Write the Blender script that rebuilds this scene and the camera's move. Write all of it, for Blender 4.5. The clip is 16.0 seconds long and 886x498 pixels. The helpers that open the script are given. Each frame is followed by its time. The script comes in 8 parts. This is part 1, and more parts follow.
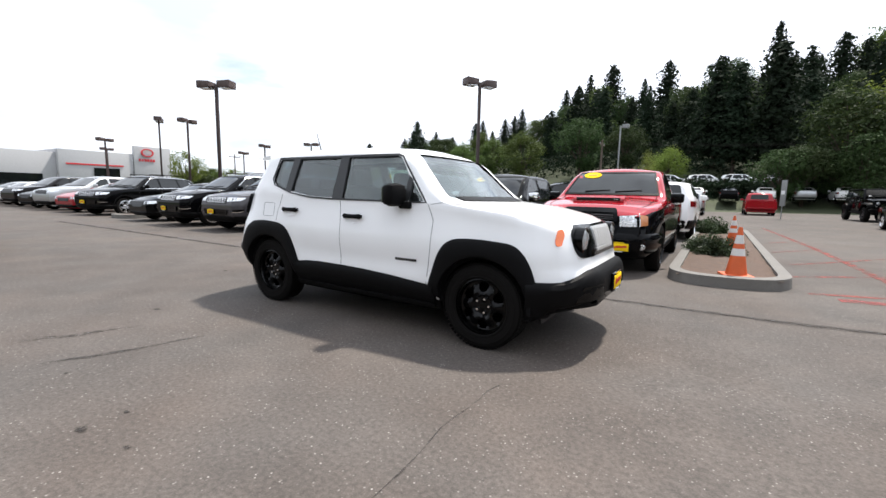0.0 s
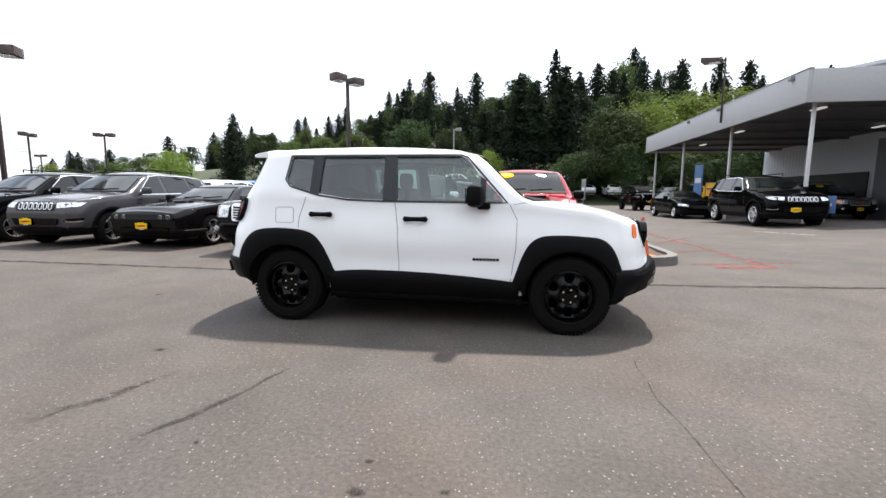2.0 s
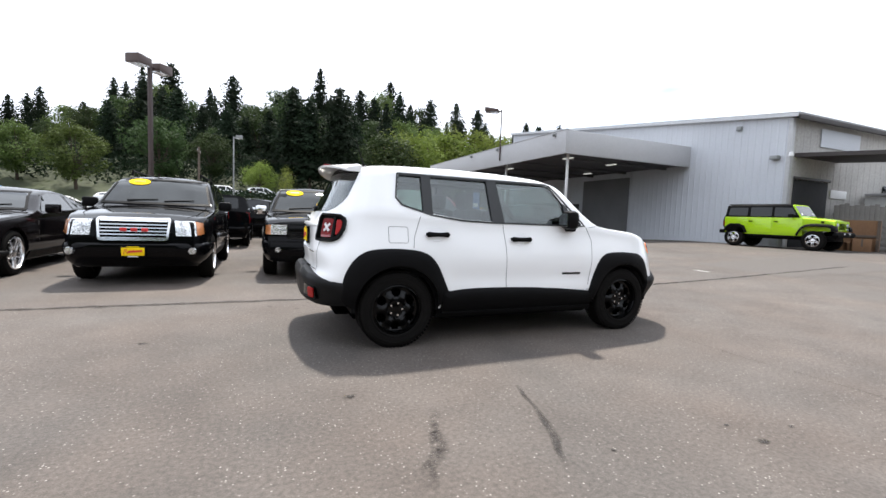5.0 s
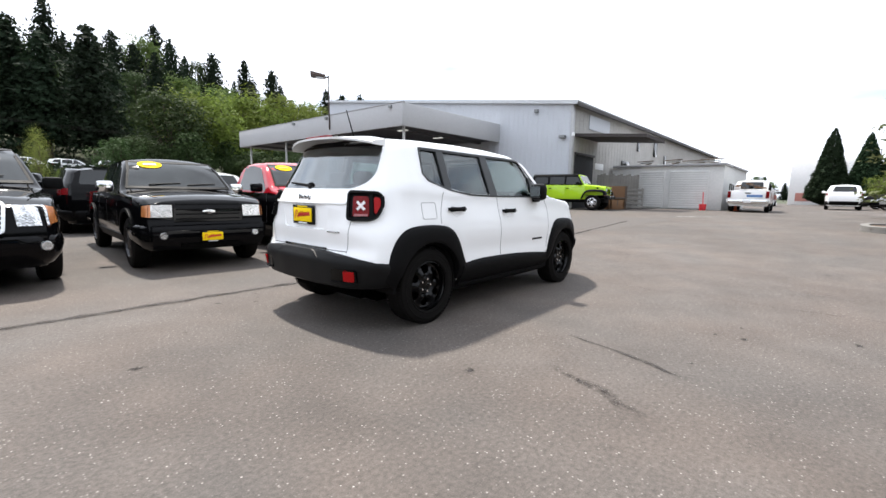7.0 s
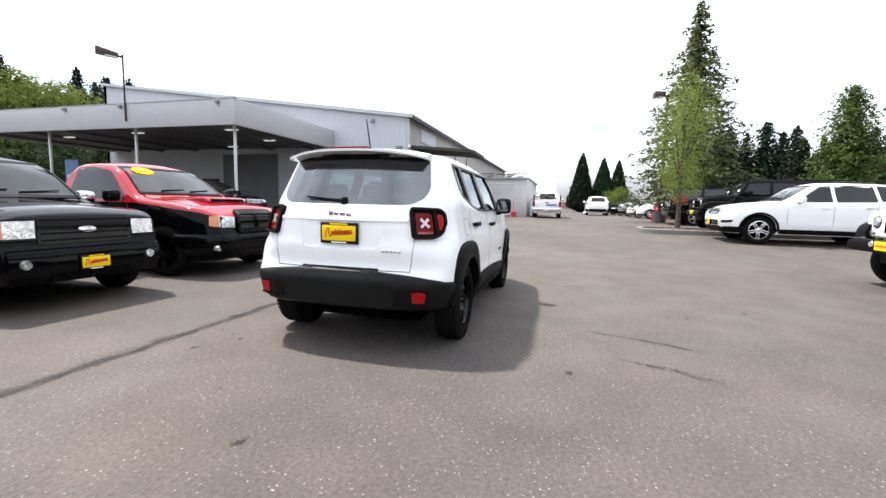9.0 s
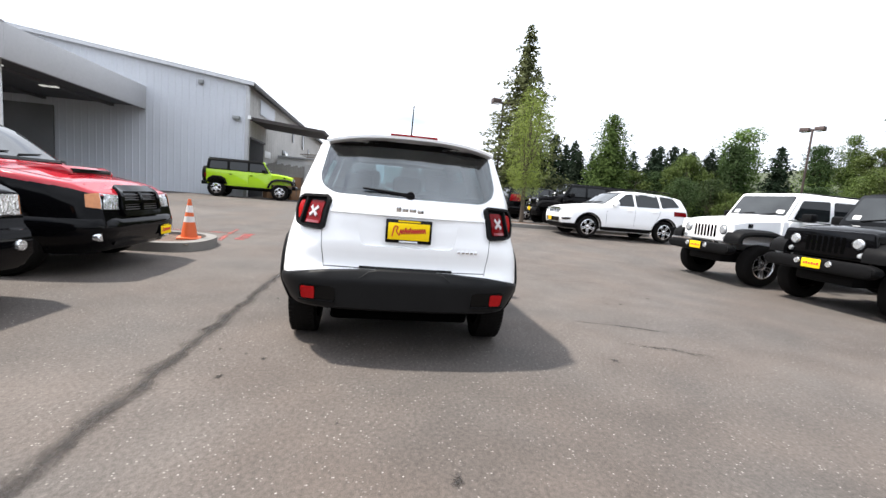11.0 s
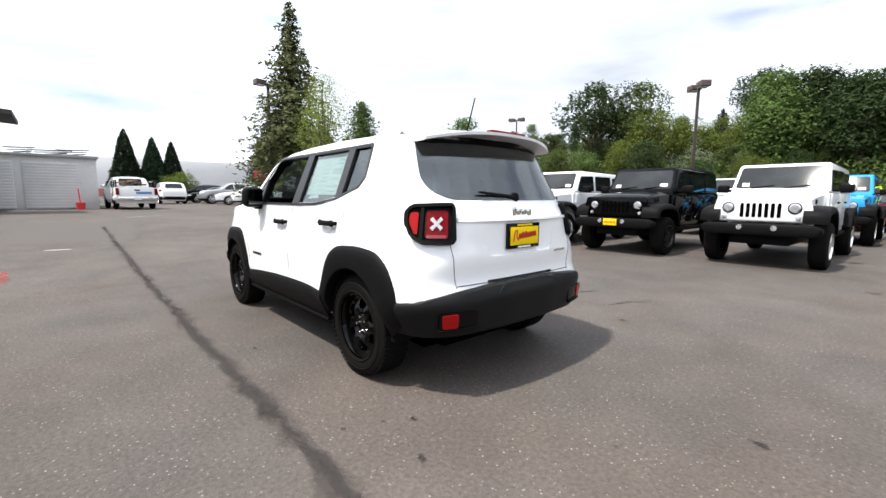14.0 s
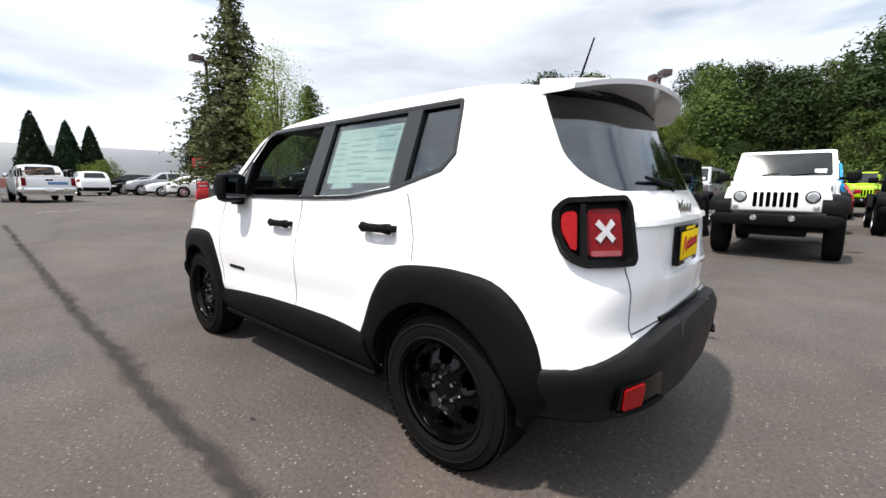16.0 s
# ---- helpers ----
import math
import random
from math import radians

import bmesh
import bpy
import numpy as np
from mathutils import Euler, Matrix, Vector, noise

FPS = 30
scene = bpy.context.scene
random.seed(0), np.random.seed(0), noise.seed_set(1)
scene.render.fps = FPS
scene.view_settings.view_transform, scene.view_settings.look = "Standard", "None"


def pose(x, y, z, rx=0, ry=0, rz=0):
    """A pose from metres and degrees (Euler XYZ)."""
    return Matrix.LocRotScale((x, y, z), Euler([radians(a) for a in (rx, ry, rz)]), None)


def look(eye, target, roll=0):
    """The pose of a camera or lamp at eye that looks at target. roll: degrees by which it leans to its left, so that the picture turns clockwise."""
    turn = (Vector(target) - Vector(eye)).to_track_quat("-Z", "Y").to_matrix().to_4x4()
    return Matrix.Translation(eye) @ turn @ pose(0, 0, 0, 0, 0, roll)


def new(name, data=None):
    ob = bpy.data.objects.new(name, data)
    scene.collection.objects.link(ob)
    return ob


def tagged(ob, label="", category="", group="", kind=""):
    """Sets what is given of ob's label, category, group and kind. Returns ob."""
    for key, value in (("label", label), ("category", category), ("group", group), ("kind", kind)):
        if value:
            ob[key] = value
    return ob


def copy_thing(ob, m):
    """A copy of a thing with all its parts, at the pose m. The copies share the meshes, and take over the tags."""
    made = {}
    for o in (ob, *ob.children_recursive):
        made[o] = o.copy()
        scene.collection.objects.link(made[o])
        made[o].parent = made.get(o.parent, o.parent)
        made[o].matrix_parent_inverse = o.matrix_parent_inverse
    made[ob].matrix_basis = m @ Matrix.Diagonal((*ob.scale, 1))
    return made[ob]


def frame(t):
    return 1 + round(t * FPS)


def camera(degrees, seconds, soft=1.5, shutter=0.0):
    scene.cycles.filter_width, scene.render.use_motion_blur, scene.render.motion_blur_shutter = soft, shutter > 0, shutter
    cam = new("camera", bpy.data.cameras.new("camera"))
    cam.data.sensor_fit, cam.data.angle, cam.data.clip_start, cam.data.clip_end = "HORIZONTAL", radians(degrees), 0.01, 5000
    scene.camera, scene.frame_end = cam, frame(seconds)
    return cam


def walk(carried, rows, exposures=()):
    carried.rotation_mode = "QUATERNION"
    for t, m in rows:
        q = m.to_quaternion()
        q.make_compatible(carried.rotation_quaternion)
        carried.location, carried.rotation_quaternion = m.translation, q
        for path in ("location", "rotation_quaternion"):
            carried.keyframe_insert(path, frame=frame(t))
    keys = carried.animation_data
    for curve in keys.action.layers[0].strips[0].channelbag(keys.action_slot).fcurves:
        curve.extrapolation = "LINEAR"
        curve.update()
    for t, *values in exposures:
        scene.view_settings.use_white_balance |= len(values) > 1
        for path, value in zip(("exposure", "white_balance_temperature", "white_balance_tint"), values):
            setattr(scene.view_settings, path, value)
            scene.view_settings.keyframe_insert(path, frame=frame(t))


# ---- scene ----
cam = camera(91.9, 16.0)
PATH = [
    (0, (2.776, -3.775, 1.208), (1.714, -2.1, 0.952), 1.2),
    (0.5, (2.339, -4.059, 1.177), (1.477, -2.28, 0.877), 1.7),
    (1, (1.833, -4.27, 1.191), (1.163, -2.406, 0.911), 2.3),
    (1.5, (1.321, -4.456, 1.196), (0.858, -2.53, 0.918), 1.6),
    (2, (0.79, -4.563, 1.198), (0.474, -2.605, 0.947), 0.4),
    (2.5, (0.252, -4.704, 1.205), (0.105, -2.727, 0.94), -0.1),
    (3, (-0.27, -4.734, 1.198), (-0.251, -2.749, 0.95), 1.6),
    (3.2, (-0.503, -4.77, 1.169), (-0.368, -2.786, 0.956), 1.7),
    (5.3, (-2.666, -4.392, 1.171), (-1.754, -2.62, 1.005), 0.9),
    (5.5, (-2.866, -4.34, 1.164), (-1.843, -2.639, 0.921), 0.3),
    (6, (-3.27, -4.065, 1.16), (-2.089, -2.469, 0.914), 0.1),
    (6.5, (-3.652, -3.764, 1.155), (-2.29, -2.318, 0.922), 0.4),
    (7, (-4.008, -3.426, 1.157), (-2.52, -2.115, 0.9), 0.9),
    (7.5, (-4.317, -3.016, 1.175), (-2.704, -1.852, 0.972), 1.5),
    (8, (-4.607, -2.618, 1.183), (-2.876, -1.64, 0.967), 1.9),
    (8.5, (-4.804, -2.142, 1.202), (-2.986, -1.327, 1.032), 1.9),
    (9, (-4.993, -1.703, 1.202), (-3.08, -1.16, 0.992), 1.3),
    (9.2, (-5.028, -1.509, 1.182), (-3.083, -1.091, 0.97), 1.2),
    (11.3, (-5.003, 0.49, 1.21), (-3.061, 0.064, 0.994), 4.1),
    (11.5, (-4.915, 0.681, 1.193), (-2.995, 0.158, 0.993), 3.2),
    (12, (-4.742, 1.131, 1.2), (-2.902, 0.368, 1.018), 2.1),
    (12.5, (-4.535, 1.541, 1.189), (-2.836, 0.514, 0.945), 1.7),
    (13, (-4.261, 1.864, 1.206), (-2.648, 0.7, 1.006), -0.4),
    (13.5, (-4.043, 2.157, 1.213), (-2.548, 0.852, 0.962), -1.3),
    (14, (-3.763, 2.291, 1.209), (-2.277, 0.974, 0.965), 0.4),
    (14.5, (-3.466, 2.372, 1.195), (-2.045, 0.987, 0.939), 0.1),
    (15, (-3.156, 2.373, 1.194), (-1.795, 0.942, 0.88), -0.7),
    (15.5, (-2.814, 2.239, 1.196), (-1.447, 0.825, 0.834), 1.0),
    (16, (-2.427, 2.128, 1.2), (-1.114, 0.646, 0.911), 0.2),
]
EXPOSURES = [(0.0, 0.86), (1.0, 0.86), (2.5, 1.06), (7.0, 1.16), (9.0, 1.23), (11.5, 1.22), (13.0, 1.22), (13.5, 1.10), (14.0, 0.93), (15.0, 0.93), (16.0, 0.66)]
walk(cam, [(t, look(eye, target, roll)) for t, eye, target, roll in PATH], EXPOSURES)

# ---------------------------------------------------------------- world, sun
SUN_TO = Vector((0.13, 0.50, 1.0)).normalized()
sun = new("sun", bpy.data.lights.new("sun", "SUN"))
sun.data.energy, sun.data.angle, sun.data.color = 3.6, radians(2.5), (1.0, 0.945, 0.87)
sun.matrix_world = look(SUN_TO * 50, (0, 0, 0))

world = bpy.data.worlds.new("world")
scene.world = world
world.use_nodes = True
wn, wl = world.node_tree.nodes, world.node_tree.links
wn.clear()
w_out, w_bg, w_sky = wn.new("ShaderNodeOutputWorld"), wn.new("ShaderNodeBackground"), wn.new("ShaderNodeTexSky")
w_sky.sky_type, w_sky.sun_disc = "NISHITA", False
w_sky.sun_elevation = math.asin(SUN_TO.z)
w_sky.sun_rotation = math.atan2(SUN_TO.x, SUN_TO.y)
w_sky.air_density, w_sky.dust_density = 1.0, 1.5
# thin bright overcast with a few blue gaps
w_co, w_map, w_noise, w_ramp, w_mix = (wn.new("ShaderNodeTexCoord"), wn.new("ShaderNodeMapping"), wn.new("ShaderNodeTexNoise"),
                                       wn.new("ShaderNodeValToRGB"), wn.new("ShaderNodeMix"))
w_map.inputs["Scale"].default_value = (1.0, 1.0, 4.0)
w_noise.inputs["Scale"].default_value, w_noise.inputs["Detail"].default_value = 2.2, 7.0
w_ramp.color_ramp.elements[0].position, w_ramp.color_ramp.elements[1].position = 0.25, 0.43
w_mix.data_type = "RGBA"
w_n2, w_r2, w_cl = wn.new("ShaderNodeTexNoise"), wn.new("ShaderNodeMapRange"), wn.new("ShaderNodeVectorMath")
w_n2.inputs["Scale"].default_value, w_n2.inputs["Detail"].default_value, w_n2.inputs["Roughness"].default_value = 1.7, 5.0, 0.5
for key, val in (("From Min", 0.32), ("From Max", 0.62), ("To Min", 0.60), ("To Max", 1.04)):
    w_r2.inputs[key].default_value = val
w_cl.operation = "SCALE"
w_cl.inputs[0].default_value = (9.0, 9.6, 10.7)
wl.new(w_map.outputs["Vector"], w_n2.inputs["Vector"])
wl.new(w_n2.outputs["Fac"], w_r2.inputs["Value"])
# the cloud is brightest towards the sun and greyer away from it
w_dot, w_r3, w_mul = wn.new("ShaderNodeVectorMath"), wn.new("ShaderNodeMapRange"), wn.new("ShaderNodeMath")
w_dot.operation, w_mul.operation = "DOT_PRODUCT", "MULTIPLY"
w_dot.inputs[1].default_value = SUN_TO
for key, val in (("From Min", -0.25), ("From Max", 0.75), ("To Min", 0.66), ("To Max", 1.18)):
    w_r3.inputs[key].default_value = val
wl.new(w_co.outputs["Generated"], w_dot.inputs[0])
wl.new(w_dot.outputs["Value"], w_r3.inputs["Value"])
wl.new(w_r2.outputs["Result"], w_mul.inputs[0])
wl.new(w_r3.outputs["Result"], w_mul.inputs[1])
wl.new(w_mul.outputs[0], w_cl.inputs["Scale"])
wl.new(w_cl.outputs["Vector"], w_mix.inputs["B"])
wl.new(w_co.outputs["Generated"], w_map.inputs["Vector"])
wl.new(w_map.outputs["Vector"], w_noise.inputs["Vector"])
wl.new(w_noise.outputs["Fac"], w_ramp.inputs["Fac"])
wl.new(w_ramp.outputs["Color"], w_mix.inputs["Factor"])
wl.new(w_sky.outputs["Color"], w_mix.inputs["A"])
wl.new(w_mix.outputs["Result"], w_bg.inputs["Color"])
wl.new(w_bg.outputs["Background"], w_out.inputs["Surface"])
w_bg.inputs["Strength"].default_value = 0.098


# ---------------------------------------------------------------- materials
def M(name, col, rough=0.5, metal=0.0, coat=0.0, var=0.12, scale=6.0, fine=60.0, bump=0.0, spec=0.5, leaf=0.0, emit=0.0, trans=0.0):
    """A procedural material: base colour varied at two scales, with optional relief and coat."""
    m = bpy.data.materials.new(name)
    m.use_nodes = True
    n, l = m.node_tree.nodes, m.node_tree.links
    b = n["Principled BSDF"]
    b.inputs["Roughness"].default_value, b.inputs["Metallic"].default_value = rough, metal
    b.inputs["Coat Weight"].default_value, b.inputs["Coat Roughness"].default_value = coat, 0.03
    b.inputs["Specular IOR Level"].default_value = spec
    co = n.new("ShaderNodeTexCoord")
    n1, n2 = n.new("ShaderNodeTexNoise"), n.new("ShaderNodeTexNoise")
    n1.inputs["Scale"].default_value, n1.inputs["Detail"].default_value = scale, 4
    n2.inputs["Scale"].default_value, n2.inputs["Detail"].default_value = fine, 3
    l.new(co.outputs["Object"], n1.inputs["Vector"]), l.new(co.outputs["Object"], n2.inputs["Vector"])
    add = n.new("ShaderNodeMath")
    add.operation = "ADD"
    l.new(n1.outputs["Fac"], add.inputs[0]), l.new(n2.outputs["Fac"], add.inputs[1])
    mr = n.new("ShaderNodeMapRange")
    mr.inputs["From Min"].default_value, mr.inputs["From Max"].default_value = 0.6, 1.4
    mr.inputs["To Min"].default_value, mr.inputs["To Max"].default_value = 1 - var, 1 + var
    l.new(add.outputs[0], mr.inputs["Value"])
    mul = n.new("ShaderNodeVectorMath")
    mul.operation = "SCALE"
    mul.inputs[0].default_value = col
    l.new(mr.outputs["Result"], mul.inputs["Scale"])
    last = mul.outputs["Vector"]
    if leaf:
        info, geo, hsv = n.new("ShaderNodeObjectInfo"), n.new("ShaderNodeNewGeometry"), n.new("ShaderNodeHueSaturation")
        s = n.new("ShaderNodeMath")
        s.operation = "MULTIPLY_ADD"
        s.inputs[1].default_value, s.inputs[2].default_value = 0.36, 0.60
        l.new(geo.outputs["Random Per Island"], s.inputs[0])
        s2 = n.new("ShaderNodeMath")
        s2.operation = "MULTIPLY_ADD"
        s2.inputs[1].default_value = 0.5
        l.new(info.outputs["Random"], s2.inputs[0]), l.new(s.outputs[0], s2.inputs[2])
        l.new(s2.outputs[0], hsv.inputs["Value"]), l.new(last, hsv.inputs["Color"])
        h = n.new("ShaderNodeMapRange")
        h.inputs["To Min"].default_value, h.inputs["To Max"].default_value = 0.485, 0.515
        l.new(info.outputs["Random"], h.inputs["Value"]), l.new(h.outputs["Result"], hsv.inputs["Hue"])
        last = hsv.outputs["Color"]
        tr, mx = n.new("ShaderNodeBsdfTranslucent"), n.new("ShaderNodeMixShader")
        l.new(last, tr.inputs["Color"]), l.new(b.outputs[0], mx.inputs[1]), l.new(tr.outputs[0], mx.inputs[2])
        mx.inputs[0].default_value = leaf
        l.new(mx.outputs[0], n["Material Output"].inputs["Surface"])
    l.new(last, b.inputs["Base Color"])
    rr = n.new("ShaderNodeMapRange")
    rr.inputs["To Min"].default_value, rr.inputs["To Max"].default_value = rough * 0.85, min(1, rough * 1.15)
    l.new(n1.outputs["Fac"], rr.inputs["Value"]), l.new(rr.outputs["Result"], b.inputs["Roughness"])
    if trans:
        tl, ms = n.new("ShaderNodeBsdfTranslucent"), n.new("ShaderNodeMixShader")
        tl.inputs["Color"].default_value, ms.inputs[0].default_value = (*col, 1), trans
        l.new(b.outputs[0], ms.inputs[1]), l.new(tl.outputs[0], ms.inputs[2]), l.new(ms.outputs[0], n["Material Output"].inputs["Surface"])
    if bump:
        bp = n.new("ShaderNodeBump")
        bp.inputs["Strength"].default_value, bp.inputs["Distance"].default_value = min(1, bump), 0.01
        l.new(n2.outputs["Fac"], bp.inputs["Height"]), l.new(bp.outputs["Normal"], b.inputs["Normal"])
    if emit:
        b.inputs["Emission Color"].default_value, b.inputs["Emission Strength"].default_value = (*col, 1), emit
    return m


def paint(name, col, rough=0.07, metal=0.0):
    return M(name, col, rough, metal, coat=0.15, var=0.02, scale=1.5, fine=300)


def glass(name, tint, clear, rough=0.0, gloss=0.10):
    """Thin car glass: see-through with a tint, and a sharp reflection."""
    m = bpy.data.materials.new(name)
    m.use_nodes = True
    n, l = m.node_tree.nodes, m.node_tree.links
    n.remove(n["Principled BSDF"])
    t, g, mx, f = n.new("ShaderNodeBsdfTransparent"), n.new("ShaderNodeBsdfGlossy"), n.new("ShaderNodeMixShader"), n.new("ShaderNodeLayerWeight")
    pw, ad = n.new("ShaderNodeMath"), n.new("ShaderNodeMath")
    pw.operation, pw.inputs[1].default_value = "POWER", 4.0
    ad.operation, ad.inputs[1].default_value, ad.inputs[2].default_value = "MULTIPLY_ADD", 0.80, gloss
    f.inputs["Blend"].default_value = 0.5
    t.inputs["Color"].default_value = (*[c * clear for c in tint], 1)
    g.inputs["Roughness"].default_value = rough
    l.new(f.outputs["Facing"], pw.inputs[0]), l.new(pw.outputs[0], ad.inputs[0])
    l.new(ad.outputs[0], mx.inputs[0]), l.new(t.outputs[0], mx.inputs[1]), l.new(g.outputs[0], mx.inputs[2])
    l.new(mx.outputs[0], n["Material Output"].inputs["Surface"])
    return m


def asphalt_material():
    m = bpy.data.materials.new("asphalt")
    m.use_nodes = True
    n, l = m.node_tree.nodes, m.node_tree.links
    b = n["Principled BSDF"]
    co = n.new("ShaderNodeTexCoord")

    def noise_node(scale, detail=4):
        t = n.new("ShaderNodeTexNoise")
        t.inputs["Scale"].default_value, t.inputs["Detail"].default_value = scale, detail
        l.new(co.outputs["Object"], t.inputs["Vector"])
        return t.outputs["Fac"]

    def ramp(src, a, b_, ca, cb):
        r = n.new("ShaderNodeMapRange")
        for k, v in (("From Min", a), ("From Max", b_), ("To Min", ca), ("To Max", cb)):
            r.inputs[k].default_value = v
        l.new(src, r.inputs["Value"])
        return r.outputs["Result"]

    def mul(a, c):
        k = n.new("ShaderNodeMath")
        k.operation = "MULTIPLY"
        l.new(a, k.inputs[0]), l.new(c, k.inputs[1])
        return k.outputs[0]

    big = ramp(noise_node(0.26, 6), 0.3, 0.7, 0.80, 1.17)
    mid = ramp(noise_node(1.7, 6), 0.3, 0.7, 0.84, 1.14)
    fine = mul(ramp(noise_node(42, 4), 0.3, 0.7, 0.74, 1.25), ramp(noise_node(150, 2), 0.3, 0.7, 0.82, 1.18))
    vor = n.new("ShaderNodeTexVoronoi")
    vor.inputs["Scale"].default_value = 66
    l.new(co.outputs["Object"], vor.inputs["Vector"])
    sep = n.new("ShaderNodeSeparateColor")
    l.new(vor.outputs["Color"], sep.inputs["Color"])
    pick = mul(ramp(sep.outputs["Red"], 0.86, 1.0, 0.0, 1.0), ramp(noise_node(5.0, 3), 0.38, 0.62, 0.45, 1.0))
    near = ramp(vor.outputs["Distance"], 0.20, 0.40, 1.0, 0.0)
    stone = mul(pick, near)
    spots = ramp(noise_node(2.6, 1), 0.17, 0.26, 0.62, 1.0)
    tone = mul(mul(mul(big, mid), fine), spots)
    sc = n.new("ShaderNodeVectorMath")
    sc.operation = "SCALE"
    warm = n.new("ShaderNodeMix")
    warm.data_type = "RGBA"
    warm.inputs["A"].default_value, warm.inputs["B"].default_value = (0.0755, 0.0662, 0.0598, 1), (0.0815, 0.0660, 0.0565, 1)
    l.new(ramp(noise_node(0.7, 5), 0.35, 0.65, 0.0, 1.0), warm.inputs["Factor"])
    l.new(warm.outputs["Result"], sc.inputs[0])
    l.new(tone, sc.inputs["Scale"])
    mx = n.new("ShaderNodeMix")
    mx.data_type = "RGBA"
    mx.inputs["B"].default_value = (0.34, 0.31, 0.285, 1)
    l.new(stone, mx.inputs["Factor"]), l.new(sc.outputs["Vector"], mx.inputs["A"])
    l.new(mx.outputs["Result"], b.inputs["Base Color"])
    b.inputs["Roughness"].default_value = 0.85
    b.inputs["Specular IOR Level"].default_value = 0.35
    bp = n.new("ShaderNodeBump")
    bp.inputs["Strength"].default_value, bp.inputs["Distance"].default_value = 0.55, 0.006
    l.new(fine, bp.inputs["Height"]), l.new(bp.outputs["Normal"], b.inputs["Normal"])
    return m


ASPHALT = asphalt_material()


def worn(name, col, low, high, scale=7.0, rough=0.85):
    """A thin layer on the asphalt, worn through in patches."""
    m = M(name, col, rough, var=0.3, scale=5, fine=45, bump=0.5, spec=0.2)
    n, l = m.node_tree.nodes, m.node_tree.links
    co, t1, t2, ad, rp = n.new("ShaderNodeTexCoord"), n.new("ShaderNodeTexNoise"), n.new("ShaderNodeTexNoise"), n.new("ShaderNodeMath"), n.new("ShaderNodeMapRange")
    tp, mx = n.new("ShaderNodeBsdfTransparent"), n.new("ShaderNodeMixShader")
    t1.inputs["Scale"].default_value, t1.inputs["Detail"].default_value = scale, 5
    t2.inputs["Scale"].default_value, t2.inputs["Detail"].default_value = 70, 3
    ad.operation, ad.inputs[1].default_value = "MULTIPLY_ADD", 0.55
    l.new(co.outputs["Object"], t1.inputs["Vector"]), l.new(co.outputs["Object"], t2.inputs["Vector"])
    l.new(t2.outputs["Fac"], ad.inputs[0]), l.new(t1.outputs["Fac"], ad.inputs[2])
    rp.inputs["From Min"].default_value, rp.inputs["From Max"].default_value = low, high
    l.new(ad.outputs[0], rp.inputs["Value"])
    core, keep = n.new("ShaderNodeAttribute"), n.new("ShaderNodeMath")
    core.attribute_name, keep.operation = "core", "MULTIPLY"
    l.new(rp.outputs["Result"], keep.inputs[0]), l.new(core.outputs["Fac"], keep.inputs[1])
    l.new(keep.outputs[0], mx.inputs[0]), l.new(tp.outputs[0], mx.inputs[1])
    l.new(n["Principled BSDF"].outputs[0], mx.inputs[2]), l.new(mx.outputs[0], n["Material Output"].inputs["Surface"])
    return m


TAR = worn("tar_seam", (0.042, 0.038, 0.036), 0.54, 0.96, 6)
FADED = worn("faded_tar", (0.050, 0.043, 0.039), 0.52, 1.10, 4)
STAIN = worn("oil_stain", (0.032, 0.029, 0.027), 0.60, 0.92, 12)
PATCHM = worn("asphalt_crack", (0.033, 0.029, 0.027), 0.62, 1.02, 14)
GRASS = M("dry_grass", (0.040, 0.050, 0.020), 0.95, var=0.4, scale=0.6, fine=14, bump=0.8)
CONCRETE = M("concrete", (0.150, 0.141, 0.129), 0.9, var=0.2, scale=3, fine=70, bump=0.5)
MULCH = M("bark_mulch", (0.082, 0.050, 0.034), 0.95, var=0.5, scale=9, fine=90, bump=1.0)
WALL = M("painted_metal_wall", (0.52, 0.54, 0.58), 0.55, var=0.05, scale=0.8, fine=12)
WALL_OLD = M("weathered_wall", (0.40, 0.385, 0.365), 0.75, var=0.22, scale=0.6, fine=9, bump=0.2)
SHEDWALL = M("shed_metal", (0.55, 0.55, 0.54), 0.6, var=0.1, scale=0.8, fine=9)
FASCIA = M("canopy_fascia", (0.43, 0.43, 0.44), 0.6, var=0.06, scale=0.7, fine=9)
# soffit and beam grey, lowered to deepen the shade beneath the canopy
SOFFIT = M("shaded_soffit", (0.10, 0.10, 0.105), 0.8, var=0.08, scale=1, fine=9)
ROOF = M("metal_roof", (0.3150, 0.3150, 0.3220), 0.6, var=0.1, scale=1, fine=12)
DARKTRIM = M("dark_trim", (0.05, 0.045, 0.045), 0.6, var=0.2)
OLDWOOD = M("weathered_wood", (0.20, 0.19, 0.175), 0.85, var=0.2, scale=2.0, fine=30, bump=0.2)
# pale showroom wall, greyed because its shade is put into the colour
SHOWWALL = M("shaded_wall_grey", (0.40, 0.40, 0.41), 0.8, var=0.08, scale=0.3, fine=4)
WHITEWALL = M("white_wall", (0.82, 0.81, 0.80), 0.8, var=0.05, scale=0.3, fine=4)
SHUTTER = M("shutter_metal", (0.60, 0.60, 0.59), 0.5, var=0.08, scale=1.5, fine=20)
POLE_M = M("bronze_pole", (0.045, 0.029, 0.026), 0.5, metal=0.3, var=0.15)
POLE_G = M("grey_pole", (0.2450, 0.2520, 0.2520), 0.5, metal=0.4, var=0.15)
LAMPHEAD = M("lamp_housing", (0.080, 0.055, 0.049), 0.5, metal=0.2, var=0.15)
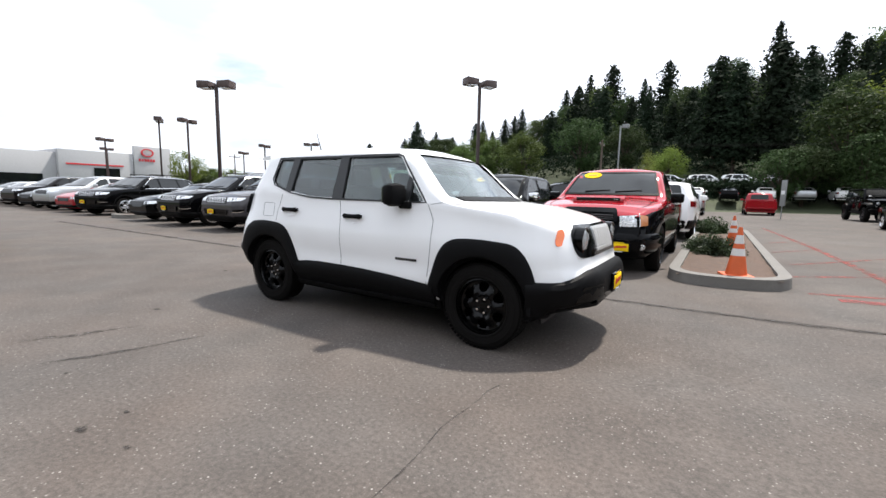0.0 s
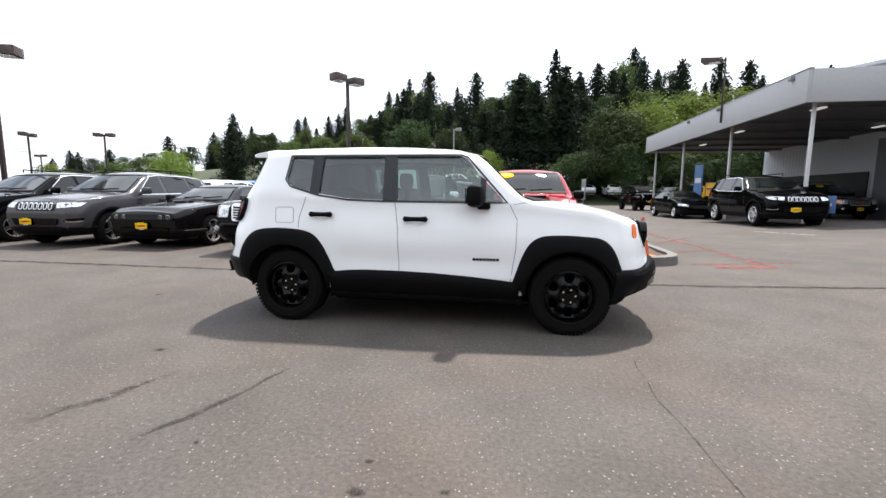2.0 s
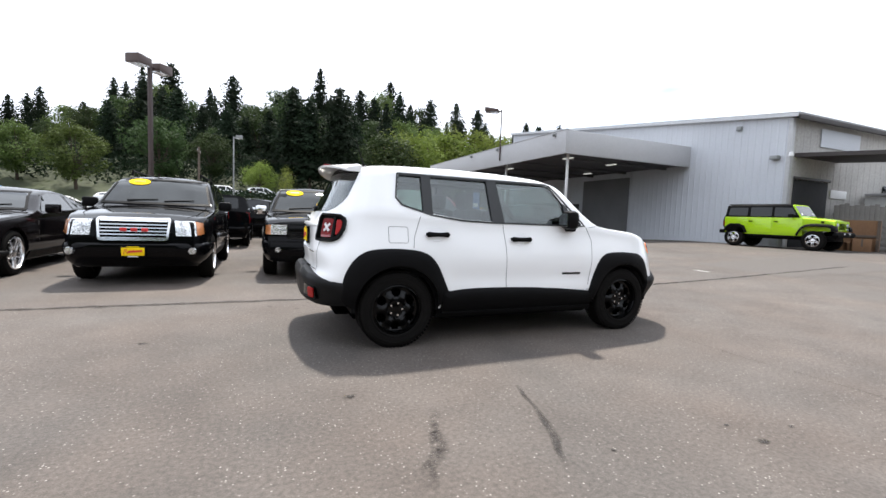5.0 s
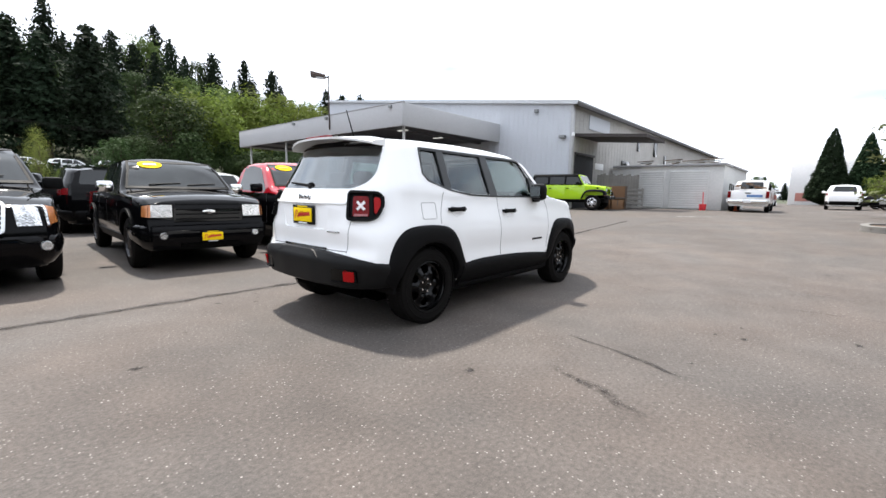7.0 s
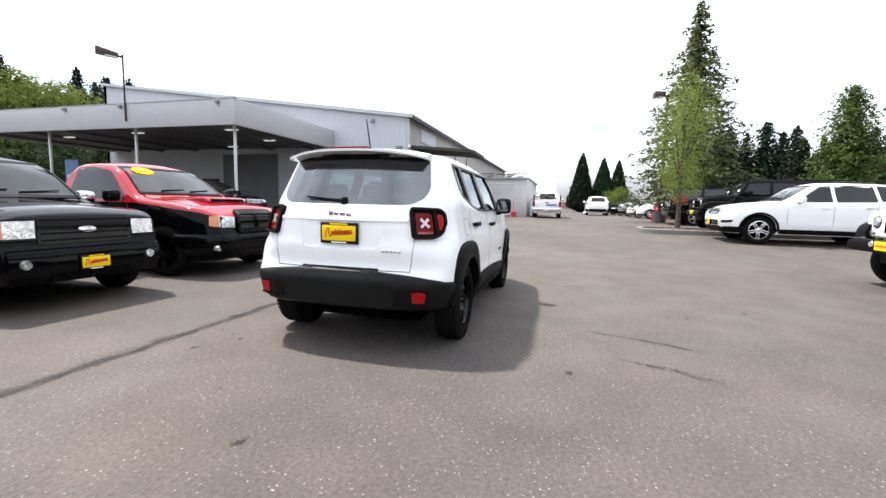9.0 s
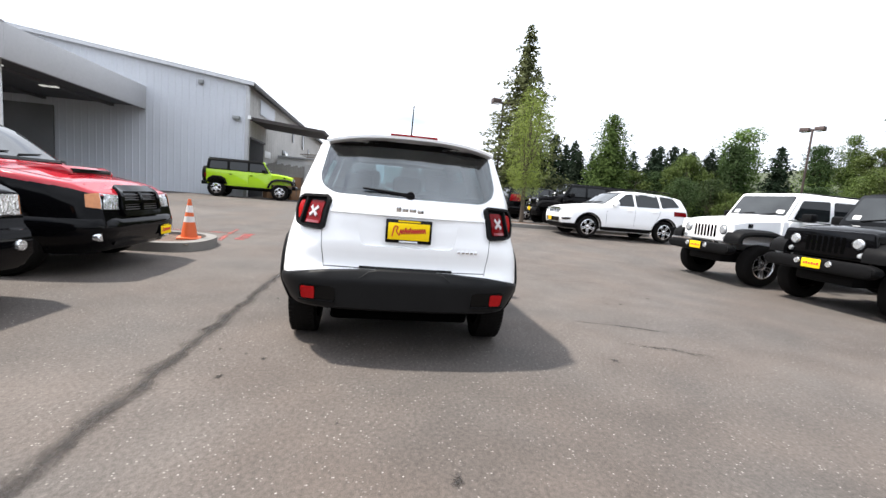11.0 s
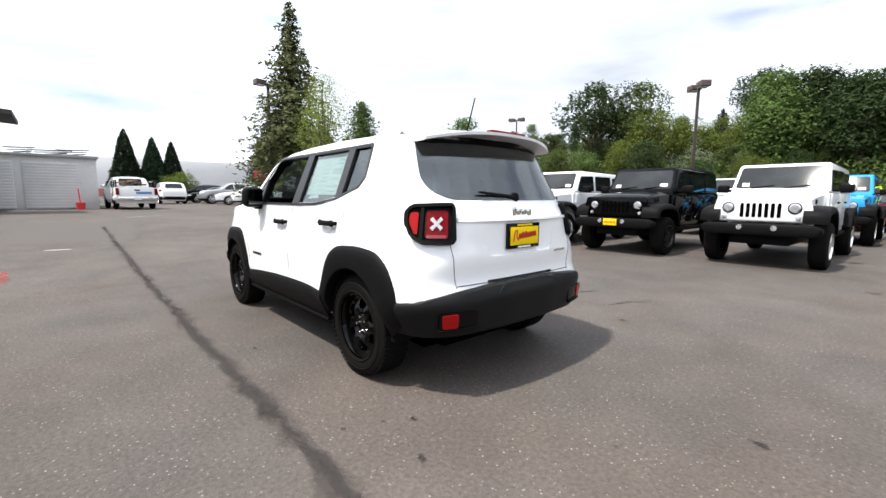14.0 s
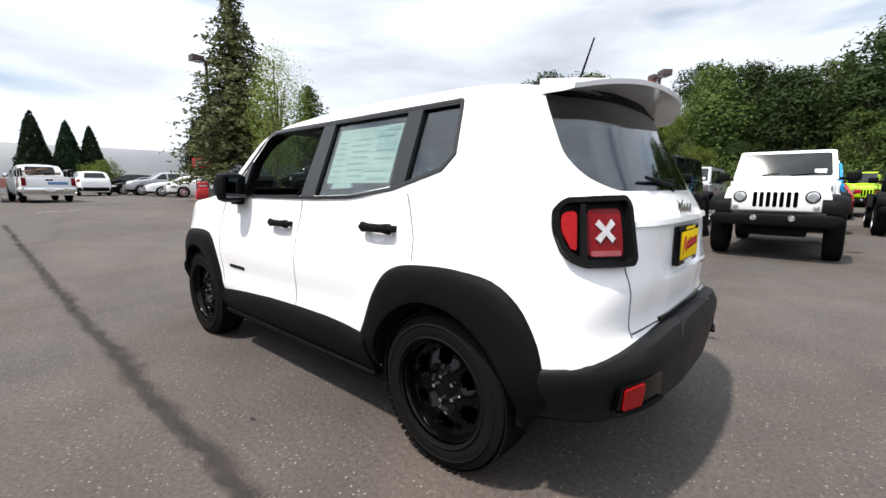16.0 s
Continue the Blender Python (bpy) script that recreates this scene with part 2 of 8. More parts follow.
WOOD = M("weathered_wood", (0.1020, 0.0780, 0.0600), 0.9, var=0.3, scale=2, fine=30, bump=0.5)
CARD = M("brown_plywood", (0.1800, 0.0960, 0.0480), 0.85, var=0.2, scale=2, fine=20)
BARK = M("bark", (0.0600, 0.0450, 0.0330), 0.95, var=0.4, scale=5, fine=30, bump=1.0)
FIR = M("fir_needles", (0.0125, 0.0215, 0.0110), 0.8, var=0.2, scale=0.6, fine=8, leaf=0.2, spec=0.12)
FIR2 = M("spruce_needles", (0.118, 0.138, 0.060), 0.8, var=0.2, scale=0.6, fine=8, leaf=0.25, spec=0.12)
CONELEAF = M("cone_needles", (0.060, 0.095, 0.024), 0.8, var=0.25, scale=0.5, fine=8, leaf=0.25, spec=0.12)
CYPRESS = M("cypress_needles", (0.0228, 0.0403, 0.0195), 0.8, var=0.2, scale=0.6, fine=8, leaf=0.2, spec=0.12)
LEAF = M("broad_leaves", (0.078, 0.114, 0.030), 0.7, var=0.2, scale=0.5, fine=8, leaf=0.3, spec=0.12)
LEAF_Y = M("bright_leaves", (0.128, 0.172, 0.035), 0.7, var=0.2, scale=0.5, fine=8, leaf=0.4, spec=0.12)
LEAF_D = M("dark_leaves", (0.036, 0.058, 0.020), 0.7, var=0.25, scale=0.5, fine=8, leaf=0.3, spec=0.12)
LEAF_M = M("maple_leaves", (0.175, 0.205, 0.048), 0.7, var=0.2, scale=0.5, fine=8, leaf=0.4, spec=0.12)
SHRUB = M("shrub_leaves", (0.0300, 0.0510, 0.0180), 0.7, var=0.25, scale=2, fine=20, leaf=0.3)
REDLINE = worn("red_marking", (0.235, 0.062, 0.052), 0.60, 1.0, 5)
REDPATCH = worn("red_patch", (0.26, 0.062, 0.058), 0.52, 1.05, 5)
WHITELINE = worn("white_marking", (0.36, 0.355, 0.34), 0.55, 0.85, 6)
ORANGE = M("cone_orange", (0.5600, 0.0980, 0.0210), 0.5, var=0.1, scale=8)
CONEWHITE = M("cone_white", (0.6000, 0.5840, 0.5600), 0.4, var=0.1, scale=8)

P_WHITE = paint("white_paint", (0.87, 0.87, 0.87), 0.12)
P_BLACK = M("black_paint", (0.0022, 0.0022, 0.0026), 0.06, coat=0.0, var=0.02, scale=1.5, fine=300, spec=0.13)
P_GREY = paint("granite_paint", (0.060, 0.056, 0.060), 0.15, 0.2)
P_DARK = M("dark_maroon_grey_paint", (0.006, 0.005, 0.0055), 0.07, var=0.02, scale=1.5, fine=300, spec=0.22)
P_RED = paint("red_paint", (0.30, 0.008, 0.016))
P_LIME = paint("lime_paint", (0.38, 0.62, 0.015))
P_BLUE = paint("blue_paint", (0.02, 0.28, 0.62))
P_SILVER = paint("silver_paint", (0.42, 0.43, 0.44), 0.3, 0.6)
PLASTIC = M("black_plastic", (0.0062, 0.0061, 0.0064), 0.50, spec=0.055, var=0.1, scale=8, fine=400, bump=0.15)
GLOSSBLACK = M("gloss_black", (0.0018, 0.0018, 0.0018), 0.10, var=0.05, spec=0.2)
VOID = M("deep_black", (0.0010, 0.0010, 0.0010), 0.9, var=0.05, spec=0.02)
RIMBLACK = M("rim_black", (0.0014, 0.0014, 0.0015), 0.13, var=0.05, spec=0.20)
RUBBER = M("tyre_rubber", (0.0078, 0.0072, 0.0068), 0.75, spec=0.05, var=0.2, scale=10, fine=200, bump=0.2)
CHROME = M("chrome", (0.80, 0.80, 0.80), 0.12, metal=1.0, var=0.03)
ALLOY = M("alloy", (0.78, 0.78, 0.79), 0.24, metal=1.0, var=0.06)
DARKALLOY = M("dark_alloy", (0.055, 0.055, 0.058), 0.4, metal=1.0, var=0.06)
REDLENS = M("red_lens", (0.15, 0.002, 0.004), 0.12, coat=0.03, var=0.3, scale=40, spec=0.15)
REFLECTOR = M("red_reflector", (0.30, 0.006, 0.007), 0.15, coat=0.03, var=0.12, scale=60, spec=0.15)
DEEPRED = M("deep_red_lens", (0.22, 0.005, 0.012), 0.12, coat=1.0, var=0.1, scale=30)
CORNER = M("corner_lens", (0.52, 0.19, 0.06), 0.2, metal=0.3, coat=1.0, var=0.2, scale=22)
AMBER = M("amber_lens", (0.85, 0.16, 0.015), 0.2, coat=1.0, var=0.08, scale=30)
GRILLEBRIGHT = M("grille_bright", (0.72, 0.72, 0.72), 0.25, metal=0.35, var=0.05)
LAMPSILVER = M("lamp_silver", (0.58, 0.54, 0.54), 0.3, metal=0.6, var=0.1, scale=30)
LENS = M("clear_lens", (0.70, 0.71, 0.72), 0.12, metal=0.8, coat=0.6, var=0.75, scale=16, fine=45, bump=0.5)
YELLOW = M("yellow_plate", (0.85, 0.58, 0.01), 0.8, var=0.05, scale=20, spec=0.08)
REDINK = M("red_ink", (0.55, 0.02, 0.02), 0.6, var=0.05)
WHITEINK = M("white_ink", (0.75, 0.75, 0.75), 0.6, var=0.05)
PAPER = M("sticker_paper", (0.78, 0.88, 0.86), 0.7, var=0.05, scale=10, trans=0.45)
JOINT = M("shut_line", (0.16, 0.16, 0.16), 0.8)
MIRROR = M("mirror_glass", (0.30, 0.31, 0.32), 0.02, metal=1.0, var=0.02)
GREYINK = M("grey_ink", (0.42, 0.52, 0.51), 0.7, var=0.05)
SEAT = M("seat_cloth", (0.03, 0.03, 0.032), 0.9, var=0.2, scale=12, fine=200, bump=0.3)
TINT = M("tinted_glass", (0.008, 0.010, 0.011), 0.04, coat=0.15, var=0.3, scale=1.2, fine=3, spec=0.4)
HEADLAMP = M("headlamp_glass", (0.58, 0.60, 0.62), 0.1, metal=0.6, coat=0.8, var=0.5, scale=20, fine=45, bump=0.4)
SHIELD = M("windscreen_glass", (0.012, 0.014, 0.014), 0.03, coat=0.2, var=0.8, scale=1.6, fine=3, spec=0.5)
# lighter copy of the black plastic: daylight on the rear bumper is in its colour
BUMPER = M("lit_bumper_plastic", (0.0095, 0.0095, 0.0098), 0.46, var=0.15, scale=8, fine=120, bump=0.05, spec=0.12)
PILLAR = M("pillar_film", (0.018, 0.019, 0.020), 0.34, var=0.15, scale=4, spec=0.35)
SMOKED = M("smoked_lamp", (0.16, 0.16, 0.165), 0.15, metal=0.6, coat=0.5, var=0.4, scale=20)
GLASS_SIDE = glass("door_glass", (0.80, 0.90, 0.88), 0.85)
GLASS_REAR = glass("privacy_glass", (0.74, 0.84, 0.84), 0.70)
GLASS_TAIL = glass("tailgate_glass", (0.70, 0.82, 0.88), 0.66, 0.0, 0.125)
SIGNBLUE = M("sign_blue", (0.10, 0.20, 0.42), 0.5, var=0.1)
VEHYELLOW = M("vehicle_yellow", (0.75, 0.42, 0.02), 0.4, var=0.06)
SIGNRED = M("sign_red", (0.60, 0.03, 0.04), 0.5, var=0.06)


# ---------------------------------------------------------------- building helpers
def finish(me, smooth=True, angle=35):
    if smooth:
        me.polygons.foreach_set("use_smooth", [True] * len(me.polygons))
        me.set_sharp_from_angle(angle=radians(angle))
    me.update()


def part(name, bm, material, parent=None, label="", smooth=True, angle=35):
    """One mesh object from a bmesh, under a thing or a part (or at top level)."""
    me = bpy.data.meshes.new(name)
    bm.to_mesh(me)
    bm.free()
    me.materials.append(material)
    finish(me, smooth, angle)
    ob = new(name, me)
    if parent:
        ob.parent = parent
    if label:
        ob["label"] = label
    return ob


def raw(name, verts, faces, material, parent=None, smooth=False):
    me = bpy.data.meshes.new(name)
    me.from_pydata(verts, [], faces)
    me.materials.append(material)
    finish(me, smooth)
    ob = new(name, me)
    if parent:
        ob.parent = parent
    return ob


def thing(name, label, category, group="", kind=""):
    return tagged(new(name), label, category, group, kind)


def box(bm, x0, x1, y0, y1, z0, z1, bevel=0.0, m=None):
    r = bmesh.ops.create_cube(bm, size=1)
    vs = r["verts"]
    bmesh.ops.scale(bm, vec=(x1 - x0, y1 - y0, z1 - z0), verts=vs)
    bmesh.ops.translate(bm, vec=((x0 + x1) / 2, (y0 + y1) / 2, (z0 + z1) / 2), verts=vs)
    if bevel:
        es = list({e for v in vs for e in v.link_edges})
        r2 = bmesh.ops.bevel(bm, geom=es, offset=bevel, segments=2, affect="EDGES", profile=0.5)
        vs = list({v for f in r2["faces"] for v in f.verts} | {v for v in vs if v.is_valid})
    if m is not None:
        bmesh.ops.transform(bm, matrix=m, verts=[v for v in vs if v.is_valid])
    return bm


def B(x0, x1, y0, y1, z0, z1, bevel=0.0, m=None):
    return box(bmesh.new(), x0, x1, y0, y1, z0, z1, bevel, m)


def cyl(bm, p, q, r0, r1=None, seg=16, caps=True):
    """A tapered round bar from p to q."""
    p, q = Vector(p), Vector(q)
    d = q - p
    m = Matrix.Translation((p + q) / 2) @ d.to_track_quat("Z", "Y").to_matrix().to_4x4()
    bmesh.ops.create_cone(bm, cap_ends=caps, segments=seg, radius1=r0, radius2=r0 if r1 is None else r1, depth=d.length, matrix=m)
    return bm


def C(p, q, r0, r1=None, seg=16):
    return cyl(bmesh.new(), p, q, r0, r1, seg)


def tube(points, r, seg=6):
    """A thin bar along a line of points."""
    bm, rings = bmesh.new(), []
    for i, p in enumerate(points):
        d = (Vector(points[min(i + 1, len(points) - 1)]) - Vector(points[max(i - 1, 0)])).normalized()
        side = d.cross(Vector((0, 0, 1))).normalized()
        up = side.cross(d)
        rings.append([bm.verts.new(Vector(p) + (side * math.cos(6.2832 * k / seg) + up * math.sin(6.2832 * k / seg)) * r) for k in range(seg)])
    for a, b in zip(rings, rings[1:]):
        for k in range(seg):
            bm.faces.new((a[k], a[(k + 1) % seg], b[(k + 1) % seg], b[k]))
    bmesh.ops.recalc_face_normals(bm, faces=bm.faces[:])
    return bm


def prism(poly, axis, a, b, bevel=0.0):
    """A closed outline in two coordinates, drawn out along the third from a to b."""
    bm = bmesh.new()
    idx = {"x": (1, 2, 0), "y": (0, 2, 1), "z": (0, 1, 2)}[axis]

    def vert(p, t):
        c = [0, 0, 0]
        c[idx[0]], c[idx[1]], c[idx[2]] = p[0], p[1], t
        return bm.verts.new(c)
    lo, hi = [vert(p, a) for p in poly], [vert(p, b) for p in poly]
    bm.faces.new(lo), bm.faces.new(hi[::-1])
    for i in range(len(poly)):
        j = (i + 1) % len(poly)
        bm.faces.new((lo[i], hi[i], hi[j], lo[j]))
    bmesh.ops.recalc_face_normals(bm, faces=bm.faces[:])
    if bevel:
        bmesh.ops.bevel(bm, geom=bm.edges[:], offset=bevel, segments=2, affect="EDGES", profile=0.5)
    return bm


def rounded(poly, r, n=3):
    """The outline with its corners rounded."""
    out = []
    for i, p in enumerate(poly):
        a, b, c = Vector(poly[i - 1]), Vector(p), Vector(poly[(i + 1) % len(poly)])
        u, v = a - b, c - b
        d = min(r, u.length * 0.45, v.length * 0.45)
        s, e = b + u.normalized() * d, b + v.normalized() * d
        for k in range(n + 1):
            t = k / n
            q = s * (1 - t) ** 2 + b * 2 * t * (1 - t) + e * t * t
            out.append((q.x, q.y))
    return out


def lathe(profile, seg=40, axis="y", center=(0, 0, 0), closed=False):
    """A ring turned from (radius, offset along the axis)."""
    bm = bmesh.new()
    rings = []
    for k in range(seg):
        a = 2 * math.pi * k / seg
        ring = []
        for r, o in profile:
            c, s = math.cos(a) * r, math.sin(a) * r
            p = (c, o, s) if axis == "y" else (c, s, o)
            ring.append(bm.verts.new(Vector(p) + Vector(center)))
        rings.append(ring)
    for k in range(seg):
        a, b = rings[k], rings[(k + 1) % seg]
        for j in range(len(profile) - (0 if closed else 1)):
            j2 = (j + 1) % len(profile)
            bm.faces.new((a[j], a[j2], b[j2], b[j]))
    bmesh.ops.recalc_face_normals(bm, faces=bm.faces[:])
    return bm


def cut(ob, cutters):
    """Subtract closed bmeshes from the mesh of ob."""
    for bm in cutters:
        me = bpy.data.meshes.new("cutter")
        bm.to_mesh(me)
        bm.free()
        tool = new("cutter", me)
        mod = ob.modifiers.new("cut", "BOOLEAN")
        mod.operation, mod.object, mod.solver = "DIFFERENCE", tool, "EXACT"
        dg = bpy.context.evaluated_depsgraph_get()
        fresh = bpy.data.meshes.new_from_object(ob.evaluated_get(dg))
        ob.modifiers.clear()
        old = ob.data
        ob.data = fresh
        bpy.data.meshes.remove(old)
        bpy.data.objects.remove(tool)
        bpy.data.meshes.remove(me)
    finish(ob.data)
    return ob


def smoothstep(a, b, v):
    u = min(1.0, max(0.0, (v - a) / (b - a)))
    return u * u * (3 - 2 * u)


def lot_z(x, y):
    """Height of the paved lot: it rises a little ahead."""
    return 0.45 * smoothstep(1.5, 16, x) * (1 - 0.65 * smoothstep(10, 20, y))


def land_z(x, y):
    """Height of the land round the lot: wooded banks on two sides."""
    up = 9 * smoothstep(46, 85, y) + 22 * smoothstep(85, 190, y)
    up *= smoothstep(-150, -20, x)
    up += (7 * smoothstep(-34, -60, y) + 10 * smoothstep(-60, -120, y)) if y < -30 else 0
    return lot_z(x, y) - 0.10 + up


# ---------------------------------------------------------------- vehicle bodies
from mathutils.bvhtree import BVHTree


def curve(table, x, soft=0.05):
    xs, ys = zip(*sorted(table))
    return float(np.mean(np.interp(np.linspace(x - soft, x + soft, 7), xs, ys)))


def body_shell(S, inset=0.0, x_lo=None, x_hi=None, z_lo=None, stations=72):
    """A closed body lofted from its outlines: F front and R rear (height, x), T top and B belt (x, height), P plan (x, share of the half width)."""
    F, R = [(z, x - inset) for z, x in S["F"]], [(z, x + inset) for z, x in S["R"]]
    xf, xr = max(x for _, x in F), min(x for _, x in R)
    xa, xb = S.get("warp", (S["axles"][0] + 0.1, S["axles"][1] - 0.1))
    n_side, n_up, n_arc, n_top = S.get("side", 9), 5, 4, 5
    u = np.linspace(0, 1, stations)
    xs = xr + (xf - xr) * (0.5 - 0.5 * np.cos(np.pi * u)) * 0.55 + (xf - xr) * u * 0.45
    if x_lo is not None:
        xs = np.linspace(x_lo, x_hi, stations)
    else:
        xs = np.unique(np.concatenate([xs, xr + np.array(S.get("ends", ())), xf - np.array(S.get("ends", ()))]).round(5))
    bm = bmesh.new()
    rings = []
    for x in xs:
        w = S["W"] * curve(S["P"], x, S.get("psoft", 0.05)) - inset
        wide = S["W"] * curve(S.get("P2", S["P"]), x, S.get("psoft", 0.05)) - inset
        lean = S.get("lean", 0.022)
        t, b = curve(S["T"], x, S.get("soft", 0.05)) - inset, curve(S["B"], x) - inset
        crown = S.get("crown", 0.05)
        edge = max(t - crown, b + 0.012)
        z0 = S["z0"] + S.get("lift", 0.0) * smoothstep(0.72, 0.97, abs(x) / max(xf, -xr)) if z_lo is None else z_lo
        k = S["tumble"]
        half = [(0.0, z0)]
        for i in range(n_side):
            f = i / (n_side - 1)
            z = z0 + (b - z0) * f
            s = 0.90 + 0.10 * smoothstep(0, 0.30, f) - lean * smoothstep(S.get("lean_from", 0.72), 1.0, f) - S.get("waist", 0.0) * math.exp(-((f - 0.40) / 0.10) ** 2) * (1 - smoothstep(0.72, 0.95, abs(x)))
            half.append(((w + (wide - w) * smoothstep(1.06, 0.68, z)) * s, z))
        wb = w * (1 - lean)
        r = min(S.get("r", 0.10), (edge - b) * 0.6, max(w, 0.01) * 0.4)
        for i in range(1, n_up + 1):
            z = b + (edge - r - b) * i / n_up
            half.append((wb - k * (z - b), z))
        y0, z1 = half[-1]
        wt = y0 - k * r * 0.5
        for i in range(1, n_arc + 1):
            a = math.pi / 2 * i / n_arc
            half.append((wt - r + r * math.cos(a) + (y0 - wt) * (1 - i / n_arc), z1 + r * math.sin(a)))
        ye = half[-1][0]
        for i in range(1, n_top + 1):
            y = ye * (1 - i / n_top)
            half.append((y, edge + (t - edge) * (1 - (y / max(ye, 1e-3)) ** 2) if ye > 1e-3 else t))
        pts = []
        for y, z in half:
            px = x
            if x_lo is None or True:
                if x > xa:
                    px = xa + (x - xa) / (xf - xa) * (curve(F, z, 0.02) - xa)
                elif x < xb:
                    px = xb + (x - xb) / (xr - xb) * (curve(R, z, 0.02) - xb)
            pts.append((px, y, z))
        ring = [bm.verts.new(p) for p in pts] + [bm.verts.new((p[0], -p[1], p[2])) for p in pts[-2:0:-1]]
        rings.append(ring)
    n = len(rings[0])
    for a, b_ in zip(rings, rings[1:]):
        for j in range(n):
            j2 = (j + 1) % n
            bm.faces.new((a[j], a[j2], b_[j2], b_[j]))
    m = n // 2
    for ring in (rings[0], rings[-1]):
        for j in range(m):
            q = [ring[j], ring[j + 1], ring[(n - j - 1) % n], ring[(n - j) % n]]
            q = list(dict.fromkeys(q))
            if len(q) > 2:
                bm.faces.new(q)
    bmesh.ops.recalc_face_normals(bm, faces=bm.faces[:])
    if bm.calc_volume(signed=True) < 0:
        bmesh.ops.reverse_faces(bm, faces=bm.faces[:])
    return bm


def project(tree, view, u, v):
    """A point on the body seen square from a side: L, R, F, B (across or along, height), T (x, y), or wrapped round an upright axis at x: (angle, height)."""
    if view in ("L", "R"):
        s = 1 if view == "L" else -1
        o, d = Vector((u, 4 * s, v)), Vector((0, -s, 0))
    elif view in ("F", "B"):
        s = 1 if view == "F" else -1
        o, d = Vector((6 * s, u, v)), Vector((-s, 0, 0))
    elif view == "T":
        o, d = Vector((u, v, 5)), Vector((0, 0, -1))
    else:
        c, a = view[1], radians(u)
        d = -Vector((math.cos(a), math.sin(a), 0))
        o = Vector((c, 0, v)) - d * 5
    p, nrm, _, _ = tree.ray_cast(o, d)
    if p is None:
        p, nrm, _, _ = tree.find_nearest(o + d * ((o - Vector((0, 0, v))).length - 0.5))
    if nrm.dot(d) > 0:
        nrm = -nrm
    return p, nrm


def raise_patch(bm, tops, off, sink=0.012):
    """Turn a projected sheet into a slab: its top off the body, its edge reaching into it."""
    faces = bm.faces[:]
    bmesh.ops.recalc_face_normals(bm, faces=faces)
    r = bmesh.ops.extrude_face_region(bm, geom=faces)
    for v in [g for g in r["geom"] if isinstance(g, bmesh.types.BMVert)]:
        near = min(tops, key=lambda q: (q[0] - v.co).length_squared)
        v.co += near[1] * (near[2] if len(near) > 2 else off)
    for v, nrm in list(zip(bm.verts[:len(tops)], [q[1] for q in tops])):
        v.co -= nrm * sink
    bmesh.ops.recalc_face_normals(bm, faces=bm.faces[:])
    return bm


def patch(tree, view, poly, off=0.006, step=0.12, sink=0.012):
    """A slab with the given outline that lies on the body."""
    bm = bmesh.new()
    bm.faces.new([bm.verts.new((p[0], p[1], 0)) for p in poly])
    scale = 1.0 if not isinstance(view, tuple) else 60.0
    us, vs = [p[0] for p in poly], [p[1] for p in poly]
    for axis, lo, hi, st in ((0, min(us), max(us), step * scale), (1, min(vs), max(vs), step)):
        t = lo + st
        while t < hi - 0.02 * (scale if axis == 0 else 1):
            co, no = [0, 0, 0], [0, 0, 0]
            co[axis], no[axis] = t, 1
            bmesh.ops.bisect_plane(bm, geom=bm.verts[:] + bm.edges[:] + bm.faces[:], plane_co=co, plane_no=no)
            t += st
    bmesh.ops.triangulate(bm, faces=[f for f in bm.faces if len(f.verts) > 4])
    bm.verts.index_update()
    tops = []
    for v in bm.verts:
        p, nrm = project(tree, view, v.co.x, v.co.y)
        v.co = p
        tops.append((p.copy(), nrm.copy()))
    return raise_patch(bm, tops, off, sink)


def band(tree, view, low, high, off=0.02, rows=3, sink=0.012, gain=None):
    """A slab between two lines of equal count on the body; off: its height, or a profile of (share across, height)."""
    bm, tops, grid = bmesh.new(), [], []
    profile = off if isinstance(off, (list, tuple)) else [(i / rows, off) for i in range(rows + 1)]
    rows, off = len(profile) - 1, profile[0][1]
    for k, (a, b) in enumerate(zip(low, high)):
        col = []
        for f, lift in profile:
            p, nrm = project(tree, view, a[0] + (b[0] - a[0]) * f, a[1] + (b[1] - a[1]) * f)
            tops.append((p.copy(), nrm.copy(), lift * (gain[k] if gain else 1.0)))
            col.append(bm.verts.new(p))
        grid.append(col)
    for a, b in zip(grid, grid[1:]):
        for i in range(rows):
            bm.faces.new((a[i], b[i], b[i + 1], a[i + 1]))
    bm.verts.ensure_lookup_table()
    return raise_patch(bm, tops, off, sink)


def seam(tree, view, line, width=0.006, step=0.06, off=0.0015):
    """A thin dark joint that follows a line on the body."""
    pts = []
    for a, b in zip(line, line[1:]):
        n = max(1, int((Vector(b) - Vector(a)).length / step / (60 if isinstance(view, tuple) else 1)))
        pts += [tuple(Vector(a).lerp(Vector(b), i / n)) for i in range(n)]
    pts.append(line[-1])
    scale = 60 if isinstance(view, tuple) else 1
    low, high = [], []
    for i, p in enumerate(pts):
        a, b = Vector(pts[max(0, i - 1)]), Vector(pts[min(len(pts) - 1, i + 1)])
        d = b - a
        d.x /= scale
        d.normalize()
        low.append((p[0] - d.y * width / 2 * scale, p[1] + d.x * width / 2))
        high.append((p[0] + d.y * width / 2 * scale, p[1] - d.x * width / 2))
    return band(tree, view, low, high, off, 1, 0.003)


def arc(cx, cz, r, a0, a1, n=16):
    return [(cx + r * math.cos(radians(a0 + (a1 - a0) * i / n)), cz + r * math.sin(radians(a0 + (a1 - a0) * i / n))) for i in range(n + 1)]


def wrapped(poly, r):
    """Rounds an outline given as (angle, height)."""
    return [(a * 60, z) for a, z in rounded([(a / 60, z) for a, z in poly], r, 4)]


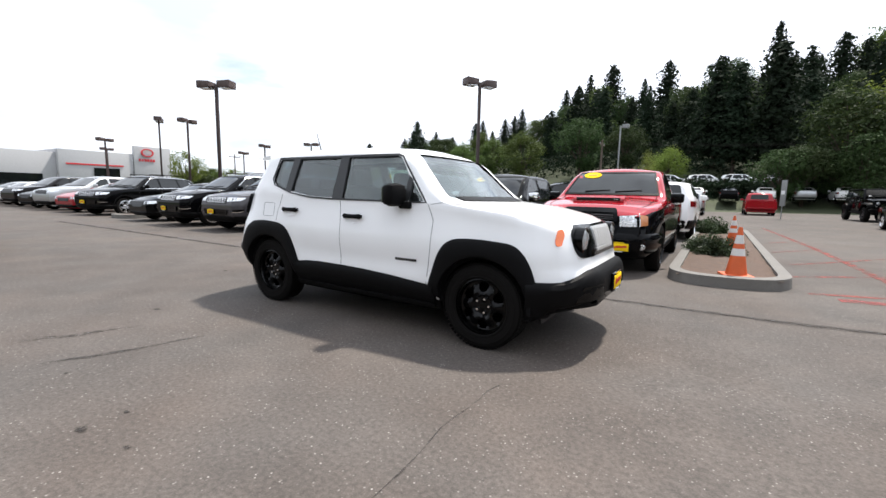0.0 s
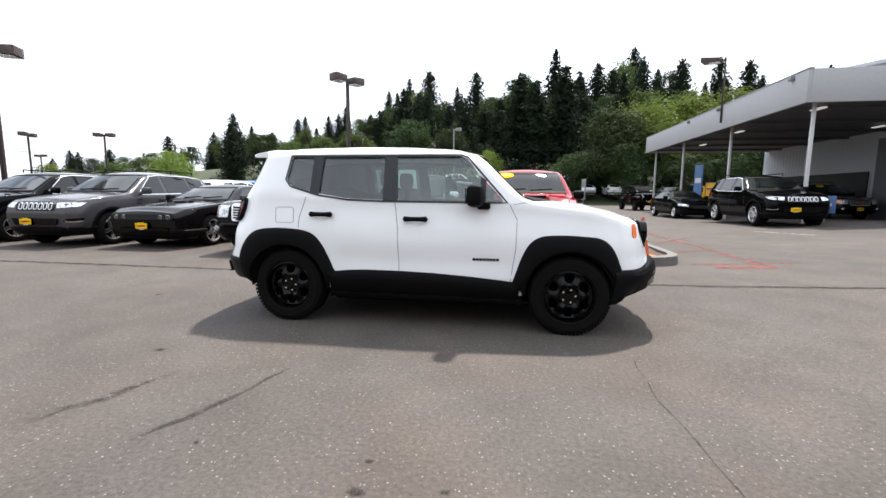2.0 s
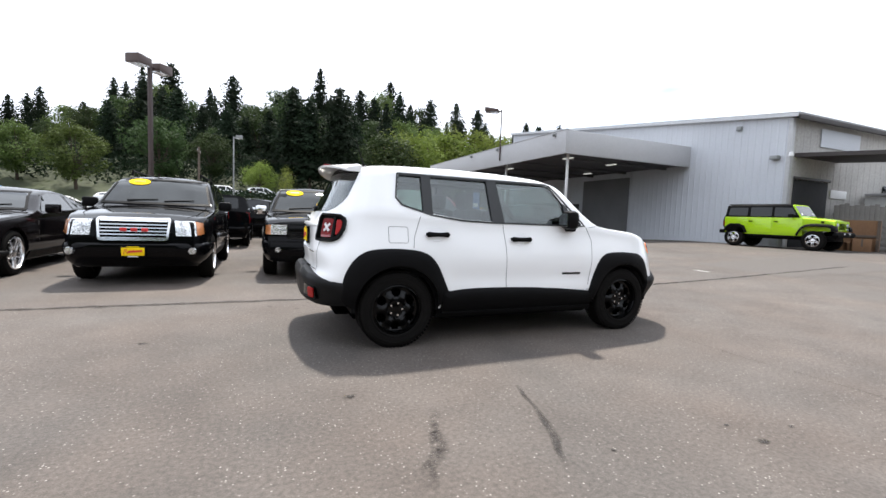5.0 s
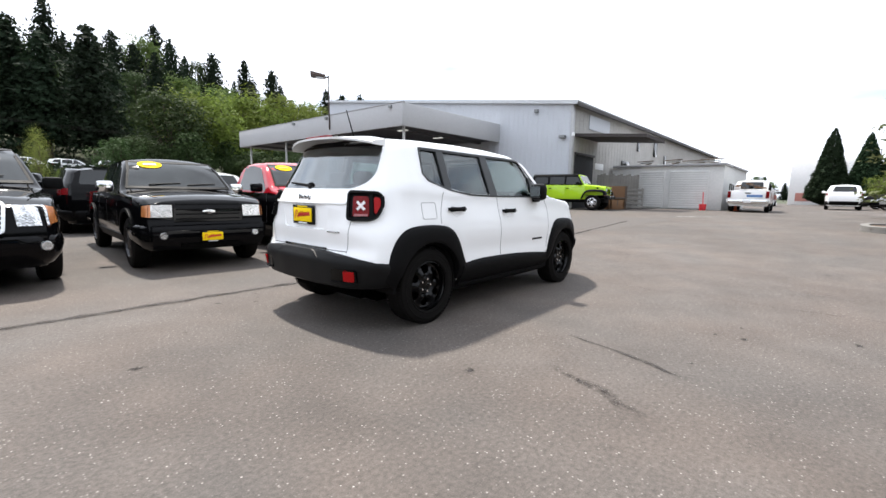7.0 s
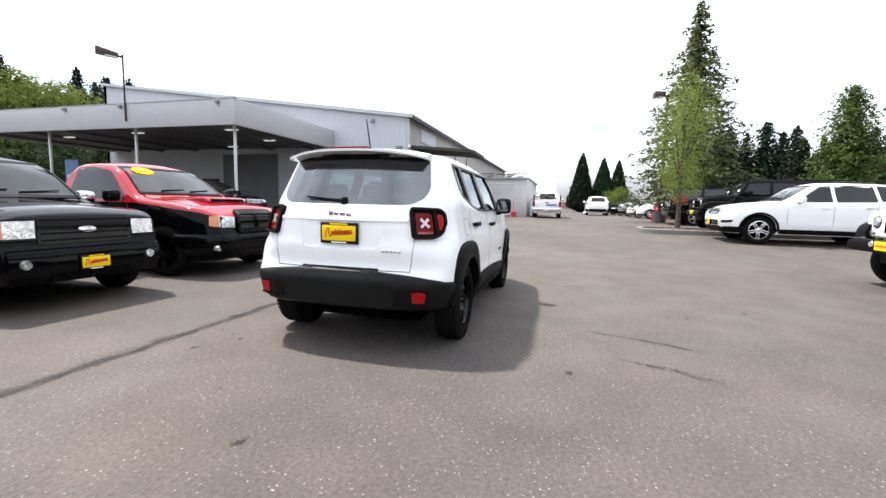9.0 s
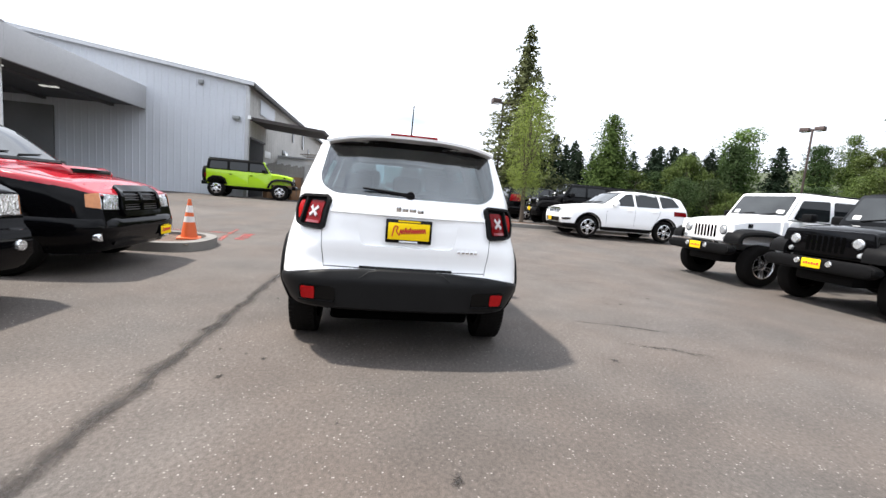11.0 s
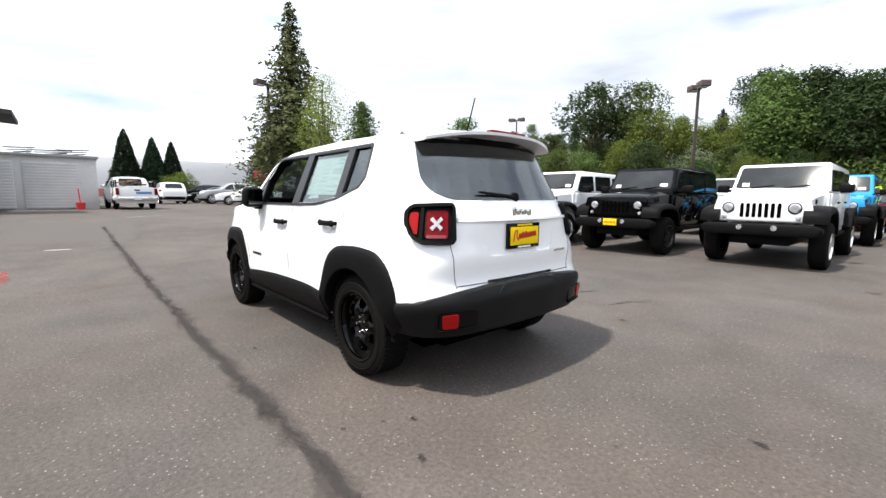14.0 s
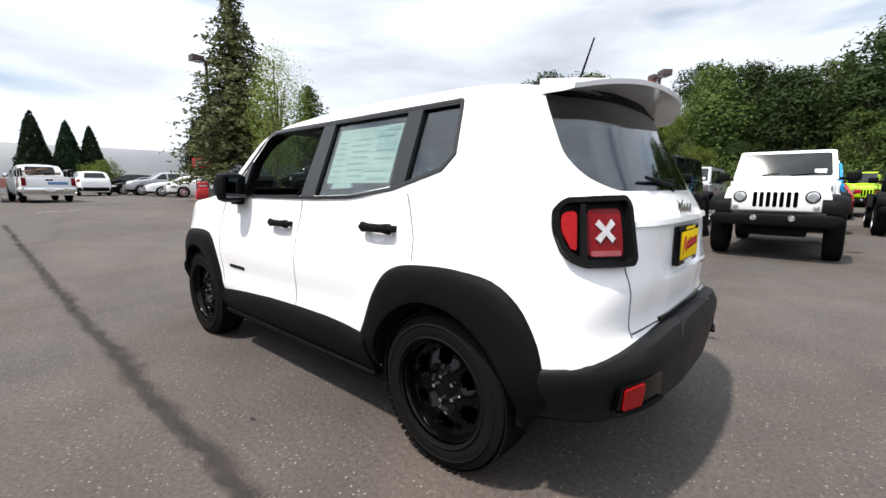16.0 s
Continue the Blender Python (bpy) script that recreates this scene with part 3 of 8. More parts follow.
def eased(points, n=3):
    """A smooth line through the points."""
    q = [Vector(p) for p in points]
    out = []
    for i in range(len(q) - 1):
        a, b, c, d = q[max(i - 1, 0)], q[i], q[i + 1], q[min(i + 2, len(q) - 1)]
        for k in range(n):
            t = k / n
            v = 0.5 * (2 * b + (c - a) * t + (2 * a - 5 * b + 4 * c - d) * t * t + (3 * b - a - 3 * c + d) * t ** 3)
            out.append((v.x, v.y))
    return out + [points[-1]]


def flip(poly):
    return [(-a, b) for a, b in poly]


def wheel(parent, x, y, R=0.345, rim=0.235, wide=0.22, style="steel", rim_mat=None, treads=0, plain=False):
    """One wheel: tyre with a rim and bolts, its outer face turned away from the car."""
    s = 1 if y > 0 else -1
    h = wide / 2
    prof = [(rim, -h * 0.9), (rim + 0.03, -h), (R - 0.05, -h), (R - 0.015, -h * 0.86), (R, -h * 0.55), (R, h * 0.55), (R - 0.015, h * 0.86),
            (R - 0.05, h), (rim + 0.03, h), (rim, h * 0.9)]
    if plain:
        prof = [prof[i] for i in (0, 2, 4, 5, 7, 9)]
    tyre = lathe(prof, 20 if plain else 56)
    grips = bmesh.new()
    if treads:
        for k in range(treads):
            a = 2 * math.pi * k / treads
            for o in (-0.36, -0.12, 0.12, 0.36):
                turn = Matrix.Rotation(-a - o * 0.12, 4, "Y")
                box(grips, R - 0.004, R + 0.0018, o * wide - 0.019, o * wide + 0.019, -0.012, 0.012, 0, turn)
    base = part("wheel", tyre, RUBBER, parent, "black rubber tyre on its rim")
    base.location = (x, y, R)
    rm = rim_mat or GLOSSBLACK
    f = h * (0.75 if style == "steel" else 0.92) * s
    bm = lathe([(rim + 0.004, f * 1.1), (rim - 0.012, f * 1.15), (rim - 0.022, f * 0.9), (rim - 0.03, f * 0.2), (rim * 0.9, -f * 0.6)], 18 if plain else 48)
    if style == "steel":
        # pressed steel disc: raised ridge, six windows, a lip at the edge
        radii = [0.001, 0.034, 0.060, 0.072, 0.092, 0.112, 0.128, 0.150, 0.172, 0.186, rim - 0.020]
        depth = [0.62, 0.62, 0.52, 0.55, 0.86, 0.98, 0.90, 0.72, 0.58, 0.55, 0.60]
        seg, rings = 72, []
        for k in range(seg):
            a = 2 * math.pi * k / seg
            wave = 0.5 + 0.5 * math.cos(6 * a)
            rings.append([bm.verts.new((math.cos(a) * r, f * (d - 0.30 * (1 - wave) * smoothstep(0.085, 0.115, r) * (1 - smoothstep(0.165, 0.19, r))), math.sin(a) * r)) for r, d in zip(radii, depth)])
        for k in range(seg):
            p, q = rings[k], rings[(k + 1) % seg]
            gap = 3 <= k % 12 <= 8
            for j in range(len(radii) - 1):
                if not (gap and j in (6, 7) or 4 <= k % 12 <= 7 and j in (5, 8)):
                    bm.faces.new((p[j], p[j + 1], q[j + 1], q[j]))
    else:
        disc = lathe([(0.001, f), (0.05, f), (0.07, f * 0.9), (0.075, f * 0.5)], 10 if plain else 24)
        tmp = bpy.data.meshes.new("t")
        disc.to_mesh(tmp)
        disc.free()
        bm.from_mesh(tmp)
        bpy.data.meshes.remove(tmp)
        count = {"five": 5, "ten": 7}.get(style, 5)
        for k in range(count):
            turn = Matrix.Rotation(2 * math.pi / count * k + 0.3, 4, "Y")
            lo, hi = sorted((f * 0.35, f * 0.98))
            for dz in (-0.028, 0.028):
                box(bm, 0.05, rim - 0.01, lo, hi, dz - 0.014, dz + 0.014, 0.0 if plain else 0.005, turn)
    part("rim", bm, rm, base)
    if plain:
        return base
    if treads:
        tagged(part("tread", grips, RUBBER, base), kind="stuff")
        for r in (rim + 0.014, R - 0.052):
            part("tyre_rib", lathe([(r - 0.006, h * s * 0.99), (r, h * s * 1.035), (r + 0.006, h * s * 0.99)], 48), RUBBER, base)
    back = lathe([(0.001, -f * 0.5), (rim * 0.93, -f * 0.5)], 32)
    part("brake_disc", back, VOID, base)
    for k in range(5 if treads else 0):
        a = 2 * math.pi * k / 5
        c = Vector((math.cos(a) * 0.056, 0, math.sin(a) * 0.056))
        part("wheel_nut", C(c + Vector((0, f * 0.5, 0)), c + Vector((0, f * 0.80, 0)), 0.011, 0.009, 6), CHROME, base)
    return base


def plate(parent, tree, view, u, v, w=0.32, h=0.16, off=0.02, red=True):
    """A yellow dealer plate in a dark frame, its script and small lines as plain strokes."""
    p, nrm = project(tree, view, u, v)
    out = Vector((1 if view == "F" else -1, 0, 0))
    y = Vector((0, 1, 0)) if view == "F" else Vector((0, -1, 0))
    m = Matrix.Translation(p + out * off) @ Matrix((y, Vector((0, 0, 1)), y.cross(Vector((0, 0, 1))))).transposed().to_4x4()
    fr = part("licence_plate", B(-w / 2, w / 2, -h / 2, h / 2, -0.02, 0.004, 0.003, m), GLOSSBLACK, parent, "yellow dealer plate in a black frame")
    part("plate_face", B(-w * 0.45, w * 0.45, -h * 0.36, h * 0.36, 0, 0.008, 0.002, m), YELLOW, fr)
    ink = bmesh.new()
    line = [(-0.36, -0.22), (-0.31, 0.20), (-0.24, 0.16), (-0.27, 0.02), (-0.21, -0.16)]
    for k in range(23):
        line.append((-0.20 + 0.0255 * k, -0.02 + 0.004 * k + (0.10 if k % 2 else -0.10) * (1.6 if k in (5, 9) else 1.0)))
    line = eased(line, 3)
    for (x0, y0), (x1, y1) in zip(line, line[1:]):
        d = Vector(((x1 - x0) * w, (y1 - y0) * h, 0))
        if d.length > 1e-5:
            box(ink, -0.001, d.length + 0.001, -0.0042, 0.0042, 0.006, 0.010, 0, m @ Matrix.Translation((x0 * w, y0 * h, 0)) @ Matrix.Rotation(math.atan2(d.y, d.x), 4, "Z"))
    tagged(part("script", ink, REDINK if red else GLOSSBLACK, fr), kind="stuff")
    part("frame_text", B(-w * 0.2, w * 0.2, -h * 0.47, -h * 0.40, 0, 0.007, 0, m), WHITEINK, fr)
    part("frame_text", B(-w * 0.24, w * 0.24, h * 0.40, h * 0.47, 0, 0.007, 0, m), YELLOW, fr)
    return fr


def repaint(ob, swaps):
    """Give a copy other paints on its parts."""
    for o in ob.children_recursive:
        for slot in (o.material_slots if o.type == "MESH" else ()):
            if slot.material in swaps:
                new_m = swaps[slot.material]
                slot.link = "OBJECT"
                slot.material = new_m
    return ob


def at(x, y, heading, z=None):
    """A standing place on the lot; heading in degrees, 0 looks along +x."""
    return pose(x, y, lot_z(x, y) if z is None else z, 0, 0, heading)


# ---------------------------------------------------------------- the white compact SUV
HERO = dict(
    axles=(1.285, -1.285), W=0.900, z0=0.24, tumble=0.385, lean=0.058, lean_from=0.58, r=0.10, crown=0.045, side=21, waist=0.016, warp=(1.45, -1.35), psoft=0.02, lift=0.13, ends=(0.0, 0.0015, 0.004, 0.008, 0.013, 0.02, 0.03, 0.045),
    F=[(0.18, 1.84), (0.25, 1.96), (0.34, 2.05), (0.55, 2.06), (0.62, 2.04), (0.68, 2.00), (0.83, 1.98), (0.95, 1.94), (1.02, 1.87), (1.09, 1.76), (1.7, 1.74)],
    R=[(0.24, -1.90), (0.38, -2.02), (0.62, -2.02), (0.68, -1.976), (0.76, -1.981), (0.82, -1.994), (0.86, -1.995), (0.90, -1.985), (1.05, -1.985), (1.10, -1.965), (1.16, -1.93), (1.22, -1.885), (1.52, -1.745), (1.60, -1.71), (1.7, -1.70)],
    T=[(2.06, 1.00), (1.85, 1.07), (1.5, 1.115), (1.1, 1.155), (0.90, 1.185), (0.50, 1.586), (0.25, 1.646), (-0.2, 1.674), (-0.7, 1.681), (-1.2, 1.670), (-1.7, 1.642), (-2.06, 1.630)],
    B=[(2.06, 0.92), (1.8, 0.985), (1.4, 1.05), (0.9, 1.12), (0.5, 1.13), (-0.4, 1.14), (-1.0, 1.17), (-1.4, 1.20), (-2.06, 1.20)],
    P=[(2.06, 0.46), (2.03, 0.58), (1.97, 0.70), (1.88, 0.81), (1.75, 0.90), (1.6, 0.955), (1.4, 0.99), (1.1, 1.0), (-1.2, 1.0), (-1.45, 0.995), (-1.62, 0.968), (-1.76, 0.904), (-1.88, 0.782), (-1.955, 0.648), (-1.99, 0.54), (-2.008, 0.43), (-2.015, 0.33), (-2.019, 0.2), (-2.0205, 0.06), (-2.06, 0.05)],
    P2=[(2.06, 0.46), (2.03, 0.58), (1.97, 0.70), (1.88, 0.81), (1.75, 0.90), (1.6, 0.955), (1.4, 0.99), (1.1, 1.0), (-1.2, 1.0), (-1.5, 1.005), (-1.66, 1.0), (-1.78, 0.980), (-1.87, 0.93), (-1.93, 0.85), (-1.97, 0.74), (-1.995, 0.62), (-2.010, 0.46), (-2.016, 0.33), (-2.019, 0.2), (-2.0205, 0.06), (-2.06, 0.05)])


def hero_suv():
    car = thing("compact_suv", "white compact sport utility vehicle with black wheels and black cladding", "car")
    shell = body_shell(HERO, stations=96)
    tree = BVHTree.FromBMesh(shell)
    body = part("body", shell, P_WHITE, car, "glossy white painted body")
    win_r = [(-1.270, 1.545), (-1.299, 1.33), (-1.250, 1.273), (-1.06, 1.214), (-1.045, 1.212), (-1.045, 1.545)]
    win_m = [(-0.972, 1.55), (-0.982, 1.202), (-0.68, 1.158), (-0.348, 1.147), (-0.362, 1.55)]
    win_f = [(-0.278, 1.55), (-0.236, 1.145), (0.52, 1.14), (0.52, 1.34), (0.38, 1.52), (0.33, 1.535)]
    win_q = [(0.55, 1.14), (0.72, 1.14), (0.55, 1.32)]
    outline = [(-1.28, 1.550), (-1.308, 1.33), (-1.256, 1.267), (-0.98, 1.187), (-0.68, 1.147), (-0.38, 1.137), (0.745, 1.132), (0.385, 1.530), (0.33, 1.546)]
    screen = [(-0.70, 1.175), (0.70, 1.175), (0.575, 1.560), (-0.575, 1.560)]
    back = [(-0.63, 1.235), (-0.54, 1.185), (0.54, 1.185), (0.63, 1.235), (0.658, 1.31), (0.610, 1.575), (-0.610, 1.575), (-0.658, 1.31)]
    void = body_shell(HERO, inset=0.055, x_lo=-1.97, x_hi=0.98, z_lo=0.62)
    cutters = [void]
    for w in (win_r, win_m, win_f, win_q):
        cutters.append(prism(rounded(w, 0.03), "y", -1.3, 1.3))
    cutters.append(prism(rounded(screen, 0.05), "x", 0.2, 1.6))
    cutters.append(prism(rounded(back, 0.05), "x", -2.5, -1.42))
    cutters.append(prism(rounded([(-0.37, 1.052), (-0.33, 0.855), (-0.30, 0.84), (0.30, 0.84), (0.33, 0.855), (0.37, 1.052)], 0.03), "x", -2.2, -1.968, 0.0))
    cutters.append(B(-2.5, -1.58, -1.3, 1.3, -0.5, 0.380))
    for x in (1.285, -1.285):
        for s in (1, -1):
            cutters.append(C((x, s * 0.50, 0.345), (x, s * 1.3, 0.345), 0.400, None, 40))
    cut(body, cutters)
    body.data.materials.append(PLASTIC)
    for f in body.data.polygons:
        c = f.center
        hole = min(math.hypot(c.x - 1.285, c.z - 0.345), math.hypot(c.x + 1.285, c.z - 0.345)) < 0.405
        if hole or tree.find_nearest(c)[3] > 0.004 and c.x > -1.96 or c.z < 0.33 or c.z < 0.5 and abs(c.x) > 1.55:
            f.material_index = 1
    # dark plastic arches inside the wings
    for x in (1.285, -1.285):
        for s in (1, -1):
            bm = bmesh.new()
            arch = []
            for a in np.linspace(-0.06, math.pi + 0.06, 25):
                c, w = math.cos(a), math.sin(a)
                arch.append([bm.verts.new((x + r * c, s * y, 0.345 + r * w)) for r, y in ((0.05, 0.495), (0.398, 0.50), (0.398, 0.835), (0.366, 0.840))])
            for a, b in zip(arch, arch[1:]):
                for j in range(3):
                    bm.faces.new((a[j], b[j], b[j + 1], a[j + 1]))
            part("wheel_liner", bm, PLASTIC, car)
    under = bmesh.new()
    box(under, -1.62, 1.62, -0.55, 0.55, 0.20, 0.30, 0.02)
    box(under, -1.78, -1.60, -0.52, 0.52, 0.24, 0.36, 0.03)
    box(under, -0.85, 0.85, -0.80, 0.80, 0.22, 0.32, 0.02)
    part("underbody", under, VOID, car)
    # windows: glass, dark surrounds and pillars
    for v in ("L", "R"):
        for w, g in ((win_r, GLASS_REAR), (win_m, GLASS_REAR if v == "R" else GLASS_SIDE), (win_f, GLASS_SIDE), (win_q, GLASS_SIDE)):
            if v == "L" and w is win_f:
                continue
            p = part("side_window", patch(tree, v, rounded(w, 0.03), -0.012, 0.15, 0.016), g, car, "tinted door glass")
            p.visible_shadow = False
        part("b_pillar", patch(tree, v, [(-0.374, 1.55), (-0.360, 1.132), (-0.224, 1.132), (-0.266, 1.55)], 0.004, 0.1), PILLAR, car)
        part("c_pillar", patch(tree, v, [(-1.057, 1.55), (-1.057, 1.206), (-0.968, 1.186), (-0.960, 1.55)], 0.005, 0.1), PILLAR, car)
        part("mirror_mount", patch(tree, v, [(0.508, 1.36), (0.508, 1.13), (0.56, 1.13), (0.56, 1.325)], 0.005, 0.1), PILLAR, car)
        ring = outline + [outline[0]]
        part("window_trim", seam(tree, v, ring, 0.014, 0.08, 0.007), PILLAR, car, "black window surround")
        part("window_gasket", seam(tree, v, [(-1.27, 1.546), (0.33, 1.546)], 0.024, 0.1, 0.005), PILLAR, car)
    g = part("windscreen", patch(tree, "F", rounded(screen, 0.05), -0.010, 0.12, 0.016), GLASS_SIDE, car, "clear windscreen")
    g.visible_shadow = False
    g = part("rear_window", patch(tree, "B", rounded(back, 0.06), 0.004, 0.10, 0.004), GLASS_TAIL, car, "dark tinted tailgate window")
    g.visible_shadow = False
    part("windscreen_trim", seam(tree, "F", [(-0.61, 1.165), (0.61, 1.165)], 0.035, 0.08, 0.006), PLASTIC, car)
    part("window_shade", seam(tree, "B", [(-0.585, 1.572), (0.585, 1.572)], 0.045, 0.06, 0.006), PLASTIC, car)
    # spoiler with the high brake light, and the aerial
    sp = bmesh.new()
    rows = []
    for i in range(17):
        y = -0.625 + 1.25 * i / 16
        e = (abs(y) / 0.625) ** 2.6
        zt, xt = 1.637 - 0.055 * e, -1.872 + 0.15 * e
        rows.append([sp.verts.new(p) for p in ((-1.58, y, 1.657 - 0.055 * e), (-1.70 + 0.02 * e, y, zt + 0.006), (xt, y, zt - 0.014), (xt + 0.004, y, zt - 0.032), (-1.70 + 0.02 * e, y, zt - 0.036), (-1.58, y, zt - 0.036))])
    for a, b in zip(rows, rows[1:]):
        for j in range(6):
            sp.faces.new((a[j], b[j], b[(j + 1) % 6], a[(j + 1) % 6]))
    sp.faces.new(rows[0]), sp.faces.new(rows[-1][::-1])
    bmesh.ops.recalc_face_normals(sp, faces=sp.faces[:])
    spoiler = part("spoiler", sp, P_WHITE, car, "white roof spoiler")
    part("brake_light", B(-1.845, -1.79, -0.17, 0.17, 1.626, 1.641, 0.004), REDLENS, spoiler, "red strip brake light")
    an = bmesh.new()
    cyl(an, (-1.41, 0.0, 1.640), (-1.43, 0.0, 1.680), 0.03, 0.016, 12)
    cyl(an, (-1.43, 0.0, 1.670), (-1.515, 0.0, 1.915), 0.007, 0.004, 8)
    part("aerial", an, PLASTIC, car, "black roof aerial")
    # cladding: arches, sills, bumpers
    outer_f = [(0.80, 0.45), (0.84, 0.57), (0.878, 0.68), (0.935, 0.785), (1.01, 0.842), (1.10, 0.862), (1.25, 0.866), (1.40, 0.858), (1.52, 0.842), (1.60, 0.79), (1.66, 0.70), (1.71, 0.57), (1.74, 0.45)]
    outer_r = [(-1.775, 0.45), (-1.77, 0.59), (-1.735, 0.70), (-1.665, 0.80), (-1.56, 0.864), (-1.40, 0.884), (-1.25, 0.882), (-1.10, 0.866), (-1.00, 0.825), (-0.93, 0.75), (-0.88, 0.66), (-0.835, 0.56), (-0.79, 0.46)]
    outer_f, outer_r = eased(outer_f), eased(outer_r)
    for v in ("L", "R"):
        for cx, outer in ((1.285, outer_f), (-1.285, outer_r)):
            inner = []
            for px, pz in outer:
                d = Vector((px - cx, pz - 0.345))
                d = d.normalized() * 0.390
                inner.append((cx + d.x, 0.345 + d.y))
            inner[0] = (inner[0][0], 0.36)
            inner[-1] = (inner[-1][0], 0.36)
            part("arch_cladding", band(tree, v, inner, outer, [(0, 0.022), (0.06, 0.025), (0.3, 0.027), (0.6, 0.027), (0.82, 0.022), (0.94, 0.014), (1, 0.003)], 6, 0.03), PLASTIC, car, "matt black wheel arch")
        top = [(-0.86, 0.56), (-0.80, 0.50), (-0.66, 0.515), (-0.5, 0.522), (-0.2, 0.520), (0.1, 0.512), (0.43, 0.492), (0.7, 0.468), (0.83, 0.455), (0.86, 0.5)]
        low = [(x, 0.27) for x, _ in top]
        part("sill_cladding", band(tree, v, low, top, [(0, 0.0), (0.15, 0.030), (0.5, 0.034), (0.72, 0.036), (0.84, 0.024), (0.95, 0.014), (1, 0.002)], 6, 0.03), PLASTIC, car, "matt black sill")
        part("sill_edge", band(tree, v, [(x, 0.285) for x, _ in top], [(x, 0.31) for x, _ in top], 0.045, 1, 0.02), PLASTIC, car)
    angs = list(range(114, 247, 4))
    top = [(a, 0.655 + 0.015 * smoothstep(38, 24, abs(a - 180)) - 0.065 * smoothstep(36, 66, abs(a - 180))) for a in angs]
    low = [(a, 0.378 + 0.01 * smoothstep(40, 72, abs(a - 180))) for a in angs]
    rb = part("rear_bumper", band(tree, ("W", -1.30), low, top, [(0, 0.0), (0.1, 0.034), (0.3, 0.044), (0.5, 0.047), (0.66, 0.056), (0.80, 0.060), (0.90, 0.050), (0.96, 0.034), (1, 0.004)], 8, 0.03, [0.3 + 0.7 * smoothstep(58, 30, abs(a - 180)) for a in angs]), BUMPER, car, "matt black rear bumper")
    part("bumper_step", band(tree, ("W", -1.30), [(a, 0.600) for a in range(152, 209, 4)], [(a, 0.604 + 0.064 * smoothstep(0, 13, 28.5 - abs(a - 180))) for a in range(152, 209, 4)], [(0, 0.050), (0.25, 0.058), (0.6, 0.060), (0.85, 0.050), (1, 0.02)], 4, 0.02), BUMPER, rb)
    part("bumper_gap", band(tree, ("W", -1.30), [(a, 0.672) for a in range(154, 207, 4)], [(a, 0.690) for a in range(154, 207, 4)], 0.012, 1, 0.02), GLOSSBLACK, rb)
    for s in (1, -1):
        view, ang = ("W", -1.30), (lambda d: 180 - s * d)
        part("bumper_pocket", patch(tree, view, wrapped([(ang(34.5), 0.438), (ang(48.2), 0.446), (ang(48.2), 0.548), (ang(34.5), 0.548)], 0.02), 0.048, 0.06, -0.02), GLOSSBLACK, rb)
        part("pocket_sill", seam(tree, view, [(ang(34.5), 0.440), (ang(48.2), 0.448)], 0.012, 0.04, 0.060), PLASTIC, rb)
        part("rear_reflector", patch(tree, view, wrapped([(ang(42.2), 0.456), (ang(47.4), 0.458), (ang(47.4), 0.538), (ang(42.2), 0.538)], 0.012), 0.054, 0.06, -0.02), REFLECTOR, rb, "red corner reflector")
    angs = list(range(-68, 69, 4))
    top = [(a, 0.665 - 0.085 * smoothstep(32, 56, abs(a))) for a in angs]
    low = [(a, 0.215 + 0.05 * smoothstep(45, 68, abs(a))) for a in angs]
    fb = part("front_bumper", band(tree, ("W", 1.30), low, top, [(0, 0.015), (0.08, 0.045), (0.2, 0.040), (0.5, 0.034), (0.72, 0.040), (0.86, 0.042), (0.95, 0.028), (1, 0.003)], 7, 0.03), PLASTIC, car, "matt black front bumper")
    part("chin", band(tree, ("W", 1.30), [(a, 0.20) for a in range(-56, 57, 4)], [(a, 0.27) for a in range(-56, 57, 4)], 0.105, 2, 0.03), DARKTRIM, fb)
    part("lower_grille", patch(tree, "F", rounded([(-0.42, 0.32), (0.42, 0.32), (0.46, 0.47), (-0.46, 0.47)], 0.03), 0.038, 0.1, -0.01), GLOSSBLACK, fb)
    for s in (1, -1):
        part("fog_recess", patch(tree, ("W", 1.30), rounded([(s * 26, 0.45), (s * 45, 0.44), (s * 42, 0.545), (s * 28, 0.55)], 0.03), 0.042, 0.1, -0.01), GLOSSBLACK, fb)
    # front face: dark panel, seven slots, round lamps
    fp = part("grille_panel", patch(tree, "F", rounded([(-0.56, 0.75), (0.56, 0.75), (0.60, 0.82), (0.585, 0.95), (0.50, 0.985), (-0.50, 0.985), (-0.585, 0.95), (-0.60, 0.82)], 0.04), 0.010, 0.1), GLOSSBLACK, car, "black grille panel")
    for i in range(7):
        y = -0.24 + 0.08 * i
        part("grille_slot", seam(tree, "F", rounded([(y - 0.022, 0.79), (y + 0.022, 0.79), (y + 0.022, 0.955), (y - 0.022, 0.955)], 0.02) + [(y - 0.022, 0.82)], 0.019, 0.05, 0.022), GRILLEBRIGHT, fp, "bright grille ring")
    for s in (1, -1):
        p, _ = project(tree, "F", s * 0.47, 0.875)
        lamp = lathe([(0.001, 0.03), (0.06, 0.028), (0.088, 0.012), (0.092, -0.03)], 28, "z")
        bmesh.ops.transform(lamp, matrix=Matrix.Translation(p + Vector((-0.004, 0, 0))) @ Matrix.Rotation(radians(90), 4, "Y"), verts=lamp.verts)
        hl = part("headlight", lamp, HEADLAMP, car, "round clear headlight")
        rg = lathe([(0.088, 0.0), (0.094, 0.03), (0.104, 0.03), (0.108, -0.03)], 28, "z")
        bmesh.ops.transform(rg, matrix=Matrix.Translation(p + Vector((-0.014, 0, 0))) @ Matrix.Rotation(radians(90), 4, "Y"), verts=rg.verts)
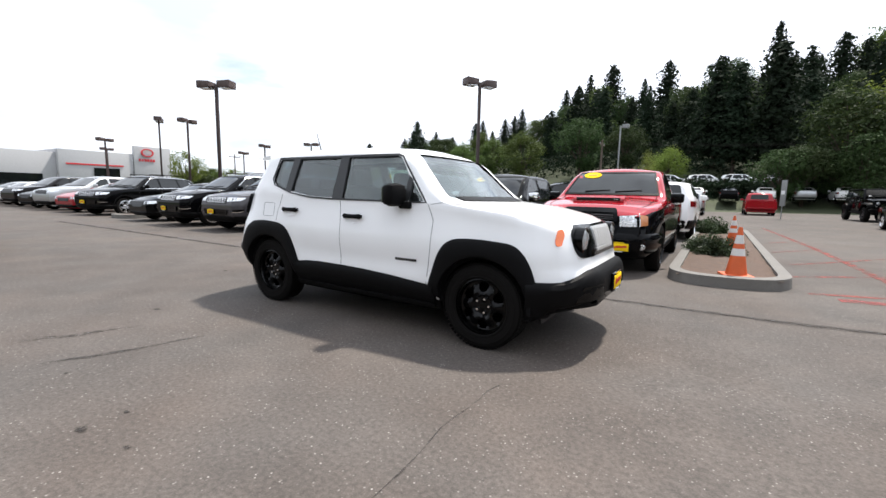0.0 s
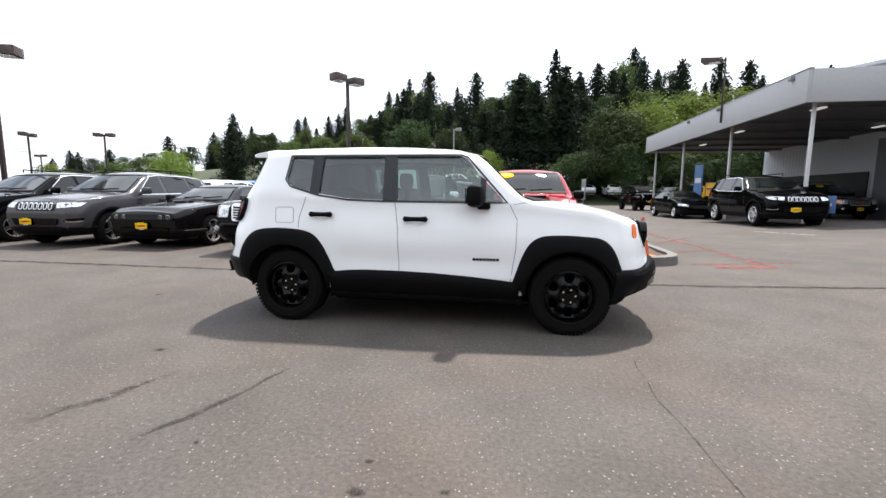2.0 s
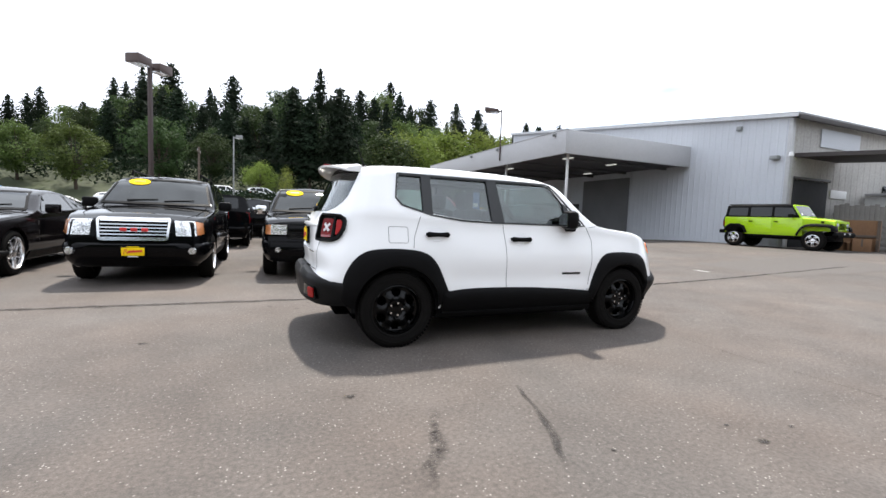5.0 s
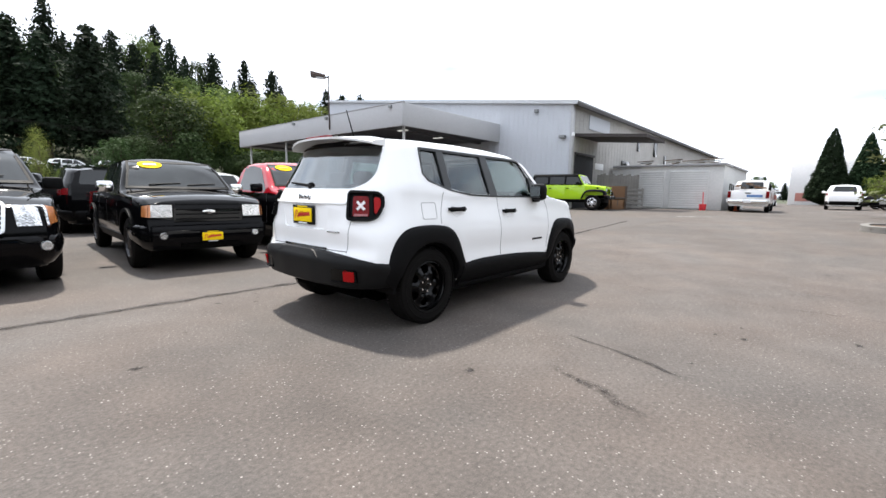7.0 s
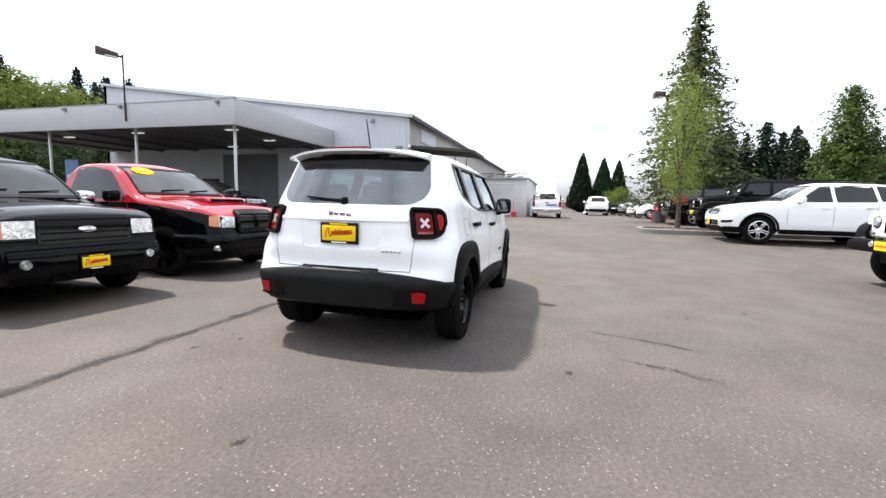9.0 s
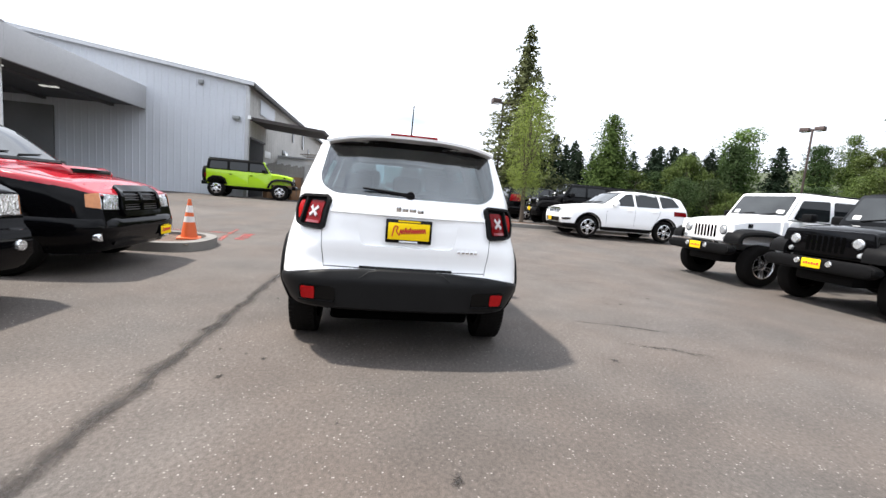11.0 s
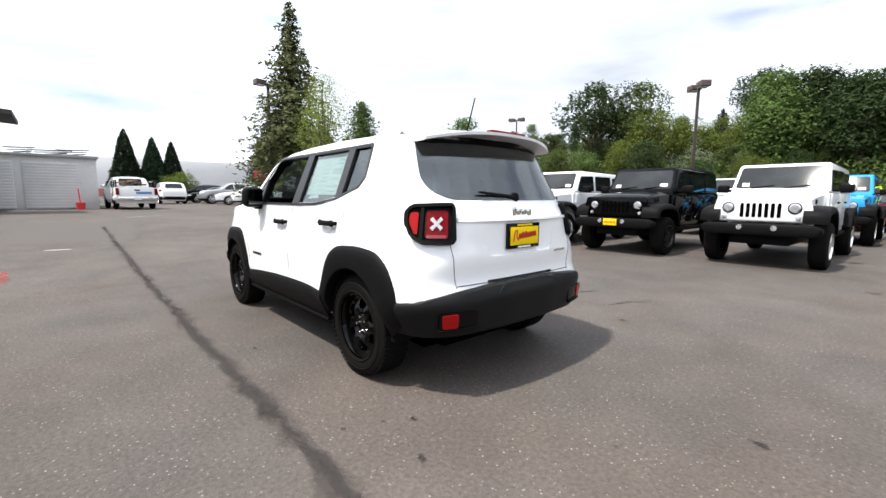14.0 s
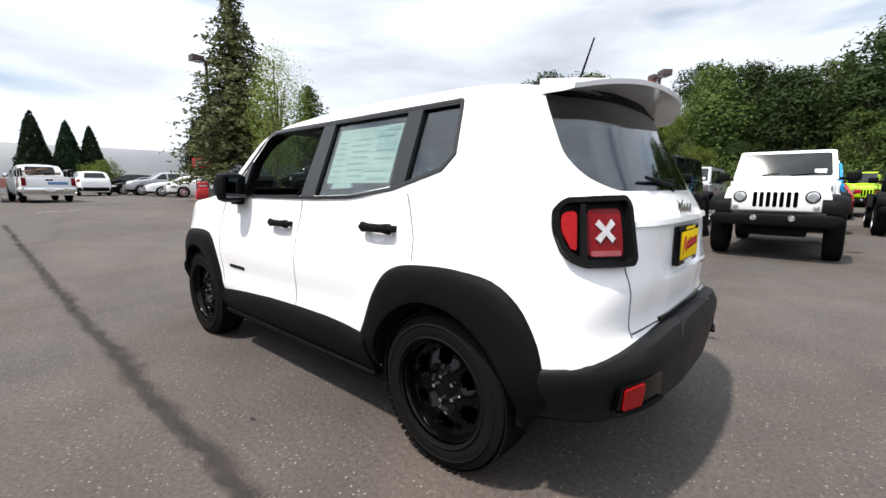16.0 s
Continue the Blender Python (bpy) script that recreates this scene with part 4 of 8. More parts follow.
        part("lamp_ring", rg, GLOSSBLACK, hl)
        v = "L" if s > 0 else "R"
        part("side_marker", patch(tree, v, rounded([(1.798, 0.87), (1.812, 0.84), (1.838, 0.842), (1.842, 0.925), (1.825, 0.960), (1.800, 0.958)], 0.015), 0.010, 0.05), AMBER, car, "orange side marker lamp")
    plate(car, tree, "F", 0.0, 0.52, 0.30, 0.15, 0.06)
    # tail lamps: dark frame, red lens, silver cross
    for s in (1, -1):
        view = ("W", -1.30)
        ang = (lambda d: 180 - s * d)
        fr_poly = wrapped([(ang(44.2), 0.932), (ang(54.5), 0.936), (ang(58.3), 0.968), (ang(60.6), 1.05), (ang(60.6), 1.122), (ang(58.5), 1.144), (ang(44.2), 1.146), (ang(43.2), 1.125), (ang(43.2), 0.950)], 0.035)
        tl = part("tail_lamp", patch(tree, view, fr_poly, 0.012, 0.06), PLASTIC, car, "square red tail lamp in a dark frame")
        rim_line = fr_poly + [fr_poly[0]]
        part("lamp_rim", seam(tree, view, rim_line, 0.018, 0.03, 0.040), PLASTIC, tl)
        part("lamp_ridge", seam(tree, view, [(ang(54.9), 0.95), (ang(54.9), 1.13)], 0.020, 0.04, 0.040), PLASTIC, tl)
        part("lens", patch(tree, view, wrapped([(ang(45.3), 0.960), (ang(53.6), 0.960), (ang(53.6), 1.118), (ang(45.3), 1.118)], 0.02), 0.017, 0.05, -0.004), REDLENS, tl)
        part("side_lens", patch(tree, view, wrapped([(ang(56.2), 0.978), (ang(57.4), 0.984), (ang(59.6), 1.05), (ang(59.5), 1.104), (ang(56.2), 1.110)], 0.02), 0.034, 0.05, -0.01), REFLECTOR, tl)
        part("reverse_lamp", patch(tree, view, wrapped([(ang(46), 0.962), (ang(53), 0.962), (ang(53), 0.980), (ang(46), 0.980)], 0.01), 0.019, 0.05, -0.01), DEEPRED, tl)
        star = []
        for k in range(4):
            a = math.pi / 4 + math.pi / 2 * k
            for da, r in ((-0.23, 0.045), (0.0, 0.042), (0.23, 0.045), (math.pi / 4, 0.013)):
                star.append((ang(49.6 + math.cos(a + da) * r * 0.95 / 0.0155), 1.045 + math.sin(a + da) * r))
        part("cross_bar", patch(tree, view, star, 0.022, 0.05, -0.012), LAMPSILVER, tl, "silver cross strip")
    # tailgate: joints, badge, handle strip, wiper, plate
    gate = [(-0.64, 1.17), (-0.612, 1.14), (-0.606, 0.93), (-0.597, 0.80), (-0.578, 0.665)]
    part("tailgate_joint", seam(tree, "B", gate, 0.0045, 0.015, 0.002), JOINT, car)
    part("tailgate_joint", seam(tree, "B", flip(gate), 0.0045, 0.015, 0.002), JOINT, car)
    part("tailgate_joint", seam(tree, "B", [(-0.575, 0.676), (0.575, 0.676)], 0.006), DARKTRIM, car)
    part("tailgate_ledge", band(tree, "B", [(-0.55 + 0.1 * i, 1.055) for i in range(12)], [(-0.55 + 0.1 * i, 1.075) for i in range(12)], 0.016, 2), P_WHITE, car)
    badge = bmesh.new()
    for y0, y1, z0, z1 in ((0.062, 0.100, 1.084, 1.148), (0.012, 0.055, 1.088, 1.130), (-0.044, 0.004, 1.088, 1.130), (-0.098, -0.052, 1.074, 1.130)):
        p, _ = project(tree, "B", (y0 + y1) / 2, 1.105)
        box(badge, p.x - 0.012, p.x + 0.01, y0, y1, z0, z1, 0.004)
    part("badge", badge, CHROME, car, "small chrome tailgate badge")
    for k in range(5):
        y = -0.36 - k * 0.032
        p, _ = project(tree, "B", y, 0.83)
        part("badge_bar", B(p.x - 0.008, p.x + 0.01, y - 0.022, y, 0.822, 0.838, 0.002), CHROME, car)
    wp = bmesh.new()
    p, _ = project(tree, "B", 0.0, 1.225)
    cyl(wp, p + Vector((-0.02, -0.02, -0.02)), p + Vector((-0.012, 0.34, 0.012)), 0.014, 0.007, 8)
    cyl(wp, p + Vector((0.02, 0.0, -0.02)), p + Vector((-0.03, 0.0, -0.02)), 0.035, 0.03, 14)
    part("rear_wiper", wp, PLASTIC, car, "black rear wiper")
    plate(car, tree, "B", 0.0, 0.955, 0.325, 0.165, 0.006)
    # doors: joints, handles, fuel flap, badge
    for v in ("L", "R"):
        s = 1 if v == "L" else -1
        for ln in ([(0.765, 1.12), (0.83, 0.99), (0.825, 0.75), (0.785, 0.46)], [(-0.245, 1.125), (-0.215, 0.9), (-0.195, 0.40)],
                   [(-1.09, 1.17), (-1.15, 0.98), (-1.155, 0.89)], [(1.08, 1.12), (0.90, 1.135), (0.80, 1.12)]):
            part("door_joint", seam(tree, v, ln, 0.005), JOINT, car)
        for hx in (-0.93, -0.05):
            hz = 1.015 if hx < -0.5 else 0.985
            p, nrm = project(tree, v, hx, hz)
            h, rings = bmesh.new(), []
            for u in np.linspace(-1, 1, 17):
                tall = (0.0195 + 0.005 * smoothstep(0.35, 0.85, abs(u))) * math.sqrt(max(0.02, 1 - smoothstep(0.86, 1.02, abs(u))))
                out_ = 0.030 + 0.008 * (1 - u * u)
                rings.append([h.verts.new((hx + 0.112 * u, p.y + s * (out_ + 0.013 * math.cos(a)), hz + tall * math.sin(a))) for a in np.linspace(0, 2 * math.pi, 13)[:-1]])
            for a, b in zip(rings, rings[1:]):
                for k in range(12):
                    h.faces.new((a[k], a[(k + 1) % 12], b[(k + 1) % 12], b[k]))
            h.faces.new(rings[0]), h.faces.new(rings[-1][::-1])
            bmesh.ops.recalc_face_normals(h, faces=h.faces[:])
            for e in (-0.095, 0.085):
                box(h, hx + e - 0.014, hx + e + 0.014, *sorted((p.y - s * 0.01, p.y + s * 0.032)), hz - 0.014, hz + 0.014, 0.004)
            part("door_handle", h, PLASTIC, car, "matt black door handle")
            dish = lathe([(0.001, 0.0012), (0.055, 0.0012), (0.068, 0.003), (0.072, -0.004)], 24, "z")
            bmesh.ops.transform(dish, matrix=Matrix.Translation(p) @ nrm.to_track_quat("Z", "Y").to_matrix().to_4x4(), verts=dish.verts)
            part("handle_dish", dish, P_WHITE, car)
        for k in range(8):
            x = 0.47 + k * 0.029
            p, _ = project(tree, v, x, 0.645)
            part("badge_bar", B(x - 0.012, x + 0.012, p.y - 0.003, p.y + 0.003, 0.634, 0.656), GLOSSBLACK, car)
        # mirror
        mb = bmesh.new()
        box(mb, 0.41, 0.55, *sorted((s * 0.845, s * 1.03)), 1.095, 1.285, 0.05)
        for q in mb.verts:
            q.co.x += 0.25 * (abs(q.co.y) - 0.94) * -0.5
        mir = part("door_mirror", mb, PLASTIC, car, "matt black door mirror")
        part("mirror_arm", B(0.49, 0.60, *sorted((s * 0.80, s * 0.90)), 1.075, 1.14, 0.015), PLASTIC, mir)
        part("mirror_glass", B(0.395, 0.402, *sorted((s * 0.875, s * 1.00)), 1.125, 1.255, 0.0), MIRROR, mir)
    part("fuel_flap", seam(tree, "R", rounded([(-1.385, 1.075), (-1.21, 1.075), (-1.205, 0.935), (-1.38, 0.935)], 0.02) + [(-1.385, 1.055)], 0.004), JOINT, car)
    for x in (1.285, -1.285):
        for s in (1, -1):
            wheel(car, x, s * 0.772, 0.341, 0.222, 0.21, "steel", RIMBLACK, 64)
    # inside: floor, dash, wheel, seats, sticker
    inn = bmesh.new()
    box(inn, -1.62, 0.95, -0.70, 0.70, 0.60, 0.66, 0.01)
    part("cabin_floor", inn, SEAT, car)
    d = part("dashboard", prism(rounded([(0.45, 0.66), (0.95, 0.66), (0.90, 1.13), (0.58, 1.12), (0.48, 0.95)], 0.06), "y", -0.72, 0.72), SEAT, car)
    st = lathe([(0.185 + 0.016 * math.cos(a), 0.016 * math.sin(a)) for a in np.linspace(0, 2 * math.pi, 9)[:-1]], 28, "z", (0, 0, 0), True)
    box(st, -0.18, 0.18, -0.03, 0.03, -0.012, 0.012, 0.005)
    bmesh.ops.transform(st, matrix=Matrix.Translation((0.36, 0.36, 1.02)) @ Matrix.Rotation(radians(-62), 4, "Y"), verts=st.verts)
    part("steering_wheel", st, PLASTIC, car)
    for y in (0.36, -0.36):
        s_ = bmesh.new()
        box(s_, -0.35, 0.15, y - 0.24, y + 0.24, 0.62, 0.84, 0.05)
        box(s_, -0.48, -0.33, y - 0.23, y + 0.23, 0.74, 1.27, 0.05, Matrix.Translation((0, 0, 0)) @ Matrix.Shear("XY", 4, (0, 0)))
        box(s_, -0.50, -0.38, y - 0.13, y + 0.13, 1.26, 1.44, 0.045)
        part("front_seat", s_, SEAT, car, "dark cloth front seat")
    s_ = bmesh.new()
    box(s_, -1.25, -0.75, -0.62, 0.62, 0.62, 0.84, 0.05)
    box(s_, -1.38, -1.22, -0.64, 0.64, 0.76, 1.24, 0.05)
    for y in (-0.40, 0.0, 0.40):
        box(s_, -1.38, -1.28, y - 0.12, y + 0.12, 1.22, 1.36, 0.04)
    part("rear_seat", s_, SEAT, car, "dark cloth rear bench")
    part("headlining", patch(tree, "T", [(-1.6, -0.5), (0.2, -0.5), (0.2, 0.5), (-1.6, 0.5)], -0.07, 0.3, 0.06), M("headlining", (0.35, 0.34, 0.32), 0.9), car)
    # price sheet behind the left rear door glass
    sh = part("price_sheet", patch(tree, "L", [(-0.915, 1.505), (-0.915, 1.225), (-0.405, 1.225), (-0.405, 1.505)], -0.024, 0.2, 0.026), PAPER, car, "printed price sheet behind the rear door window")
    lines = bmesh.new()
    rows = [(-0.90, -0.80, 1.485, 0.010), (-0.88, -0.74, 1.455, 0.006), (-0.89, -0.75, 1.40, 0.022), (-0.88, -0.76, 1.345, 0.006), (-0.88, -0.70, 1.290, 0.010), (-0.89, -0.74, 1.248, 0.006)]
    for k in range(7):
        rows += [(-0.70, -0.58 + 0.02 * (k % 3), 1.262 + k * 0.031, 0.004), (-0.50, -0.42 - 0.02 * (k % 2), 1.256 + k * 0.030, 0.003)]
    for x0, x1, z, tall in rows:
        p, nrm = project(tree, "L", (x0 + x1) / 2, z)
        box(lines, -(x1 - x0) / 2, (x1 - x0) / 2, -0.0225, -0.021, -tall, tall, 0, Matrix.Translation(p) @ nrm.to_track_quat("Y", "Z").to_matrix().to_4x4())
    part("print", lines, GREYINK, sh)
    part("note_slip", patch(tree, "L", [(-0.64, 1.200), (-0.46, 1.192), (-0.47, 1.218), (-0.62, 1.222)], -0.022, 0.2, 0.024), PAPER, sh)
    return car


hero_suv()


# ---------------------------------------------------------------- other vehicles
def lofted(name, label, category, S, paint_mat, plain=False):
    """A car from its outlines: body, glass, lamps, grille, bumpers, wheels. Nose towards +x."""
    car = thing(name, label, category)
    if plain:
        S = {k: w for k, w in S.items() if k not in ("joints", "handles", "fog", "amber", "bars", "plate", "rails", "sticker", "chrome_line", "frame_line", "fog_trim", "quad", "arch", "intake", "scoop")}
    shell = body_shell(S, stations=30 if plain else 60)
    tree = BVHTree.FromBMesh(shell)
    body = part("body", shell, paint_mat, car)
    R, (xf, xr) = S["tyre"], S["axles"]
    wy = S["W"] - 0.12
    cutters = []
    for x in (xf, xr):
        for s in (1, -1):
            cutters.append(C((x, s * (wy - 0.2), R + 0.01), (x, s * 1.5, R + 0.01), R + S.get("gap", 0.055), None, 32))
    if "bed" in S:
        x0, x1, z0 = S["bed"]
        cutters.append(B(x0, x1, -S["W"] + 0.13, S["W"] - 0.13, z0, 3))
    cut(body, cutters)
    if "two_tone" in S:
        zt, low_mat = S["two_tone"]
        body.data.materials.append(low_mat)
        for f in body.data.polygons:
            if f.center.z < curve(S["B"], f.center.x) + zt + 0.004 or f.center.x < -0.66:
                f.material_index = 1
    for x in (xf, xr):
        for s in (1, -1):
            if not plain:
                bm, arch, g = bmesh.new(), [], R + S.get("gap", 0.055) - 0.005
                for a in np.linspace(-0.2, math.pi + 0.2, 19):
                    c, w = math.cos(a), math.sin(a)
                    arch.append([bm.verts.new((x + r * c, s * y, R + 0.01 + r * w)) for r, y in ((0.05, wy - 0.20), (g, wy - 0.19), (g, wy + 0.06))])
                for a, b in zip(arch, arch[1:]):
                    for j in range(2):
                        bm.faces.new((a[j], b[j], b[j + 1], a[j + 1]))
                part("wheel_liner", bm, PLASTIC, car)
            wheel(car, x, s * wy, R, S.get("rim", R * 0.66), 0.22, S.get("style", "five"), S.get("rim_mat", ALLOY), 0, plain)
    for v in ("L", "R"):
        s = 1 if v == "L" else -1
        for w in S["windows"]:
            part("side_window", patch(tree, v, rounded(w, 0.04), 0.005, 0.18), TINT, car, "dark tinted side window")
        if S.get("chrome_line"):
            part("window_moulding", seam(tree, v, S["chrome_line"], 0.018, 0.1, 0.008), CHROME, car)
        if S.get("frame_line"):
            part("window_moulding", seam(tree, v, S["frame_line"], 0.016, 0.1, 0.008), CHROME, car)
        for ln in S.get("joints", ()):
            part("door_joint", seam(tree, v, ln, 0.009, 0.12), DARKTRIM, car)
        for hx, hz in S.get("handles", ()):
            p, _ = project(tree, v, hx, hz)
            part("door_handle", B(hx - 0.1, hx + 0.1, *sorted((p.y - s * 0.01, p.y + s * 0.035)), hz - 0.018, hz + 0.018, 0.008), S.get("handle_mat", paint_mat), car)
        mx, mz = S["mirror"]
        p, _ = project(tree, v, mx, mz)
        mb = B(mx - 0.07, mx + 0.06, *sorted((p.y + s * 0.02, p.y + s * 0.24)), mz, mz + 0.17, 0.04)
        part("door_mirror", mb, S.get("mirror_mat", paint_mat), car)
        if S.get("arch"):
            for x in (xf, xr):
                g = R + S.get("gap", 0.055)
                part("arch_moulding", band(tree, v, arc(x, R + 0.01, g + 0.002, 186, -6), arc(x, R + 0.01, g + S["arch"], 186, -6), 0.02, 2), S.get("arch_mat", PLASTIC), car)
        low = [(xf - R - 0.12 - (xf - xr - 2 * R - 0.24) * i / 8, S["z0"] + 0.02) for i in range(9)]
        if not plain:
            part("sill", band(tree, v, low, [(x, z + 0.13) for x, z in low], 0.015, 2), PLASTIC, car)
    part("windscreen", patch(tree, "F", rounded(S["screen"], 0.06), 0.006, 0.12), SHIELD, car, "windscreen reflecting the sky")
    sc = S["screen"]
    part("cowl", seam(tree, "F", [(sc[0][0] - 0.02, sc[0][1] - 0.012), (sc[1][0] + 0.02, sc[1][1] - 0.012)], 0.034, 0.1, 0.009), PLASTIC, car)
    if not plain:
        part("windscreen_border", seam(tree, "F", [sc[0], sc[3], sc[2], sc[1]], 0.030, 0.08, 0.009), PLASTIC, car)
        nose = max(x for _, x in S["F"]) - 0.26
        xs0 = project(tree, "F", sc[1][0], sc[0][1] - 0.012)[0].x + 0.02
        for q in (1, -1):
            part("bonnet_joint", seam(tree, "T", [(xs0, q * S["W"] * 0.80), (xs0 + 0.3, q * S["W"] * 0.81), (nose - 0.25, q * S["W"] * 0.78), (nose, q * S["W"] * 0.68)], 0.012, 0.1, 0.003), VOID, car)
    wy0 = S["screen"][0][1] + 0.03
    for y in (() if plain else (-0.45, 0.10)):
        p, _ = project(tree, "F", y, wy0)
        q, _ = project(tree, "F", y + 0.45, wy0 + 0.03)
        part("wiper", C(p + Vector((0.02, 0, 0.01)), q + Vector((0.02, 0, 0.01)), 0.010, 0.007, 6), PLASTIC, car)
    if "back" in S:
        part("rear_window", patch(tree, "B", rounded(S["back"], 0.06), 0.006, 0.14), TINT, car)
    fw, bw = ("W", xf - 0.2), ("W", xr + 0.2)
    for s in (1, -1):
        if "head" in S:
            hl = part("headlight", patch(tree, fw, rounded([(s * a, z) for a, z in S["head"]], 0.02), 0.010, 0.06), LENS, car, "clear headlight")
            if "amber" in S:
                part("indicator", patch(tree, fw, rounded([(s * a, z) for a, z in S["amber"]], 0.02), 0.014, 0.06), CORNER, hl, "amber corner lamp")
        if "fog" in S:
            a, z, r = S["fog"]
            p, _ = project(tree, fw, s * a, z)
            fog = lathe([(0.001, 0.02), (r * 0.85, 0.02), (r, 0.0), (r, -0.05)], 18, "z")
            bmesh.ops.transform(fog, matrix=Matrix.Translation(p + Vector((S.get("fog_out", 0.035), 0, 0))) @ Matrix.Rotation(radians(90), 4, "Y"), verts=fog.verts)
            part("fog_lamp", fog, S.get("fog_mat", LENS), car)
        if S.get("fog_trim"):
            fr = part("fog_recess", patch(tree, fw, rounded([(s * 31, 0.56), (s * 46, 0.58), (s * 47, 0.65), (s * 33, 0.635)], 0.02), 0.008, 0.08), GLOSSBLACK, car)
            part("fog_trim", seam(tree, fw, [(s * 31.5, 0.605), (s * 33, 0.572), (s * 40, 0.566), (s * 46, 0.59)], 0.016, 0.06, 0.014), CHROME, fr, "chrome strip under the fog lamp")
        for a in S.get("quad", ()):
            p, _ = project(tree, fw, s * a[0], a[1])
            lm = lathe([(0.001, 0.012), (a[2] * 0.8, 0.01), (a[2], 0.0), (a[2], -0.03)], 18, "z")
            bmesh.ops.transform(lm, matrix=Matrix.Translation(p + Vector((0.012, 0, 0))) @ Matrix.Rotation(radians(90), 4, "Y"), verts=lm.verts)
            part("headlight", lm, SMOKED, car, "round dark headlight")
        if "tail" in S:
            part("tail_lamp", patch(tree, bw, rounded([(180 - s * a, z) for a, z in S["tail"]], 0.02), 0.010, 0.06), REDLENS, car, "red tail lamp")
    if "grille" in S:
        gp = part("grille", patch(tree, "F", rounded(S["grille"], 0.03), 0.008, 0.12), GLOSSBLACK, car, "dark grille")
        ys, zs = [p[0] for p in S["grille"]], [p[1] for p in S["grille"]]
        if S.get("bars") == "slots":
            for i in range(7):
                y = -0.36 + 0.12 * i
                z0, z1 = min(zs) + 0.03, max(zs) - 0.03
                part("grille_slot", seam(tree, "F", rounded([(y - 0.04, z0), (y + 0.04, z0), (y + 0.04, z1), (y - 0.04, z1)], 0.03) + [(y - 0.04, z0 + 0.03)], 0.016, 0.06, 0.018), S.get("bar_mat", CHROME), gp)
        elif S.get("bars") == "lines":
            for i in range(6):
                z = min(zs) + 0.025 + (max(zs) - min(zs) - 0.05) * i / 5
                part("grille_bar", seam(tree, "F", [(min(ys) + 0.03, z), (max(ys) - 0.03, z)], 0.016, 0.1, 0.016), CHROME, gp)
            part("grille_surround", seam(tree, "F", rounded(S["grille"], 0.03) + [S["grille"][0]], 0.03, 0.1, 0.022), CHROME, gp)
            nm = bmesh.new()
            for k in range(3):
                p, _ = project(tree, "F", -0.13 + 0.13 * k, (min(zs) + max(zs)) / 2)
                box(nm, p.x, p.x + 0.030, -0.17 + 0.13 * k, -0.09 + 0.13 * k, p.z - 0.026, p.z + 0.026, 0.008)
            part("grille_badge", nm, REDINK, gp, "red grille letters as plain blocks")
        elif S.get("bars") == "cross":
            for i in range(9):
                z = min(zs) + 0.025 + (max(zs) - min(zs) - 0.05) * i / 8
                part("grille_slat", seam(tree, "F", [(min(ys) + 0.03, z), (max(ys) - 0.03, z)], 0.010, 0.1, 0.014), DARKTRIM, gp)
            part("grille_bar", seam(tree, "F", [(min(ys), (min(zs) + max(zs)) / 2), (max(ys), (min(zs) + max(zs)) / 2)], 0.045, 0.06, 0.032), S.get("bar_mat", P_BLACK), gp)
            part("grille_bar", seam(tree, "F", [(0, min(zs)), (0, max(zs))], 0.05, 0.06, 0.034), S.get("bar_mat", P_BLACK), gp)
            part("grille_surround", seam(tree, "F", rounded(S["grille"], 0.05) + [rounded(S["grille"], 0.05)[0]], 0.06, 0.06, 0.038), S.get("bar_mat", P_BLACK), gp)
        elif S.get("bars") == "oval":
            p, _ = project(tree, "F", 0, (min(zs) + max(zs)) / 2)
            ov = lathe([(0.001, 0.02), (0.05, 0.016), (0.06, 0.0)], 24, "z")
            bmesh.ops.transform(ov, matrix=Matrix.Translation(p + Vector((0.012, 0, 0))) @ Matrix.Diagonal((1, 1.5, 0.62, 1)) @ Matrix.Rotation(radians(90), 4, "Y"), verts=ov.verts)
            part("grille_badge", ov, ALLOY, gp)
            for i in range(4):
                z = min(zs) + 0.04 + (max(zs) - min(zs) - 0.08) * i / 3
                part("grille_bar", seam(tree, "F", [(min(ys) + 0.03, z), (max(ys) - 0.03, z)], 0.02, 0.1, 0.010), PLASTIC, gp)
    angs = list(range(-66, 67, 6))
    zb = S["bump_f"]
    fbm = part("front_bumper", band(tree, fw, [(a, zb[0]) for a in angs], [(a, zb[1]) for a in angs], [(0, 0.004), (0.12, 0.026), (0.4, 0.034), (0.75, 0.034), (0.92, 0.024), (1, 0.002)], 4), S.get("bump_mat", PLASTIC), car)
    if S.get("intake"):
        part("air_intake", patch(tree, "F", rounded(S["intake"], 0.03), 0.036, 0.12, -0.01), GLOSSBLACK, fbm)
    zb = S["bump_r"]
    part("rear_bumper", band(tree, bw, [(180 + a, zb[0]) for a in angs], [(180 + a, zb[1]) for a in angs], [(0, 0.004), (0.12, 0.026), (0.4, 0.034), (0.75, 0.034), (0.92, 0.024), (1, 0.002)], 4), S.get("bump_r_mat", S.get("bump_mat", PLASTIC)), car)
    if "plate" in S:
        plate(car, tree, "F", S["plate"][0], S["plate"][1], 0.31, 0.16, 0.05)
    if S.get("rails"):
        x0, x1, y, z = S["rails"]
        for s in (1, -1):
            rl = bmesh.new()
            cyl(rl, (x0, s * y, z), (x1, s * y, z + 0.01), 0.016, None, 8)
            for x in (x0, (x0 + x1) / 2, x1):
                cyl(rl, (x, s * y, z - 0.07), (x, s * y, z), 0.016, None, 8)
            part("roof_rail", rl, PLASTIC, car)
